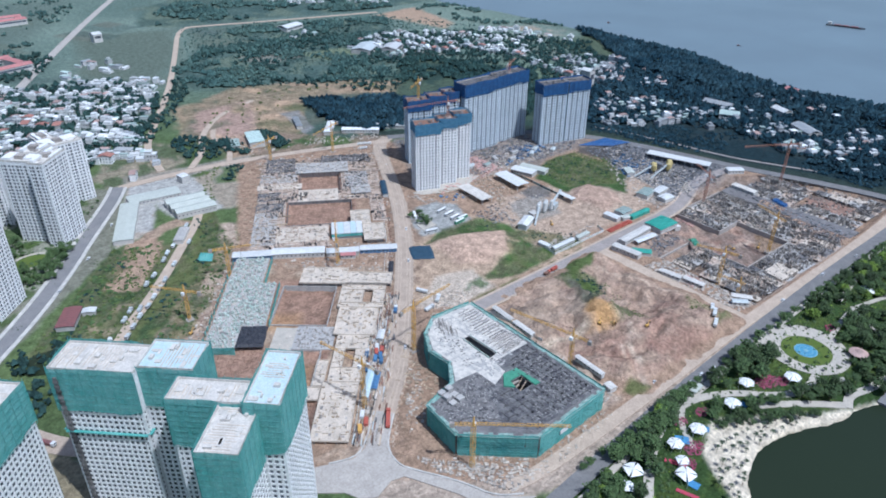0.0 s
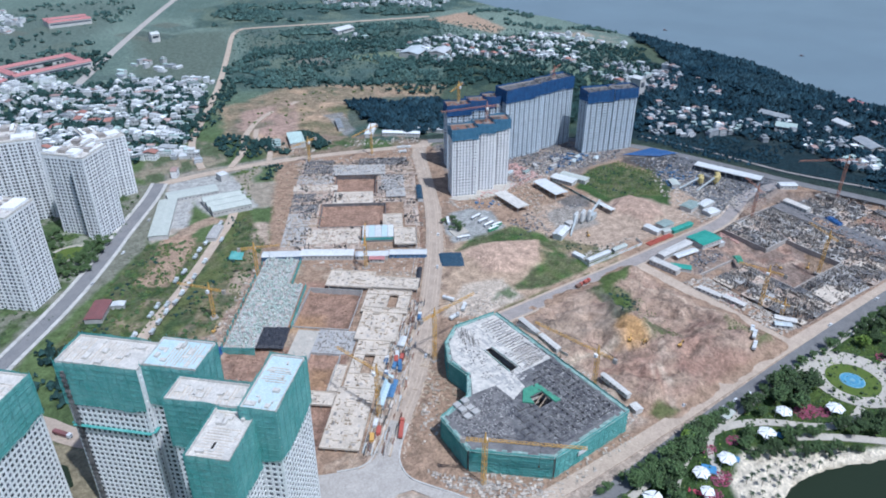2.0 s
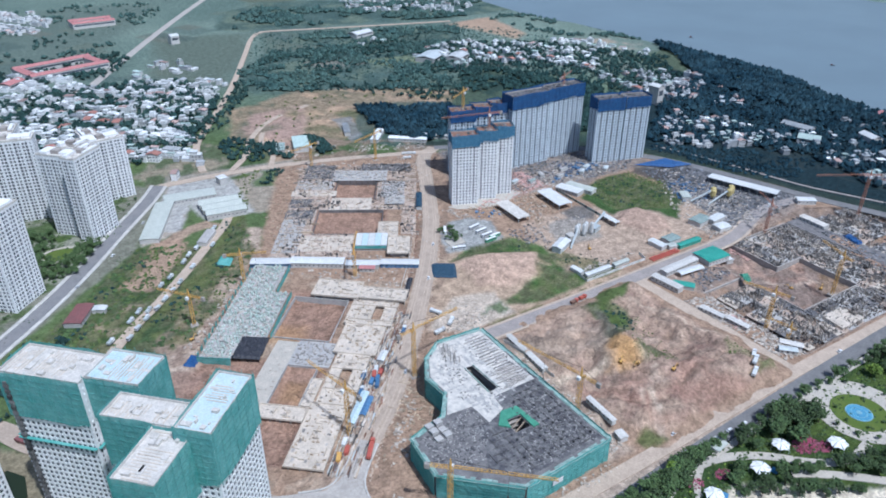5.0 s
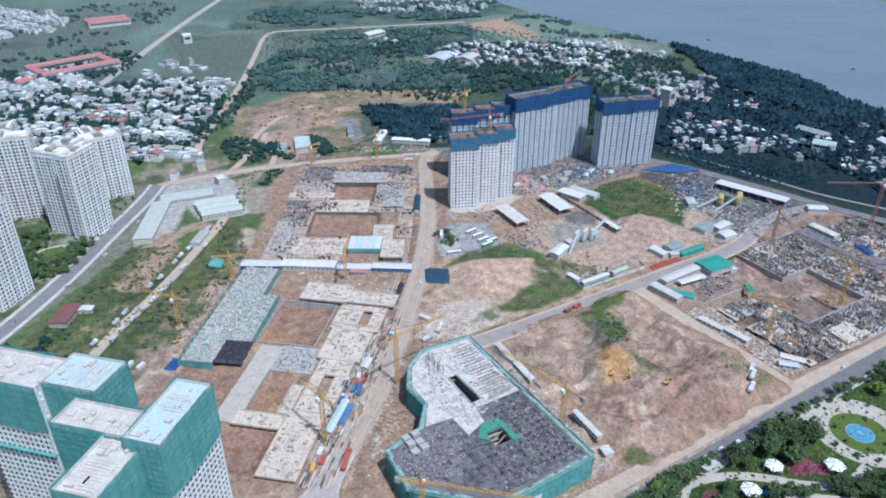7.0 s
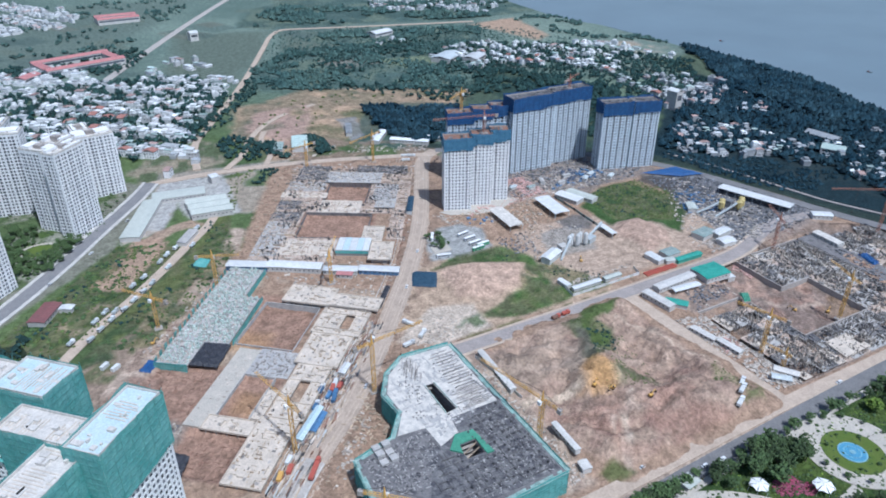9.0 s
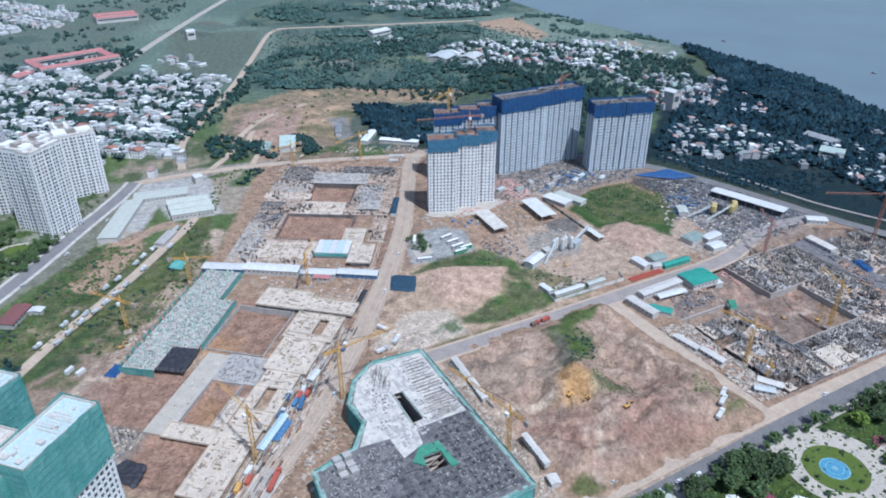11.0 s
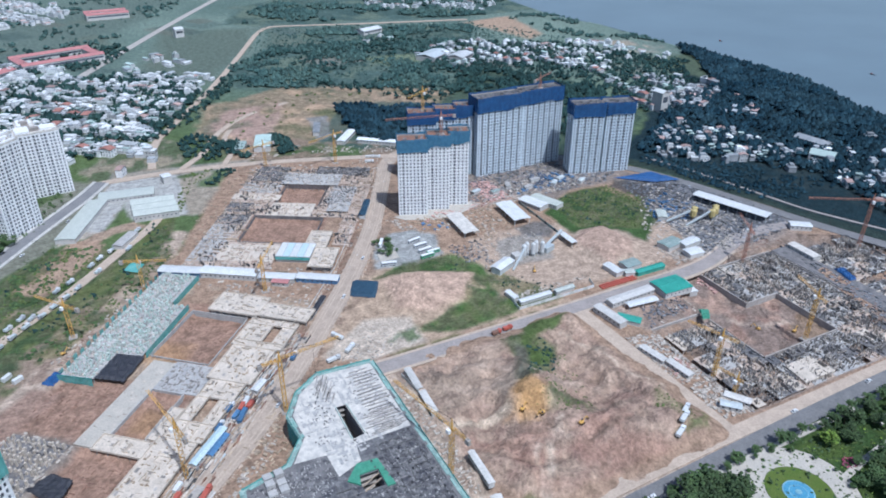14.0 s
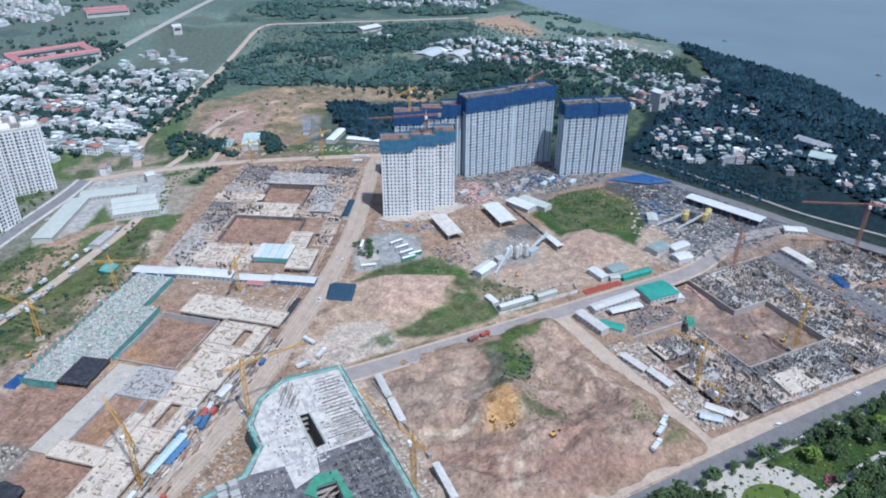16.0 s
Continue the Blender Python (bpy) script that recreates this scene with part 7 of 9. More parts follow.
van = lorry(spot(100, 471, height(100, 471), 50), "pale small lorry parked along the dirt lane", "steel", length=6.0, high=2.4)
for x, y, a in ((414, 649, -20), (420, 646, -25), (409, 637, -20), (281, 344, 40), (268, 338, 10), (420, 196, 25), (412, 190, 25), (427, 202, 30)):
    copy_thing(white_lorry, spot(x, y, height(x, y), a))
rng = random.Random(9)
for k in range(30):
    s = k / 29
    x, y = 74 + s * 112 + (5.4 if k % 2 else -5.4) * .77 + rng.uniform(-1, 1), 441 + s * 138 - (5.4 if k % 2 else -5.4) * .64
    if rng.random() < .55:
        copy_thing(van, spot(x, y, height(x, y) + .1, 50 + rng.uniform(-5, 5) + rng.choice((0, 180))))
white_bus = bus(spot(378, 458, height(378, 458), 12), "white bus parked on the grey yard", "carpaint")
for x, y, a in ((379, 448.5, 8), (379, 439.7, 8), (345, 432, -14), (352, 466, 60)):
    copy_thing(white_bus, spot(x, y, height(x, y), a))
bus(spot(377, 430.5, height(377, 430), 6), "green bus parked at the end of the row", "busgreen")
bus(spot(384, 434.5, height(384, 434), 6), "green bus between the white ones", "busgreen")
sheet("pavement_yard_island", "pale kerbed island in the bus yard", "pavement", [(343, 452), (358, 451), (357, 440), (341, 439)], .42, M["path"], thick=.6)
pale_car = car(spot(486, 177.5, ROAD, 3), "pale car on the dirt track")
for x, y, a, z in ((92, 572, 52, .5), (60, 534, 48, .5), (126, 622, 60, .5), (360, 167, 5, .5), (372, 166, 5, .5), (330, 182, 5, .46), (548, 176, 2, .5), (600, 172, 181, .5), (226, 312, 52, .46), (330, 450, 55, .46), (298, 404, 55, .46)):
    copy_thing(pale_car, spot(x, y, z, a))
for x, y, a in ((193, 309, 50), (201, 322, 48), (247, 352, 50)):
    lorry(spot(x, y, height(x, y), a), "blue and white lorry beside the slab strip", "bluesheet", length=8)


# ---- excavators ----
def excavator(at, label):
    e = thing("excavator", label, "excavator", at, "excavators")
    e.scale = (.75, .75, .75)
    for s in (-1, 1):
        part("track", Mesh().prism([(-1.9, s * 1.2 - .3), (1.9, s * 1.2 - .3), (1.9, s * 1.2 + .3), (-1.9, s * 1.2 + .3)], -.15, .85), M["rubber"], e)
    part("house", Mesh().prism([(-2.2, -1.2), (1.2, -1.2), (1.2, 1.2), (-2.2, 1.2)], .9, 2.1), M["orange"], e)
    part("cab", Mesh().box(.1, 1.3, .2, 1.2, 2.1, 3.1), M["glass"], e)
    part("boom", Mesh().bar((1, 0, 1.8), (4.2, 0, 4.8), .5), M["orange"], e)
    part("arm", Mesh().bar((4.2, 0, 4.8), (6.0, 0, 2.0), .4), M["orange"], e)
    part("bucket", Mesh().prism([(5.5, -.6), (6.6, -.6), (6.6, .6), (5.5, .6)], 1.0, 2.0), M["rope"], e)
    return e


digger = excavator(spot(344, 240, height(344, 240), 30), "orange excavator on the earth mounds")
for x, y, a in ((352, 233, 200), (366, 216, 10), (440, 374, 60), (540, 250, 120), (562, 238, 20), (118, 420, 30), (185, 470, 80)):
    copy_thing(digger, spot(x, y, height(x, y), a))

# ---- containers beside the slab strip ----
def container(x, y, rz, mat, label, length=6.1):
    c = thing("container", label, "container", spot(x, y, height(x, y), rz), "site containers")
    part("body", Mesh().box(-length / 2, length / 2, -1.2, 1.2, -.2, 2.5), M[mat], c)
    ribs = Mesh()
    for px in np.arange(-length / 2 + .3, length / 2, .6):
        ribs.box(px - .08, px + .08, -1.27, 1.27, -.1, 2.45)
    part("rib_panel", ribs, M[mat], c, kind="stuff")
    part("door", Mesh().box(length / 2, length / 2 + .08, -1.1, 1.1, 0, 2.3), M["steel"], c)


for k, (u, v, m) in enumerate(((68, -12, "bluesheet"), (71, -15, "bluesheet"), (75, -12, "truckred"), (78, -15.5, "truckred"), (66, -16, "bluesheet"), (80, -12, "whitesheet"), (14, -9, "whitesheet"), (8, -12, "truckred"), (2, -9, "orange"))):
    container(*WEST.at(u, v), 50 + (k % 3) * 4, m, {"bluesheet": "blue steel container beside the slab strip", "truckred": "red steel container beside the slab strip", "whitesheet": "white steel container beside the slab strip", "orange": "orange steel container beside the slab strip"}[m])
line_shed(*WEST.at(28, -9), *WEST.at(56, -11), 4, 2.8, "narrow site hut with a pale blue roof", roof="roofblue")
line_shed(*WEST.at(36, -14), *WEST.at(52, -15), 3.4, 2.6, "narrow site hut with a blue roof", roof="bluesheet")
line_shed(*WEST.at(88, -13), *WEST.at(98, -14), 4, 2.6, "small white hut beside the haul road", windows=False)
for x, y, a in ((87, 408, 48), (93, 403, 40)):
    container(x, y, a, "whitesheet", "white container among the bushes")

# ---- loose materials ----
SITE = [
    (WEST.quad(0, 130, -16, -6), "mixed", 420, 3.0, 50), (WEST.quad(0, 130, -18, -6), "timber", 200, 3.0, 50),
    (WEST.quad(70, 150, -20, -8), "timber", 260, 3.0, 50), (WEST.quad(80, 185, 108, 122), "mixed", 420, 3.0, 54), (WEST.quad(80, 185, 108, 124), "timber", 200, 4.0, 54),
    (WEST.quad(40, 82, 64, 104), "rebar", 130, 4.5, 50), (WEST.quad(-6, 26, 22, 58), "rebar", 120, 4.0, 50), (WEST.quad(-20, 30, 60, 100), "mixed", 300, 3.0, 50), (WEST.quad(182, 196, -14, 60), "mixed", 200, 3.0, 50),
    (NORTH.quad(-30, 0, -118, 10), "mixed", 420, 3.2, 59), (NORTH.quad(-10, 190, 3, 22), "timber", 300, 4.0, 59), (NORTH.quad(-10, 190, 3, 20), "rebar", 260, 4.0, 59), (NORTH.quad(-10, 190, -132, -119), "mixed", 420, 3.0, 59),
    (NORTH.quad(-10, 190, -134, -119), "rebar", 200, 3.0, 59), (NORTH.quad(188, 206, -120, 10), "mixed", 320, 4.0, 59),
    ([(204, 250), (214, 254), (226, 268), (222, 300), (244, 330), (225, 318), (196, 272)], "timber", 420, 4.0, 40), ([(178, 246), (192, 246), (222, 290), (214, 296)], "mixed", 220, 3.0, 40),
    ([(170, 214), (190, 214), (224, 184), (286, 186), (288, 180), (220, 172)], "mixed", 700, 2.6, -30), ([(286, 190), (300, 190), (300, 300), (286, 300)], "mixed", 360, 2.6, 0),
    ([(446, 224), (466, 224), (470, 272), (446, 276)], "mixed", 420, 3.0, 0), ([(446, 190), (474, 190), (470, 222), (448, 220)], "mixed", 320, 3.2, 0), ([(446, 224), (470, 226), (470, 270), (456, 270)], "rebar", 90, 4.0, 0),
    ([(470, 276), (520, 280), (522, 324), (536, 326), (536, 300), (500, 292)], "mixed", 90, 2.6, 0), ([(536, 318), (600, 326), (650, 326), (640, 336), (590, 330)], "rebar", 260, 4.0, 10),
    ([(540, 345), (600, 345), (650, 352), (660, 410), (630, 470), (590, 430), (560, 390)], "mixed", 620, 3.6, 30), ([(580, 400), (600, 380), (640, 400), (630, 440), (600, 440)], "bluesheet", 90, 4.5, 30), ([(596, 380), (640, 372), (650, 396), (610, 410)], "formwork", 320, 4.0, 30),
    ([(450, 500), (560, 540), (600, 520), (560, 490), (480, 490)], "mixed", 520, 3.6, 10), ([(500, 500), (560, 530), (580, 510), (520, 500)], "bluesheet", 60, 5.0, 10), ([(455, 495), (500, 500), (500, 525), (455, 512)], "rebar", 200, 4.0, 0),
    ([(400, 470), (460, 500), (500, 490), (440, 440)], "mixed", 260, 3.0, 0), ([(405, 432), (470, 440), (480, 410), (410, 380)], "mixed", 220, 2.6, 0), ([(400, 490), (390, 460), (410, 455), (420, 480)], "bluesheet", 14, 5.0, 0),
    ([(260, 330), (300, 362), (314, 340), (290, 328)], "mixed", 160, 2.6, 30), ([(610, 270), (640, 270), (640, 190), (612, 190)], "rebar", 220, 4.0, 0), ([(360, 690), (440, 655), (452, 668), (380, 705)], "mixed", 180, 4.0, -30),
    ([(300, 700), (350, 690), (360, 720), (300, 740)], "mixed", 90, 4.0, 0), ([(390, 650), (440, 640), (420, 600), (400, 590)], "mixed", 120, 3.0, 60),
]
SITE += [
    ([(420, 515), (452, 630), (560, 590), (630, 510), (600, 490), (552, 488), (470, 500)], "yardmix", 2600, 3.4, 10), ([(440, 510), (470, 500), (600, 495), (620, 510), (560, 540), (450, 530)], "formwork", 700, 3.4, 10),
    ([(600, 442), (606, 480), (660, 456), (684, 390), (690, 345), (640, 334), (580, 336), (590, 400)], "yardmix", 2200, 3.4, 20), ([(600, 410), (640, 440), (660, 420), (640, 370), (610, 360)], "formdark", 700, 3.6, 20),
    ([(584, 362), (602, 372), (612, 400), (596, 420), (584, 396)], "mixed", 260, 3.4, 20), ([(592, 334), (596, 346), (620, 352), (608, 334)], "mixed", 420, 2.4, 20), ([(545, 334), (552, 350), (590, 348), (584, 334)], "mixed", 220, 2.6, 0),
    ([(404, 345), (470, 348), (470, 352), (404, 354)], "mixed", 160, 2.2, 0), ([(430, 430), (470, 450), (480, 490), (434, 490)], "timber", 260, 3.4, 10), ([(396, 440), (430, 440), (420, 400), (400, 410)], "yardmix", 120, 2.6, 10),
    ([(380, 497), (420, 495), (420, 480), (395, 482)], "timber", 160, 3.0, 5), ([(372, 505), (384, 500), (392, 470), (378, 482)], "mixed", 160, 2.6, 30),
    (WEST.quad(84, 190, 110, 120), "rebar", 260, 4.5, 54), (WEST.quad(90, 186, 112, 116), "timber", 200, 5.0, 54), (WEST.quad(110, 162, 30, 75), "rebar", 60, 4.0, 50), (WEST.quad(30, 60, -24, -17), "mixed", 160, 2.6, 50),
    ([(178, 250), (214, 290), (206, 300), (168, 262)], "timber", 160, 3.0, 45), ([(468, 278), (510, 284), (516, 300), (480, 300)], "yardmix", 160, 2.6, 0), ([(612, 192), (646, 192), (648, 320), (640, 320), (614, 270)], "yardmix", 520, 3.0, 0),
]
SITE += [([(474, 498), (495, 498), (494, 541), (474, 544)], "redlead", 260, 4.5, 10), ([(400, 486), (470, 494), (470, 500), (420, 500)], "redlead", 70, 4.0, 10), ([(529, 510), (551, 511), (556, 534), (539, 537)], "bluedark", 160, 4.0, 15), ([(548, 296), (556, 296), (556, 316), (544, 316)], "redlead", 60, 4.0, 0), ([(446, 224), (462, 226), (464, 244), (450, 246)], "redlead", 40, 3.4, 0)]
SITE += [([(171, 229), (181, 216), (196, 202), (213, 187), (216, 175), (196, 176), (185, 197), (174, 213)], "mixed", 700, 3.0, -40), ([(171, 229), (181, 216), (196, 202), (213, 187), (216, 175), (196, 176), (185, 197), (174, 213)], "formwork", 240, 2.6, -40)]
LABELS = {"redlead": "red-primed steel stacks on bare earth", "bluedark": "dark blue machines and covered stacks", "yardmix": "grey machines, formwork and heaped materials", "formdark": "dark formwork and machinery in the storage yard", "mixed": "pale loose building materials strewn on the ground", "timber": "stacks of pale timber and boards", "rebar": "rusty reinforcing bars on bare earth", "bluesheet": "blue sheets and containers among the materials", "truckred": "red containers among the materials", "formwork": "heaps of grey formwork and machinery"}
for k, (poly, mat, n, size, deg) in enumerate(SITE):
    scatter("building_materials", LABELS[mat], [poly], M[mat], n, size, None, 100 + k, flat={"bluesheet": 2.0, "rebar": .3}.get(mat, .9), align=deg, slim={"rebar": .3, "timber": .6}.get(mat, 1.0))


# long goods laid parallel to the slab strip and the haul road
rng = random.Random(61)
for m, n, label in (("timber", 230, "long timbers laid beside the haul road"), ("mixed", 260, "pale pipes and planks laid beside the haul road"), ("formdark", 200, "dark steel forms laid beside the slab strip"), ("steel", 60, "grey sheet stacks beside the haul road"), ("rebar", 170, "bundles of rusty bars beside the slab strip")):
    mb = Mesh()
    for _ in range(n):
        u, v = rng.uniform(-8, 150), rng.choice((rng.uniform(-11, -5.5), rng.uniform(-23, -9)))
        if -6 < v and 88 < u < 130:
            continue
        x, y = WEST.at(u, v)
        mb.turned(x, y, height(x, y) - .2, rng.uniform(2, 9), rng.uniform(.3, 1.2), rng.uniform(.5, 1.4), 50 + rng.uniform(-4, 4))
    tagged(part("stacked_goods", mb, M[m]), label, "materials", kind="stuff")


# ---- trees ----
def tree_meshes(seed, h, r, mat, n):
    g = random.Random(seed)
    trunk = Mesh().cyl(0, 0, -.6, h * .45, .28, .16, 7)
    for k in range(5):
        a = k * 1.26 + g.uniform(-.3, .3)
        trunk.bar((0, 0, h * g.uniform(.28, .42)), (math.cos(a) * r * .6, math.sin(a) * r * .6, h * g.uniform(.55, .8)), .14)
    crown = Mesh()
    lobes = [(g.uniform(-.45, .45) * r, g.uniform(-.45, .45) * r, h * g.uniform(.55, .85), r * g.uniform(.45, .7)) for _ in range(6)]
    for _ in range(n):
        lx, ly, lz, lr = g.choice(lobes)
        v = Vector((g.gauss(0, 1), g.gauss(0, 1), g.gauss(0, .8))).normalized() * lr * g.uniform(.55, 1.08)
        crown.clump(lx + v.x, ly + v.y, max(h * .3, lz + v.z * .8), g.uniform(.35, .75) * r / 3.4, g)
    return trunk.data("trunk", M["bark"]), crown.data("crown", M[mat]), trunk, crown


TREES = [tree_meshes(k, 6 + (k * 1.7) % 4, 3.0 + (k * .6) % 1.8, "lightleaf" if k == 5 else "foliage", 170) for k in range(6)]


def palm_meshes(seed, h):
    g = random.Random(seed)
    trunk, leaves = Mesh(), Mesh()
    lean = g.uniform(-.4, .4)
    for k in range(4):
        z0, z1 = h * k / 4, h * (k + 1) / 4
        trunk.bar((lean * (k / 4) ** 2, 0, z0 - (.6 if k == 0 else 0)), (lean * ((k + 1) / 4) ** 2, 0, z1), .3 - .03 * k)
    for k in range(15):
        a, up, L = k * 2.399, g.uniform(-.2, .75), g.uniform(1.9, 2.7)
        p = Vector((lean, 0, h))
        d = Vector((math.cos(a), math.sin(a), 0))
        s = Vector((-d.y, d.x, 0)) * .28
        q = p + d * L * .5 + Vector((0, 0, up * L * .5))
        e = p + d * L + Vector((0, 0, up * L * .3 - .5))
        leaves.add([tuple(p - s * .3), tuple(p + s * .3), tuple(q + s), tuple(q - s), tuple(e), tuple(q + Vector((0, 0, -.12)))], [(0, 1, 2, 3), (3, 2, 4), (0, 3, 5), (1, 5, 2), (2, 5, 4), (3, 4, 5)])
    return trunk.data("trunk", M["bark"]), leaves.data("crown", M["palmleaf"]), trunk, leaves


PALMS = [palm_meshes(k, 4.0 + k * .8) for k in range(4)]


COUNT, REST = {}, Mesh()


def tree(x, y, meshes, label, scale=1.0, group="park trees", name="tree", rz=0.0):
    COUNT[name] = COUNT.get(name, 0) + 1
    if COUNT[name] > 290:
        c, s, z = math.cos(radians(rz)) * scale, math.sin(radians(rz)) * scale, height(x, y)
        REST.add([(x + a * c - b * s, y + a * s + b * c, z + h * scale) for a, b, h in meshes[2].v + meshes[3].v], meshes[2].f + [tuple(i + len(meshes[2].v) for i in f) for f in meshes[3].f])
        return None
    t = thing(name, label, "tree" if name == "tree" else "palm", Matrix.Translation((x, y, height(x, y))) @ pose(0, 0, 0, 0, 0, rz), group)
    t.scale = (scale * 1.12,) * 3
    part("trunk", meshes[0], None, t)
    part("crown", meshes[1], None, t)
    return t


def grow(poly, gap, seed, label, kinds, lo=.8, hi=1.25, group="park trees", name="tree", jitter=.42, limit=400, skip=()):
    """Trees spaced by about gap metres over an outline."""
    g = random.Random(seed)
    xs, ys = [p[0] for p in poly], [p[1] for p in poly]
    made = 0
    for x in np.arange(min(xs), max(xs), gap):
        for y in np.arange(min(ys), max(ys), gap):
            px, py = x + g.uniform(-jitter, jitter) * gap, y + g.uniform(-jitter, jitter) * gap
            if made < limit and inside(np.array([px]), np.array([py]), poly, .5)[0] > .5 and not any(math.hypot(px - a, py - b) < c for a, b, c in skip):
                tree(px, py, g.choice(kinds), label, g.uniform(lo, hi), group, name, g.uniform(0, 360))
                made += 1


BUSHY = "leafy green park tree with an uneven crown"
SKIP = ((443, 137, 28), (466, 112, 9), (352, 139, 8), (405, 128, 8), (375, 144, 8), (316, 140, 8), (297, 140, 8), (255, 142, 12), (272, 124, 12), (343, 162, 7))
grow([(205, 140), (262, 155), (300, 160), (334, 163), (330, 158), (290, 149), (258, 132), (230, 120)], 5.6, 1, BUSHY, TREES[:6], .75, 1.15, skip=SKIP)
grow([(372, 160), (412, 164), (416, 148), (408, 140), (384, 142)], 6.2, 2, BUSHY, TREES[:5], .95, 1.3, skip=SKIP)
grow([(346, 160), (372, 163), (384, 142), (362, 148), (344, 158)], 7.5, 3, BUSHY, TREES[:5], .8, 1.1, skip=SKIP)
grow([(474, 160), (600, 164), (640, 150), (560, 120), (520, 144), (490, 142)], 8.0, 4, BUSHY, TREES, .7, 1.15, skip=SKIP)
grow([(480, 130), (520, 134), (540, 90), (440, 70), (424, 98), (456, 104)], 7.5, 5, BUSHY, TREES[:5], .7, 1.1, skip=SKIP)
grow([(386, 126), (412, 112), (424, 98), (404, 96), (384, 112)], 6.0, 6, BUSHY, TREES[:5], .65, 1.0, skip=SKIP)
grow([(318, 132), (342, 133), (362, 118), (384, 102), (380, 98), (356, 112), (330, 128)], 4.6, 7, "low dark shrub tree behind the beach", TREES[:5], .5, .8, skip=SKIP)
grow([(560, 130), (700, 160), (720, 60), (560, 60)], 9.5, 8, BUSHY, TREES[:5], .9, 1.3, limit=90)
for k in range(52):
    x = 236 + k * 8.2
    g = random.Random(k)
    if k % 7 != 3:
        tree(x + g.uniform(-2, 2), 160.5 + x * .006 + g.uniform(-1, 1), TREES[k % 5], "street tree at the kerb of the park road", g.uniform(.6, .95), "street trees")
grow([(196, 140), (262, 160), (345, 166), (352, 160), (330, 156), (290, 149), (250, 138), (210, 120)], 6.4, 41, BUSHY, TREES[:5], .95, 1.35, skip=SKIP, limit=80)
grow([(322, 136), (340, 138), (366, 122), (384, 118), (380, 128), (352, 146), (330, 148)], 6.4, 43, BUSHY, TREES[:5], .6, .95, skip=SKIP + ((347, 137, 8),), limit=40)
grow([(456, 130), (500, 140), (520, 110), (480, 90), (440, 100), (450, 108)], 7.5, 44, BUSHY, TREES[:5], .6, 1.0, skip=SKIP + ((461, 111, 9),), limit=40)
grow([(286, 112), (304, 124), (330, 126), (352, 112), (378, 98), (360, 106), (330, 110), (302, 102), (288, 92), (262, 60), (258, 80)], 6.2, 9, "small palm on the pale sand", PALMS, .55, .85, "beach palms", "palm_tree", limit=90)
for k in range(14):
    a = k * math.tau / 14
    tree(443 + 25 * math.cos(a), 137 + 25 * math.sin(a), TREES[k % 5], "round clipped tree on the circular plaza", .42, "plaza trees")
    if k % 2:
        tree(440 + 14 * math.cos(a), 136 + 13 * math.sin(a), TREES[(k + 2) % 5], "small shrub tree on the round lawn", .3, "plaza trees")

# ---- park ground ----
def disc(x, y, r, n=40, squash=1.0):
    return [(x + r * math.cos(k * math.tau / n), y + r * squash * math.sin(k * math.tau / n)) for k in range(n)]


sheet("pavement_plaza", "round pale stone plaza", "pavement", disc(442, 137, 28), .48, M["path"], thick=.7)
sheet("pavement_round_lawn", "round green lawn in the plaza", "lawn", disc(440, 136, 16.5), .62, M["lawn"], thick=.5)
pool = thing("fountain_pool", "round blue fountain pool with tiled rings", "fountain", spot(439, 136, .6))
for r, h, m in ((7.6, .25, "poolpale"), (7.0, .3, "pooltile"), (4.6, .34, "poolpale"), (4.2, .38, "pooltile"), (1.6, .5, "poolpale")):
    part("ring", Mesh().prism(disc(0, 0, r, 32), -.1, h), M[m], pool)
PATHS = ([(240, 118), (253, 131), (281, 148), (302, 156), (320, 159), (340, 156), (362, 144), (381, 124), (401, 116), (419, 119)], [(324, 157), (309, 148), (300, 132)], [(466, 132), (496, 137), (520, 139), (560, 128)],
         [(404, 92), (416, 97), (433, 91), (452, 89), (490, 80)], [(430, 108), (416, 96)], [(520, 140), (509, 129), (498, 107), (470, 84)], [(362, 128), (372, 122), (391, 107), (405, 94)], [(400, 158), (420, 160), (440, 164)], [(520, 150), (580, 158), (650, 156)])
for k, p in enumerate(PATHS):
    ribbon("pavement_path", "pale curving park path", p, 5.5 if k in (0, 6, 3) else 3.6, M["path"], .42 + .012 * k, .6, "pavement")
sheet("pavement_gate", "pale fan-shaped entrance paving", "pavement", [(412, 165), (426, 150), (446, 160), (450, 166)], .43, M["path"])
ribbon("pavement_side", "pale pavement between road and park", [(206, 148), (313, 157.5), (400, 161.5), (486, 164.5), (660, 165)], 4, M["path"], .56, .9, "pavement")
for k, (x, y, r) in enumerate(((388, 137, 9), (300, 133, 7), (286, 128, 6), (312, 150, 5), (330, 147, 5), (396, 131, 6), (480, 138, 5))):
    g, mb = random.Random(k), Mesh()
    for _ in range(int(r * r * 4)):
        a, q = g.uniform(0, 6.28), r * math.sqrt(g.random())
        mb.clump(x + q * math.cos(a), y + q * math.sin(a) * .7, .35, g.uniform(.35, .8), g)
    tagged(part("flower_bed", mb, M["flower"]), "bed of crimson flowering shrubs", "flower bed", kind="stuff")
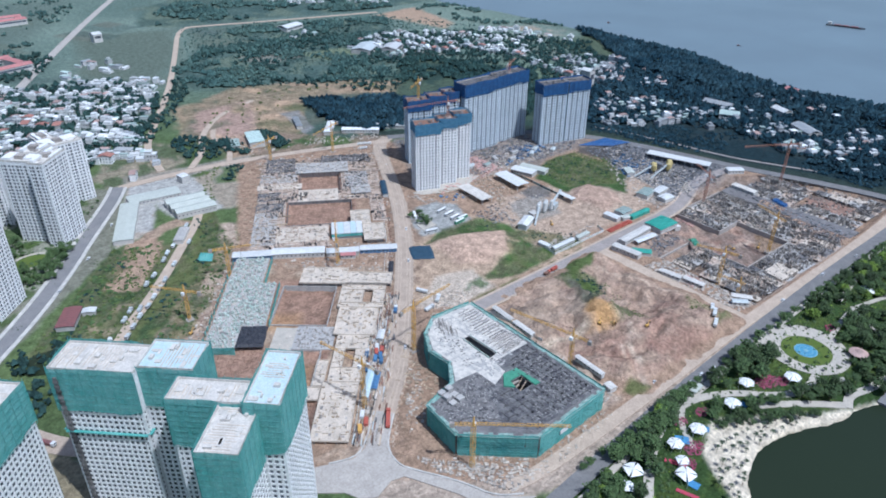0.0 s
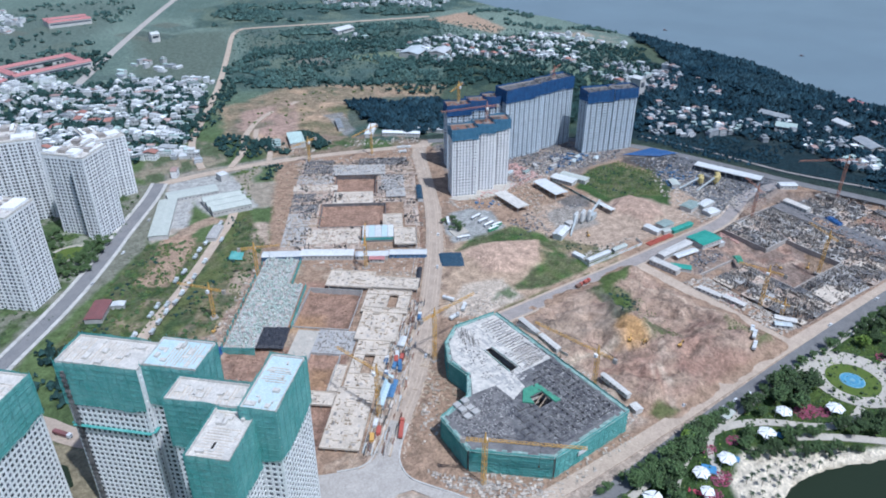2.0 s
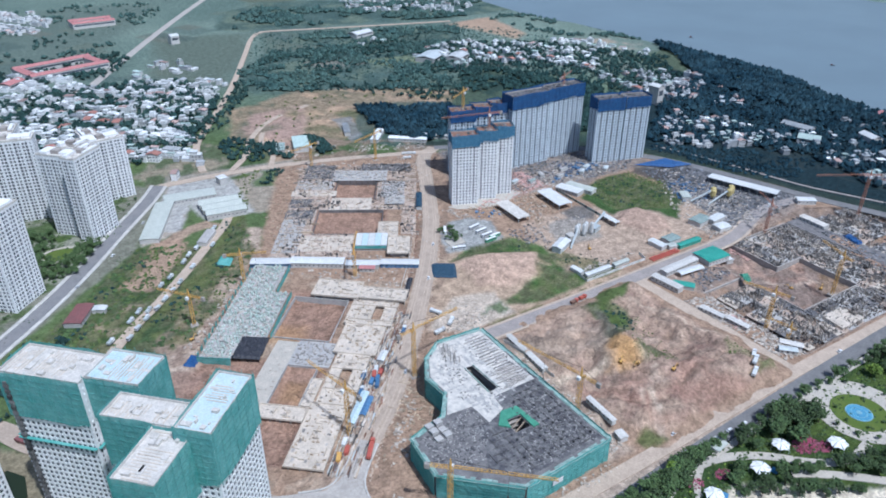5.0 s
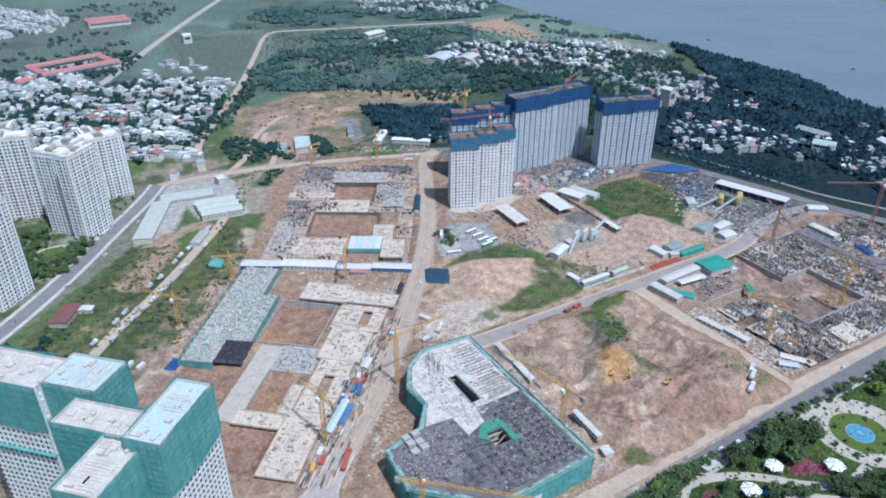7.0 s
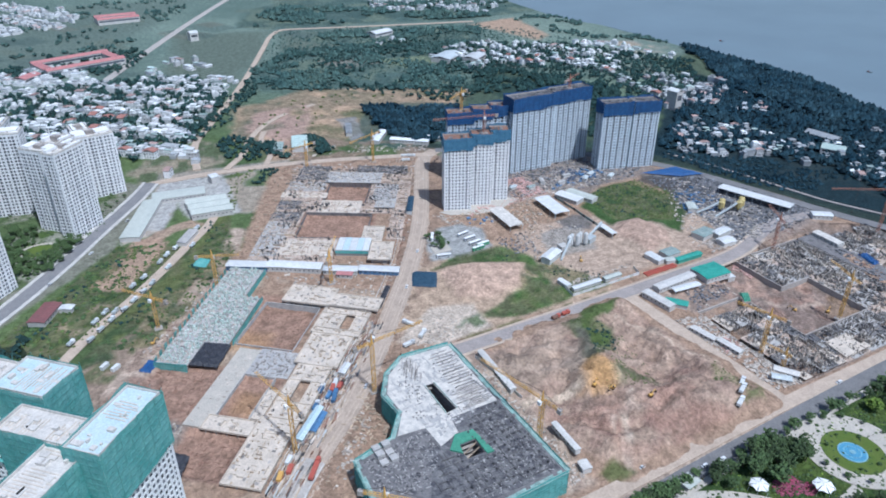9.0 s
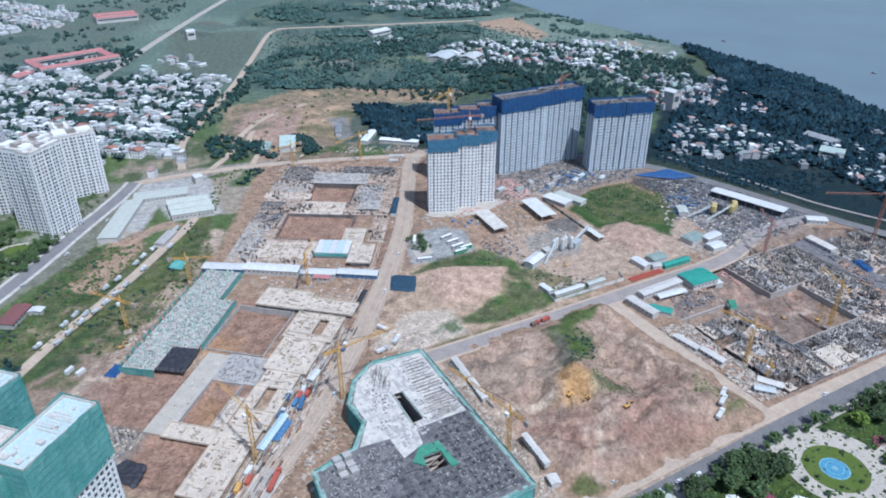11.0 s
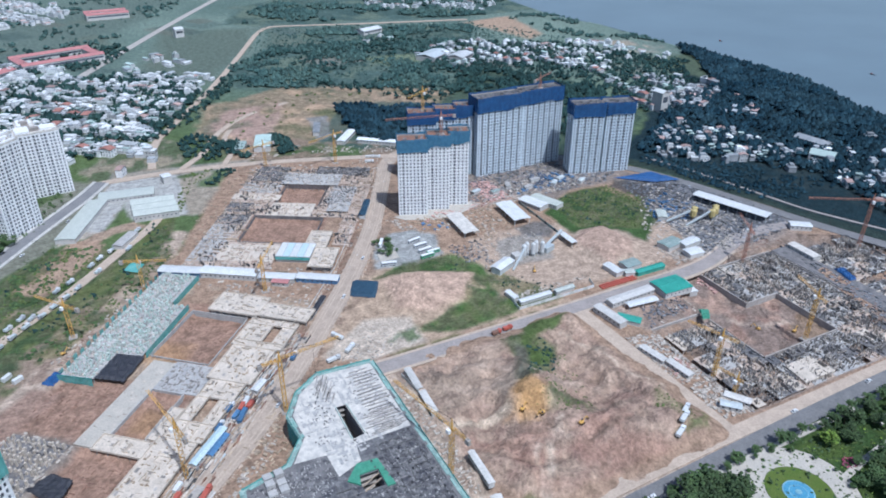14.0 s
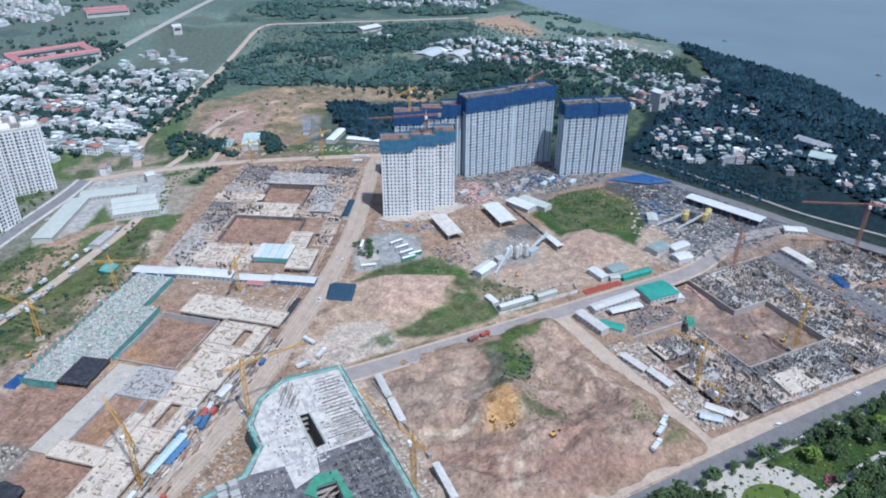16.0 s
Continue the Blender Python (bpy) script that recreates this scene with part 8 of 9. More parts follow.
for k, (x, y, w, l, a, m) in enumerate(((282, 133, 3, 12, 30, "redplay"), (268, 116, 2.4, 12, 20, "redplay"), (276, 118, 5, 7, 10, "bluepaint"), (300, 141, 6, 8, 40, "bluepaint"), (318, 138, 4, 6, 30, "bluepaint"), (356, 134, 4, 4, 0, "bluepaint"))):
    c, s = math.cos(radians(a)), math.sin(radians(a))
    sheet("pavement_play_floor", "bright play surface under the sails", "playground", [(x + (i * w * c - j * l * s) / 2, y + (i * w * s + j * l * c) / 2) for i, j in ((-1, -1), (1, -1), (1, 1), (-1, 1))], .52 + .01 * k, M[m], thick=.3)


def sail(x, y, r, rz, label, arms=6, z=4.6):
    """A white tensile umbrella of separate canvas fields on a mast."""
    s = thing("shade_sail", label, "shade sail", spot(x, y, height(x, y), rz), "park shade sails")
    part("mast", Mesh().cyl(0, 0, -.6, z + 1.6, .14), M["steel"], s)
    for k in range(arms):
        a0, a1 = (k + .06) * math.tau / arms, (k + .94) * math.tau / arms
        am = (a0 + a1) / 2
        vs = [(0, 0, z + 1.3), (r * math.cos(a0), r * math.sin(a0), z - .4), (r * .82 * math.cos(am), r * .82 * math.sin(am), z), (r * math.cos(a1), r * math.sin(a1), z - .4)]
        vs += [(a, b, c - .08) for a, b, c in vs]
        part("canvas", Mesh().add(vs, [(0, 1, 2), (0, 2, 3), (4, 6, 5), (4, 7, 6), (1, 5, 6, 2), (2, 6, 7, 3), (0, 4, 5, 1), (3, 7, 4, 0)]), M["canvas"], s)
        part("tip_post", Mesh().bar((r * math.cos(a0), r * math.sin(a0), -.6), (r * math.cos(a0), r * math.sin(a0), z - .4), .14), M["steel"], s)
    return s


STAR = "white six-pointed tensile shade sail in the park"
for x, y, r, a in ((291, 140, 5, 10), (311.5, 138.5, 5.4, 0), (347.5, 137.5, 5.6, 20), (400.5, 126.5, 5.6, 5), (372, 142.5, 5.2, 30)):
    sail(x, y, r, a, STAR)
FOUR = "white four-part tensile sail over the play ground"
for x, y, r, a in ((256, 143, 6, 20), (276, 123, 6, 40), (244, 138, 4.5, 0), (283, 130, 4.2, 10), (270, 150, 3.8, 60)):
    sail(x, y, r, a, FOUR, 4)
sail(548, 140, 7, 0, "pale blue and white tensile sail among trees", 4)
pav = thing("park_pavilion", "round pavilion with a faded red roof", "pavilion", spot(461, 111, .2))
part("roof", Mesh().cyl(0, 0, 3.4, 4.6, 6.2, 2.6, 16).cyl(0, 0, 4.6, 5.4, 2.6, .5, 16), M["rosetop"], pav)
for k in range(8):
    a = k * math.tau / 8
    part("column", Mesh().cyl(5.6 * math.cos(a), 5.6 * math.sin(a), -.6, 3.5, .22), M["offwhite"], pav)
hut = thing("park_kiosk", "small kiosk with a pale green flat roof", "kiosk", spot(343, 162, .2, 8))
part("wall", Mesh().box(-3.6, 3.6, -2.6, 2.6, -.6, 3), M["offwhite"], hut)
part("roof", Mesh().box(-5, 5, -4, 4, 3, 3.4), M["palegreen"], hut)
ribbon("pavement_deck", "dark curved deck above the lake", [(424, 80), (440, 80), (470, 70), (500, 50)], 6, M["asphalt"], .7, 2.5, "pavement")
tagged(part("flower_strip", Mesh().prism(band([(430, 76), (446, 76), (474, 65)], 1.2), -.4, 1.0), M["flower"]), "pink flower trough along the deck", "flower bed")

# garden court between the white towers
sheet("pavement_court_lawn", "curved lawn in the garden court", "lawn", disc(55, 598, 13, 30, .8), .35, M["lawn"], thick=.5)
sheet("pavement_court_path", "pale ring path in the garden court", "pavement", disc(55, 598, 17, 30, .8), .3, M["path"], thick=.5)
grow([(24, 590), (42, 552), (62, 554), (88, 594), (92, 612), (66, 642), (30, 642)], 5.6, 21, "small garden tree between the white towers", TREES[:5], .5, .95, "garden trees", skip=((55, 598, 13), (74, 625, 22)))
for k in range(18):
    x, y = 20 + k * 7.0, 506 + k * 9.6
    tree(x - 10 + (k % 2), y + 8, TREES[k % 5], "young street tree along the asphalt road", .45, "street trees", rz=k * 50)

# scrub on the plots
GARDEN = [(-40, 470), (0, 500), (60, 560), (110, 640), (120, 690), (60, 760), (-60, 700)]
def scrub(name, label, poly, n, seed, lo, hi, mat="scrub"):
    g, mb = random.Random(seed), Mesh()
    xs, ys = [p[0] for p in poly], [p[1] for p in poly]
    pts = np.array([[g.uniform(min(xs), max(xs)), g.uniform(min(ys), max(ys))] for _ in range(n)])
    ok = inside(pts[:, 0], pts[:, 1], poly, 3, 4, seed) > .5
    zs = ground_at(pts[:, 0], pts[:, 1])
    for (x, y), good, z in zip(pts, ok, zs):
        if good:
            s = g.uniform(lo, hi)
            mb.clump(x, y, z + s * .25, s, g)
    if mb.v:
        tagged(part(name, mb, M[mat]), label, "scrub", kind="stuff")


scrub("scrub_bushes", "low green scrub on the open strip", [(15, 455), (60, 510), (112, 575), (150, 560), (130, 500), (80, 440), (40, 430)], 1100, 1, .5, 1.6)
scrub("scrub_bushes", "green bushes in rows beside the netted slab", [(100, 425), (140, 478), (178, 535), (208, 592), (196, 520), (150, 455), (116, 418)], 1100, 2, .5, 1.3)
scrub("scrub_bushes", "rough grass tufts beside the grey road", [(328, 418), (352, 430), (396, 428), (440, 336), (350, 333), (372, 362), (396, 385), (364, 406)], 700, 3, .3, .8)
scrub("scrub_bushes", "rough green tufts on the fenced plot", [(520, 466), (552, 482), (592, 480), (610, 440), (566, 394), (514, 420)], 900, 4, .4, 1.4)
scrub("scrub_bushes", "green weeds between the mounds", [(368, 306), (392, 308), (402, 290), (384, 268), (350, 236), (376, 222), (392, 238), (400, 280)], 420, 5, .3, .9)
scrub("scrub_bushes", "weeds at the track corner", [(412, 214), (426, 224), (434, 202), (424, 190)], 160, 6, .3, .9)
scrub("scrub_bushes", "bushes behind the pale sheds", [(215, 600), (236, 650), (262, 690), (232, 690), (214, 620)], 240, 7, .6, 1.8)
scrub("scrub_bushes", "weeds along the foot of the white fence", [(398, 347), (460, 339), (460, 342), (398, 350)], 120, 8, .4, 1.2)
scrub("scrub_bushes", "taller dark bushes along the truck lane", [(20, 452), (66, 512), (118, 580), (150, 566), (120, 520), (84, 470), (50, 436)], 420, 11, 1.0, 2.4, "foliage")
scrub("scrub_bushes", "taller bushes between lane and slab", [(84, 428), (120, 470), (160, 520), (205, 596), (196, 520), (150, 455), (108, 416)], 420, 12, 1.0, 2.2, "foliage")
scrub("scrub_bushes", "hedges at the foot of the white towers", [(20, 590), (46, 560), (66, 572), (104, 616), (124, 660), (112, 670), (84, 600), (40, 580)], 420, 13, .6, 1.6, "foliage")
scrub("scrub_bushes", "hedge along the asphalt road", [(-30, 448), (16, 500), (60, 548), (106, 606), (110, 602), (64, 542), (20, 492), (-26, 440)], 380, 14, .4, 1.1, "foliage")
scrub("scrub_bushes", "hedge on the far side of the asphalt road", [(20, 478), (70, 530), (112, 586), (148, 640), (152, 636), (116, 580), (74, 524), (24, 472)], 380, 15, .4, 1.1, "foliage")
scrub("garden_shrubs", "leafy shrubs and small trees between the white towers", GARDEN, 1100, 16, .8, 2.4, "foliage")
scrub("park_shrubs", "clipped green shrubs across the park", [(230, 120), (300, 156), (440, 160), (600, 160), (640, 120), (450, 90), (400, 112), (340, 136), (300, 130)], 2600, 9, .35, .9)
scrub("park_shrubs", "dark round shrubs across the park", [(206, 130), (262, 155), (300, 160), (440, 162), (600, 162), (640, 110), (450, 84), (400, 108), (340, 138), (300, 134), (240, 100)], 2600, 19, .5, 1.5, "foliage")
scrub("park_shrubs", "yellow-green park shrubs", [(230, 120), (300, 156), (440, 160), (600, 160), (560, 130), (400, 112), (340, 136), (300, 130)], 420, 10, .4, 1.0, "lightleaf")
grow([(344, 466), (352, 476), (362, 470), (350, 440), (342, 440)], 5, 31, "small tree at the bus yard", TREES[:5], .45, .7, "yard trees", limit=14)
grow([(345, 455), (362, 462), (360, 448), (348, 444)], 6, 32, "small tree round the yard island", TREES[:5], .3, .5, "yard trees", limit=8)
tagged(part("far_park_trees", REST, M["foliage"]), "further leafy trees of the park", "trees", kind="stuff")


# ---- houses ----
def house_meshes(seed):
    g = random.Random(seed)
    w, d, h = g.uniform(5, 9), g.uniform(8, 15), g.choice((3.4, 4, 6.2, 6.8))
    wall = Mesh().box(-w / 2, w / 2, -d / 2, d / 2, -1, h)
    if g.random() < .5:
        wall.box(-w / 2 + .5, w / 2 - .5, -d / 2 + d * .35, d / 2 - .5, h, h + 2.8)
    roof = Mesh()
    if seed % 3 == 0:
        roof.gable(-w / 2, w / 2, -d / 2, d / 2, h + .02, w * .2, .5)
    else:
        roof.box(-w / 2 - .3, w / 2 + .3, -d / 2 - .3, d / 2 + .3, h, h + .3).box(-w / 2 + .2, w / 2 - .2, -d / 2 + d * .33, d / 2 - .2, h + 2.8, h + 3.1)
    win = Mesh()
    for z in np.arange(1.0, h - 1.5, 3.2):
        for y in np.arange(-d / 2 + 1.6, d / 2 - 1, 3.4):
            win.box(-w / 2 - .06, -w / 2 + .05, y - .6, y + .6, z, z + 1.4).box(w / 2 - .05, w / 2 + .06, y - .6, y + .6, z, z + 1.4)
        win.box(-w / 4 - .6, -w / 4 + .6, -d / 2 - .06, -d / 2 + .05, z, z + 1.5).box(w / 4 - .6, w / 4 + .6, -d / 2 - .06, -d / 2 + .05, z, z + 1.5)
    solid = len(wall.f)
    me = wall.add(win.v, win.f).data("wall", M["greywall" if seed % 4 == 1 else "housewall"])
    me.materials.append(M["glass"])
    for f in me.polygons[solid:]:
        f.material_index = 1
    return me, roof.data("roof", M[{6: "redsheet", 3: "rosetop", 8: "greentop", 10: "greytop", 13: "greentop", 1: "greytop"}.get(seed, "houseroof")])


HOUSES = [house_meshes(k) for k in range(16)]
DULL = [1, 10, 5, 9, 13, 3]


def town(poly, gap, deg, seed, label, things=0, keep=.9, scale=1.0, dull=False):
    """Houses along lanes; the first ones are things, the rest one joined mass."""
    g, c, s = random.Random(seed), math.cos(radians(deg)), math.sin(radians(deg))
    cx, cy = sum(p[0] for p in poly) / len(poly), sum(p[1] for p in poly) / len(poly)
    R = max(math.hypot(p[0] - cx, p[1] - cy) for p in poly)
    spots = []
    for i in range(int(2 * R / gap) + 1):
        for j in range(int(2 * R / gap * 1.5) + 1):
            u, v = -R + i * gap + g.uniform(-.25, .25) * gap, -R + j * gap / 1.5 + g.uniform(-.15, .15) * gap
            if i % 4 == 3 or g.random() > keep:
                continue
            spots.append((cx + u * c - v * s, cy + u * s + v * c))
    p = np.array(spots)
    ok = (inside(p[:, 0], p[:, 1], poly, 4, 14, seed) > .5) & (inside(p[:, 0], p[:, 1], RIVER_BANK, 4) < .3)
    zs = ground_at(p[:, 0], p[:, 1])
    walls, roofs = Mesh(), {m: Mesh() for m in (("greytop", "greytop", "houseroof", "rosetop") if dull else ("houseroof", "houseroof", "greytop", "greentop", "rosetop"))}
    for (x, y), good, z in zip(spots, ok, zs):
        if not good:
            continue
        rz = deg + g.choice((0, 90)) + g.uniform(-8, 8)
        if things > 0 and g.random() < .8:
            k = g.choice(DULL) if dull and g.random() < .7 else g.randrange(16)
            h = thing("house", label, "house", spot(x, y, z, rz), "town houses")
            h.scale = (scale * g.uniform(.85, 1.2), scale * g.uniform(.85, 1.2), g.uniform(.8, 1.25))
            for name, me in zip(("wall", "roof"), HOUSES[k]):
                part(name, me, None, h)
            things -= 1
        else:
            w, d, hh = g.uniform(5, 10) * scale, g.uniform(7, 15) * scale, g.choice((3.2, 3.6, 5, 7))
            walls.turned(x, y, z - 1, w, d, hh + 1, rz)
            top = roofs[g.choice(("greytop", "greytop", "greytop", "houseroof", "houseroof", "rosetop") if dull else ("houseroof",) * 5 + ("greytop", "greytop", "greentop", "rosetop"))]
            if g.random() < .45:
                top.turned(x + w * .24 * math.cos(radians(rz)), y + w * .24 * math.sin(radians(rz)), z + hh, w * .52, d + .6, .4, rz, -14).turned(x - w * .24 * math.cos(radians(rz)), y - w * .24 * math.sin(radians(rz)), z + hh, w * .52, d + .6, .4, rz, 14)
            else:
                top.turned(x, y, z + hh, w + .6, d + .6, .5, rz)
            if g.random() < .4:
                walls.turned(x, y, z + hh + .4, w * .6, d * .5, 2.5, rz)
    if walls.v:
        tagged(part("house_rows", walls, M["greywall" if dull else "housewall"]), "pale walls of crowded low town houses", "houses", kind="stuff")
        for m, mb in roofs.items():
            if mb.v:
                tagged(part("roof_rows", mb, M[m]), {"houseroof": "pale grey and white roofs of crowded town houses", "greytop": "grey roofs of crowded town houses", "greentop": "pale green sheet roofs among town houses", "rosetop": "faded red roofs among town houses"}[m], "roofs", kind="stuff")


town([(120, 760), (214, 778), (224, 840), (310, 1000), (255, 1085), (165, 1100), (60, 990), (40, 860)], 13.5, 52, 1, "small white town house among trees", 150, .86, 1.0)
town([(40, 860), (60, 990), (165, 1100), (100, 1230), (-120, 1200), (-160, 900)], 14, 50, 2, "white town house in a crowded quarter", 30, .84, 1.0)
town([(660, 935), (735, 950), (840, 800), (900, 860), (860, 1015), (790, 1080), (690, 1080)], 15, 20, 3, "white village house near the river", 60, .66, .85)
town([(770, 640), (830, 780), (930, 760), (960, 690), (860, 620)], 16, 10, 4, "pale house in the riverside village", 30, .7, .85, True)
town([(690, 520), (712, 560), (790, 600), (830, 500), (815, 420), (780, 430)], 15, 65, 5, "pale terraced house beside the lane", 45, .78, .8, True)
town([(810, 420), (840, 480), (880, 440), (850, 330), (830, 290), (790, 270), (780, 300)], 15, 60, 6, "low pale house among dark trees", 35, .72, .85, True)
town([(760, 220), (800, 330), (880, 300), (960, 240), (920, 150), (800, 160)], 17, 60, 7, "low grey-roofed house among dark trees", 25, .5, .9, True)
town([(170, 700), (180, 760), (225, 800), (214, 740), (205, 712)], 15, 60, 8, "house with a red roof beside the lane", 14, .8)
town([(-100, 1500), (120, 1560), (170, 1700), (60, 1900), (-300, 1900)], 18, 30, 9, "far white town houses", 0, .9)
town([(730, 1480), (930, 1330), (1040, 1420), (1000, 1620), (800, 1700)], 18, 30, 10, "far white houses near the river bend", 0, .6)
town([(210, 1120), (300, 1130), (310, 1210), (230, 1200)], 18, 30, 11, "low far houses on the plain", 0, .6)
town([(560, 980), (600, 1200), (700, 1160), (680, 1060)], 24, 30, 12, "scattered farm houses", 0, .25)
town([(860, 1020), (960, 1000), (1040, 880), (1000, 820), (900, 880)], 17, 20, 13, "pale riverside houses", 0, .5)
town([(880, 300), (930, 460), (1000, 420), (1010, 330), (950, 240)], 22, 60, 14, "scattered houses under trees", 0, .3, .9, True)


town([(250, 1090), (300, 1085), (330, 1040), (300, 1000)], 15, 50, 15, "low far houses along the dirt road", 0, .7)
town([(820, 640), (860, 720), (960, 690), (900, 560), (840, 560)], 19, 30, 16, "grey roofs scattered under trees", 0, .45, .85, True)


def large_hall(x, y, lx, ly, h, rz, label, roof, court=False):
    b = thing("large_hall", label, "hall", spot(x, y, height(x, y), rz))
    a, c = lx / 2, ly / 2
    wings = [(-a, a, -c, c)] if not court else [(-a, a, -c, -c + 13), (-a, a, c - 13, c), (-a, -a + 13, -c + 13, c - 13), (a - 13, a, -c + 13, c - 13)]
    for x0, x1, y0, y1 in wings:
        part("wall", Mesh().box(x0, x1, y0, y1, -1, h), M["offwhite"], b)
        if x1 - x0 > y1 - y0:
            part("roof", Mesh().gable(x0, x1, y0, y1, h, 3), M[roof], b)
        else:
            g = Mesh().gable(y0, y1, -x1, -x0, h, 3)
            g.v = [(-v[1], v[0], v[2]) for v in g.v]
            part("roof", g, M[roof], b)
        part("window_band", Mesh().box(x0 + 2, x1 - 2, y0 - .06, y0 + .05, h * .5, h * .8), M["glass"], b)
    return b


large_hall(128, 1236, 118, 74, 10, 18, "school with a faded red roof round a court", "pinkroof", True)
large_hall(222, 1590, 78, 46, 10, 5, "far hall with a faded red roof", "pinkroof", True)
large_hall(56, 1180, 34, 20, 7, 50, "long hall with a red roof", "pinkroof")
large_hall(324, 1345, 15, 14, 14, 10, "lone white block on the plain", "whitesheet")
large_hall(664, 1010, 52, 34, 7, 35, "pale grey warehouse roofs in the trees", "steel")
large_hall(700, 985, 40, 26, 7, 35, "grey warehouse beside another", "houseroof")
large_hall(640, 1230, 44, 24, 7, 20, "white roofed hall behind the woods", "whitesheet")
large_hall(800, 640, 12, 16, 24, 5, "tall pale block in the riverside village", "whitesheet")
large_hall(868, 469, 38, 16, 6, -82, "long grey hall among trees", "greytop")
large_hall(842, 437, 24, 20, 6, -62, "pale green hall among trees", "greentop")
large_hall(1005, 436, 20, 14, 6, 80, "low hall with a faded red roof near the bank", "pinkroof")
large_hall(860, 345, 36, 18, 7, 60, "long grey hall under trees", "greytop")
large_hall(905, 400, 24, 14, 7, 70, "white hall among trees", "whitesheet")

# ---- woods ----
def woods(label, poly, n, seed, lo=2.2, hi=4.6, tall=4.0, patch=0.0, mat="townwoods"):
    """Tree crowns seen from afar: three or four tufts each, of uneven height."""
    g, mb = random.Random(seed), Mesh()
    xs, ys = [p[0] for p in poly], [p[1] for p in poly]
    pts = np.array([[g.uniform(min(xs), max(xs)), g.uniform(min(ys), max(ys))] for _ in range(n)])
    ok = (inside(pts[:, 0], pts[:, 1], poly, 6, 18, seed) > .5) & (inside(pts[:, 0], pts[:, 1], RIVER_BANK, 4) < .45)
    if patch:
        ok &= fbm(pts[:, 0], pts[:, 1], patch, seed + 9) > .5
    zs = ground_at(pts[:, 0], pts[:, 1])
    for (x, y), good, z in zip(pts, ok, zs):
        if good:
            s = g.uniform(lo, hi)
            mb.clump(x, y, z + tall * g.uniform(.5, 1), s, g, 1.0)
            for _ in range(3):
                mb.clump(x + g.uniform(-1, 1) * s, y + g.uniform(-1, 1) * s, z + tall * g.uniform(.25, 1.1), s * g.uniform(.45, .75), g, .9)
    if mb.v:
        tagged(part("woods", mb, M[mat]), label, "woods", kind="stuff")


DARKW = "dense dark green woods"
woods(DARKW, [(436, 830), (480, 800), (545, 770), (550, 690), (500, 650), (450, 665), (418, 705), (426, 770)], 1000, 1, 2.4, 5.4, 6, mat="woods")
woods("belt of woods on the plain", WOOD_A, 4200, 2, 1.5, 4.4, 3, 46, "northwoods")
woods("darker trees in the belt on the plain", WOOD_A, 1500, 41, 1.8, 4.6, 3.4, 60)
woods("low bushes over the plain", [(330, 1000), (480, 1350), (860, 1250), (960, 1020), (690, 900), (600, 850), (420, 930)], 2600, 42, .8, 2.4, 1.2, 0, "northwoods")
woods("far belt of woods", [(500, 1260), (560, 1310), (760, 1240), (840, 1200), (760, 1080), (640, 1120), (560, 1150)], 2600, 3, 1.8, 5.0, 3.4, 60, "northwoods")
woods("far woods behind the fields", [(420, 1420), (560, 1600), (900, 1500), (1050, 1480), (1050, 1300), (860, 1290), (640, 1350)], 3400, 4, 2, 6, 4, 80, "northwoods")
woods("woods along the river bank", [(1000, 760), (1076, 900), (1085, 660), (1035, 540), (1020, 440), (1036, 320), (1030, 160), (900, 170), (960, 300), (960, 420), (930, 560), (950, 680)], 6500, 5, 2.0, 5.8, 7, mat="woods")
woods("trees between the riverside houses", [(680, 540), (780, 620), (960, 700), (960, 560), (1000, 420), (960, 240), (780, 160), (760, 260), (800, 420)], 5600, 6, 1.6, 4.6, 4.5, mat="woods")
woods("dark trees behind the blue-netted towers", [(556, 790), (600, 850), (700, 940), (790, 800), (770, 640), (690, 560), (610, 590), (556, 650)], 2300, 44, 1.6, 4.8, 4.5, 46)
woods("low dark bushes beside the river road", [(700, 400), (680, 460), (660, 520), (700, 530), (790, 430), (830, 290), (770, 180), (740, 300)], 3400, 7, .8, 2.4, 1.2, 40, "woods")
woods("trees among the village houses", [(620, 930), (700, 1120), (900, 1020), (1010, 820), (940, 720), (780, 640), (740, 760), (800, 800)], 3200, 8, 1.6, 4.2, 4)
woods("bank trees before the bend", [(1040, 1230), (1074, 1110), (1078, 920), (1040, 980), (960, 1040), (920, 1200), (980, 1260)], 1500, 9, 1.6, 4.4, 3, 60, "northwoods")
woods("trees among the white town houses", [(0, 740), (225, 790), (310, 1000), (255, 1090), (120, 1130), (-160, 1000)], 3000, 10, 1.6, 4.8, 5)
woods("hedges and trees round the school", [(30, 1170), (180, 1160), (250, 1300), (60, 1330), (-80, 1240)], 900, 11, 2, 4.4, 4, 50)
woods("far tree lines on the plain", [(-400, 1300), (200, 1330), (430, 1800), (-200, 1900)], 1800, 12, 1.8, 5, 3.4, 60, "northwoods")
woods("bushes on the bare ground", [(240, 790), (262, 800), (300, 740), (262, 704), (226, 730)], 260, 13, 1.4, 3.2, 3)
woods("scattered bushes on the bare ground", [(280, 800), (380, 930), (600, 830), (560, 780), (420, 800), (300, 720)], 240, 20, .6, 2.0, 1.0, 30, "scrub")
woods("bushes and trees round the yards", [(280, 750), (300, 764), (310, 740), (308, 700), (284, 700)], 110, 14, 1.6, 3.8, 3.4)
woods("trees behind the grey-green hall", [(332, 760), (352, 740), (346, 700), (332, 704)], 90, 43, 1.6, 3.8, 3.4)
woods("trees beside the dirt road", [(238, 850), (318, 990), (340, 985), (262, 830)], 260, 15, 1.6, 3.6, 4)
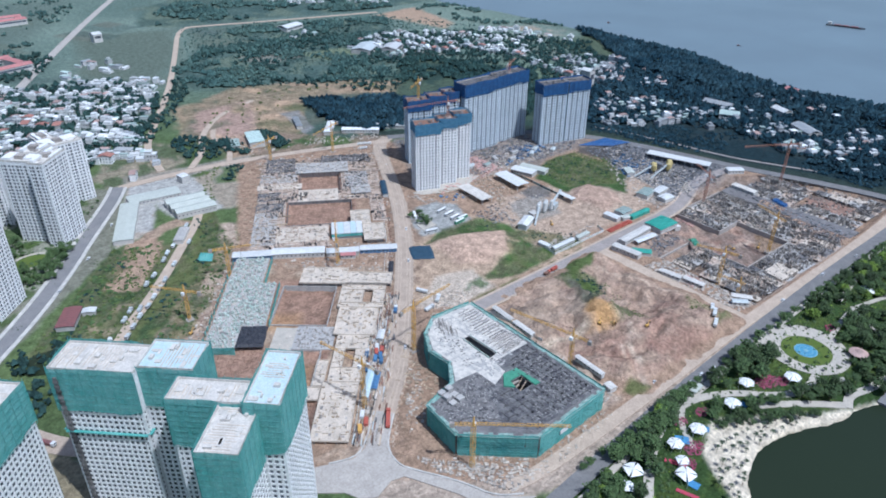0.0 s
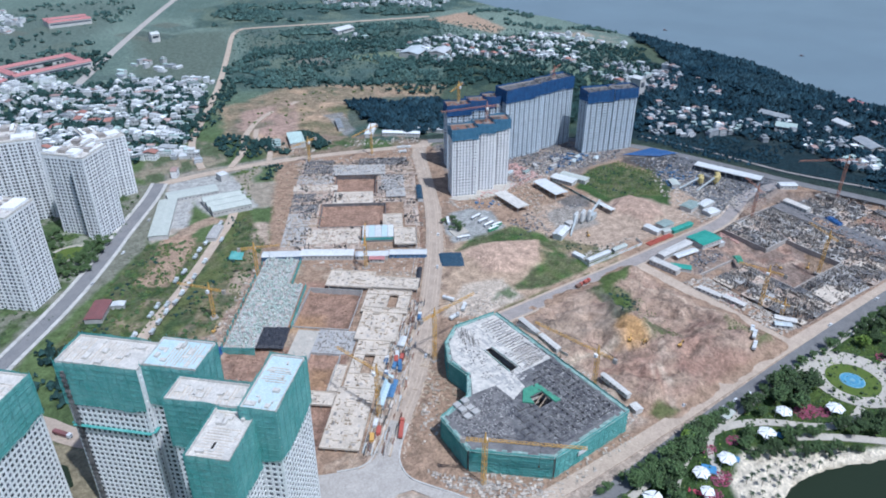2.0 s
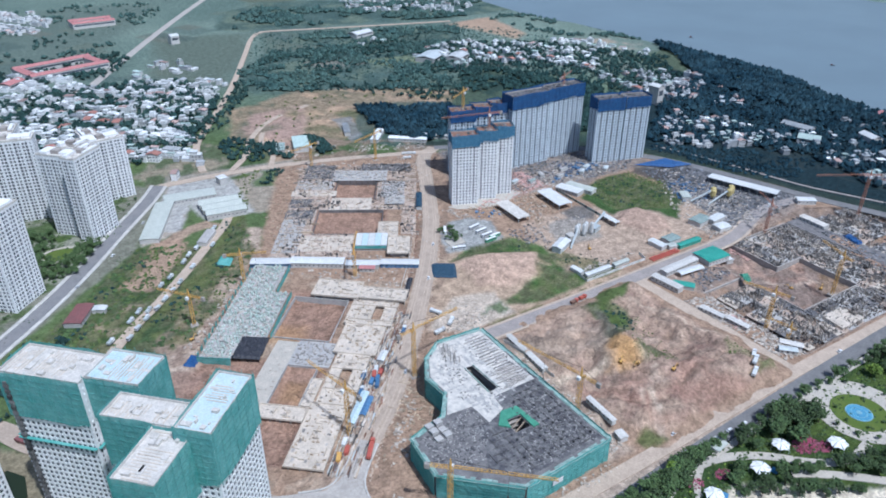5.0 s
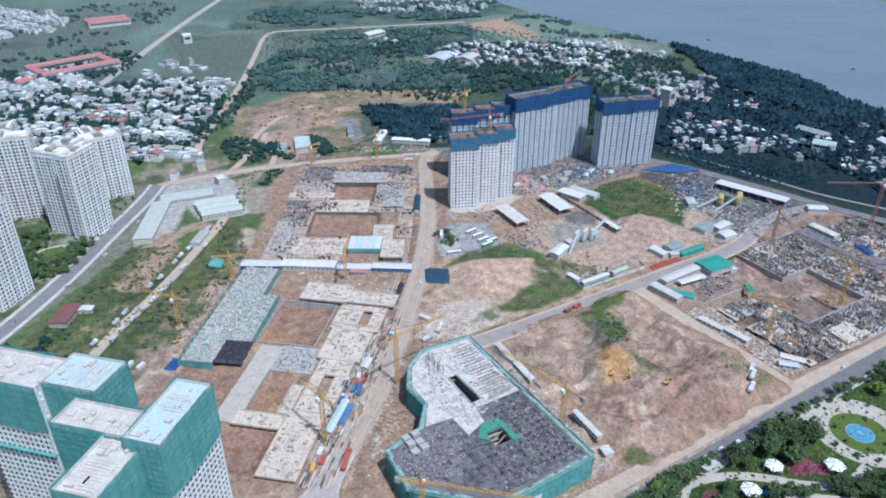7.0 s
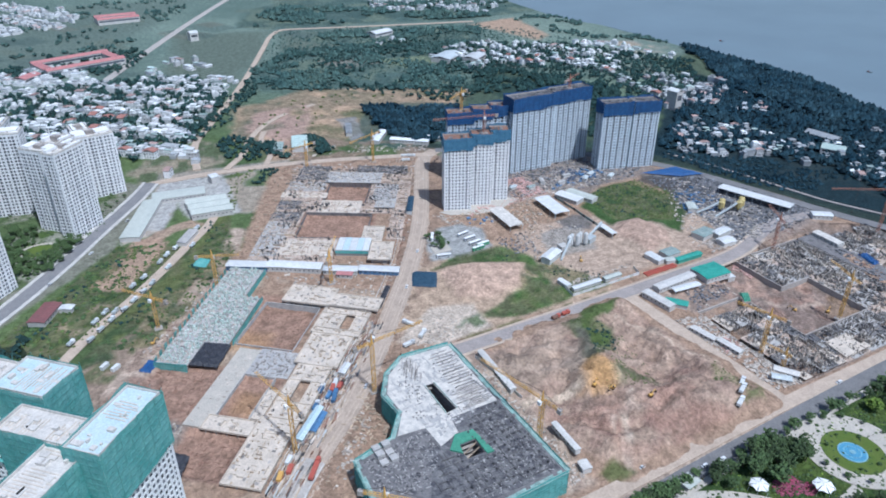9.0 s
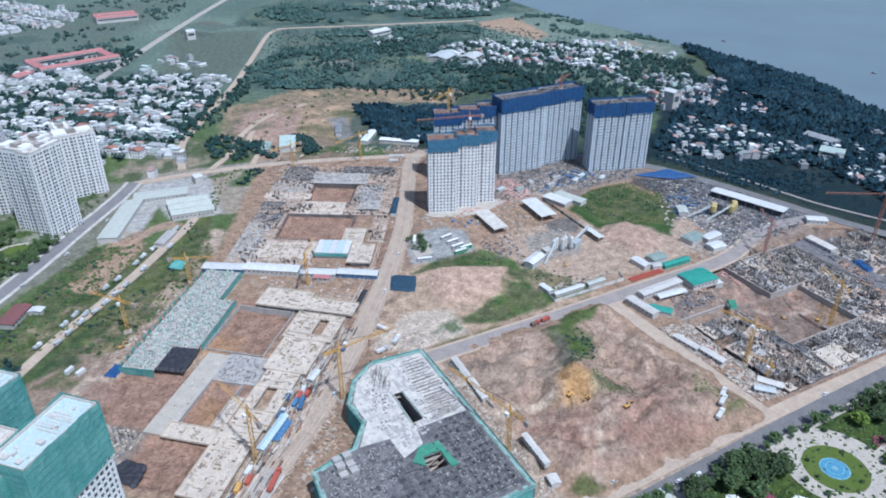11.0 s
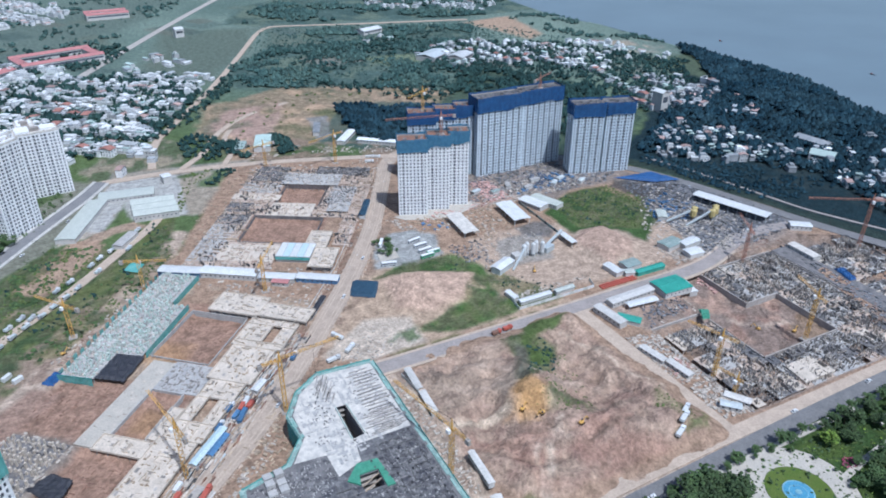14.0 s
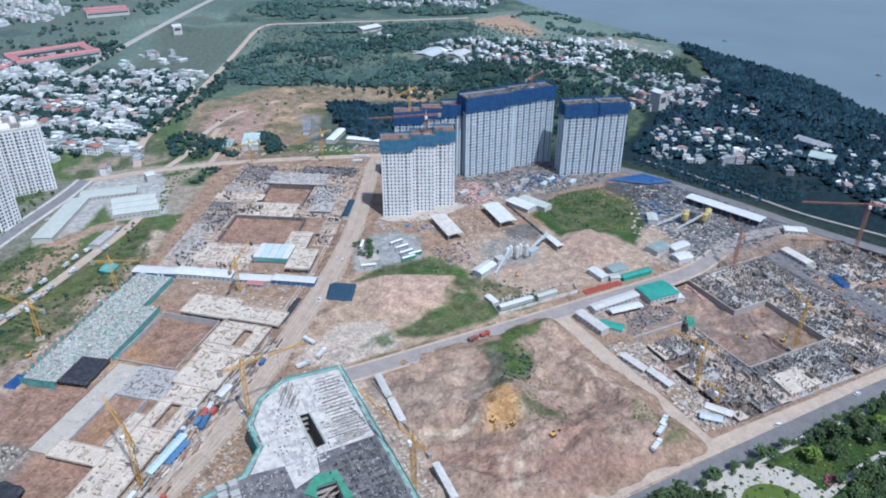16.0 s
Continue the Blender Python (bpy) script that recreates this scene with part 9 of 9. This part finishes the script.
woods("tree belt along the lane", [(640, 830), (560, 790), (470, 900), (400, 945), (430, 960), (560, 880), (640, 860)], 420, 16, 1.8, 3.8, 4)
woods("scrub trees beside the dark pond", [(-30, 400), (20, 470), (44, 466), (60, 420), (20, 380)], 160, 17, 1.4, 3.4, 3.4)
woods("bushes at the edge of the dirt yard", [(236, 650), (262, 690), (288, 672), (262, 640)], 120, 18, 1, 2.4, 2)
woods("dark bushes in the weeds beside the parked lorries", [(62, 424), (100, 426), (140, 478), (180, 535), (206, 596), (180, 590), (150, 540), (100, 470)], 700, 31, .5, 1.6, .8, 22)
woods("bushes along the residential road verge", [(15, 460), (60, 512), (100, 556), (116, 548), (70, 490), (40, 440)], 420, 32, .5, 1.5, .8, 18)
woods("bushes in the wet hollow between the mounds", [(366, 304), (392, 306), (400, 290), (384, 268), (354, 258), (370, 280)], 260, 33, .4, 1.2, .5, 12)
woods("bushes on the grassy plot", [(330, 420), (352, 430), (396, 428), (440, 338), (420, 336), (394, 394), (364, 408)], 360, 34, .4, 1.1, .5, 16)
woods("bushes over the dark green plot", [(520, 464), (552, 480), (592, 478), (598, 440), (566, 398), (520, 420)], 220, 35, .4, 1.1, .4, 14)
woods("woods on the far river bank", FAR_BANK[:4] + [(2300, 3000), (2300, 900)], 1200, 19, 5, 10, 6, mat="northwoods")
sheet("water_pond_small", "dark pond beside the netted towers", "pond", [(-8, 345), (2, 352), (10, 342), (10, 326), (0, 322), (-10, 332)], .45, M["lake"], thick=.6)
sheet("water_pond", "small dark pond below the road", "pond", [(14, 452), (26, 462), (40, 460), (44, 446), (32, 434), (18, 440)], .5, M["lake"], thick=.6)


# ---- boats ----
def barge(x, y, rz, length, label):
    b = thing("barge", label, "barge", spot(x, y, -2.7, rz))
    wide = 5 if length > 30 else 1.5
    part("hull", Mesh().prism([(-length / 2, -wide), (length * .4, -wide), (length / 2, 0), (length * .4, wide), (-length / 2, wide)], -.5, wide * .4), M["tarp"], b)
    if length < 30:
        part("cabin", Mesh().box(-3, -.5, -1, 1, .5, 2.2), M["maroon"], b)
        return
    part("wheelhouse", Mesh().box(-length / 2 + 2, -length / 2 + 9, -3.5, 3.5, 2, 7), M["offwhite"], b)
    for k in range(3):
        part("hold_cover", Mesh().box(-length * .3 + k * length * .22, -length * .3 + k * length * .22 + length * .18, -4, 4, 2, 3.4), M["maroon"], b)


barge(1528, 593, -75, 70, "long dark cargo barge on the river")
for x, y in ((1180, 905), (1215, 640)):
    barge(x, y, -70, 9, "small dark boat on the river")
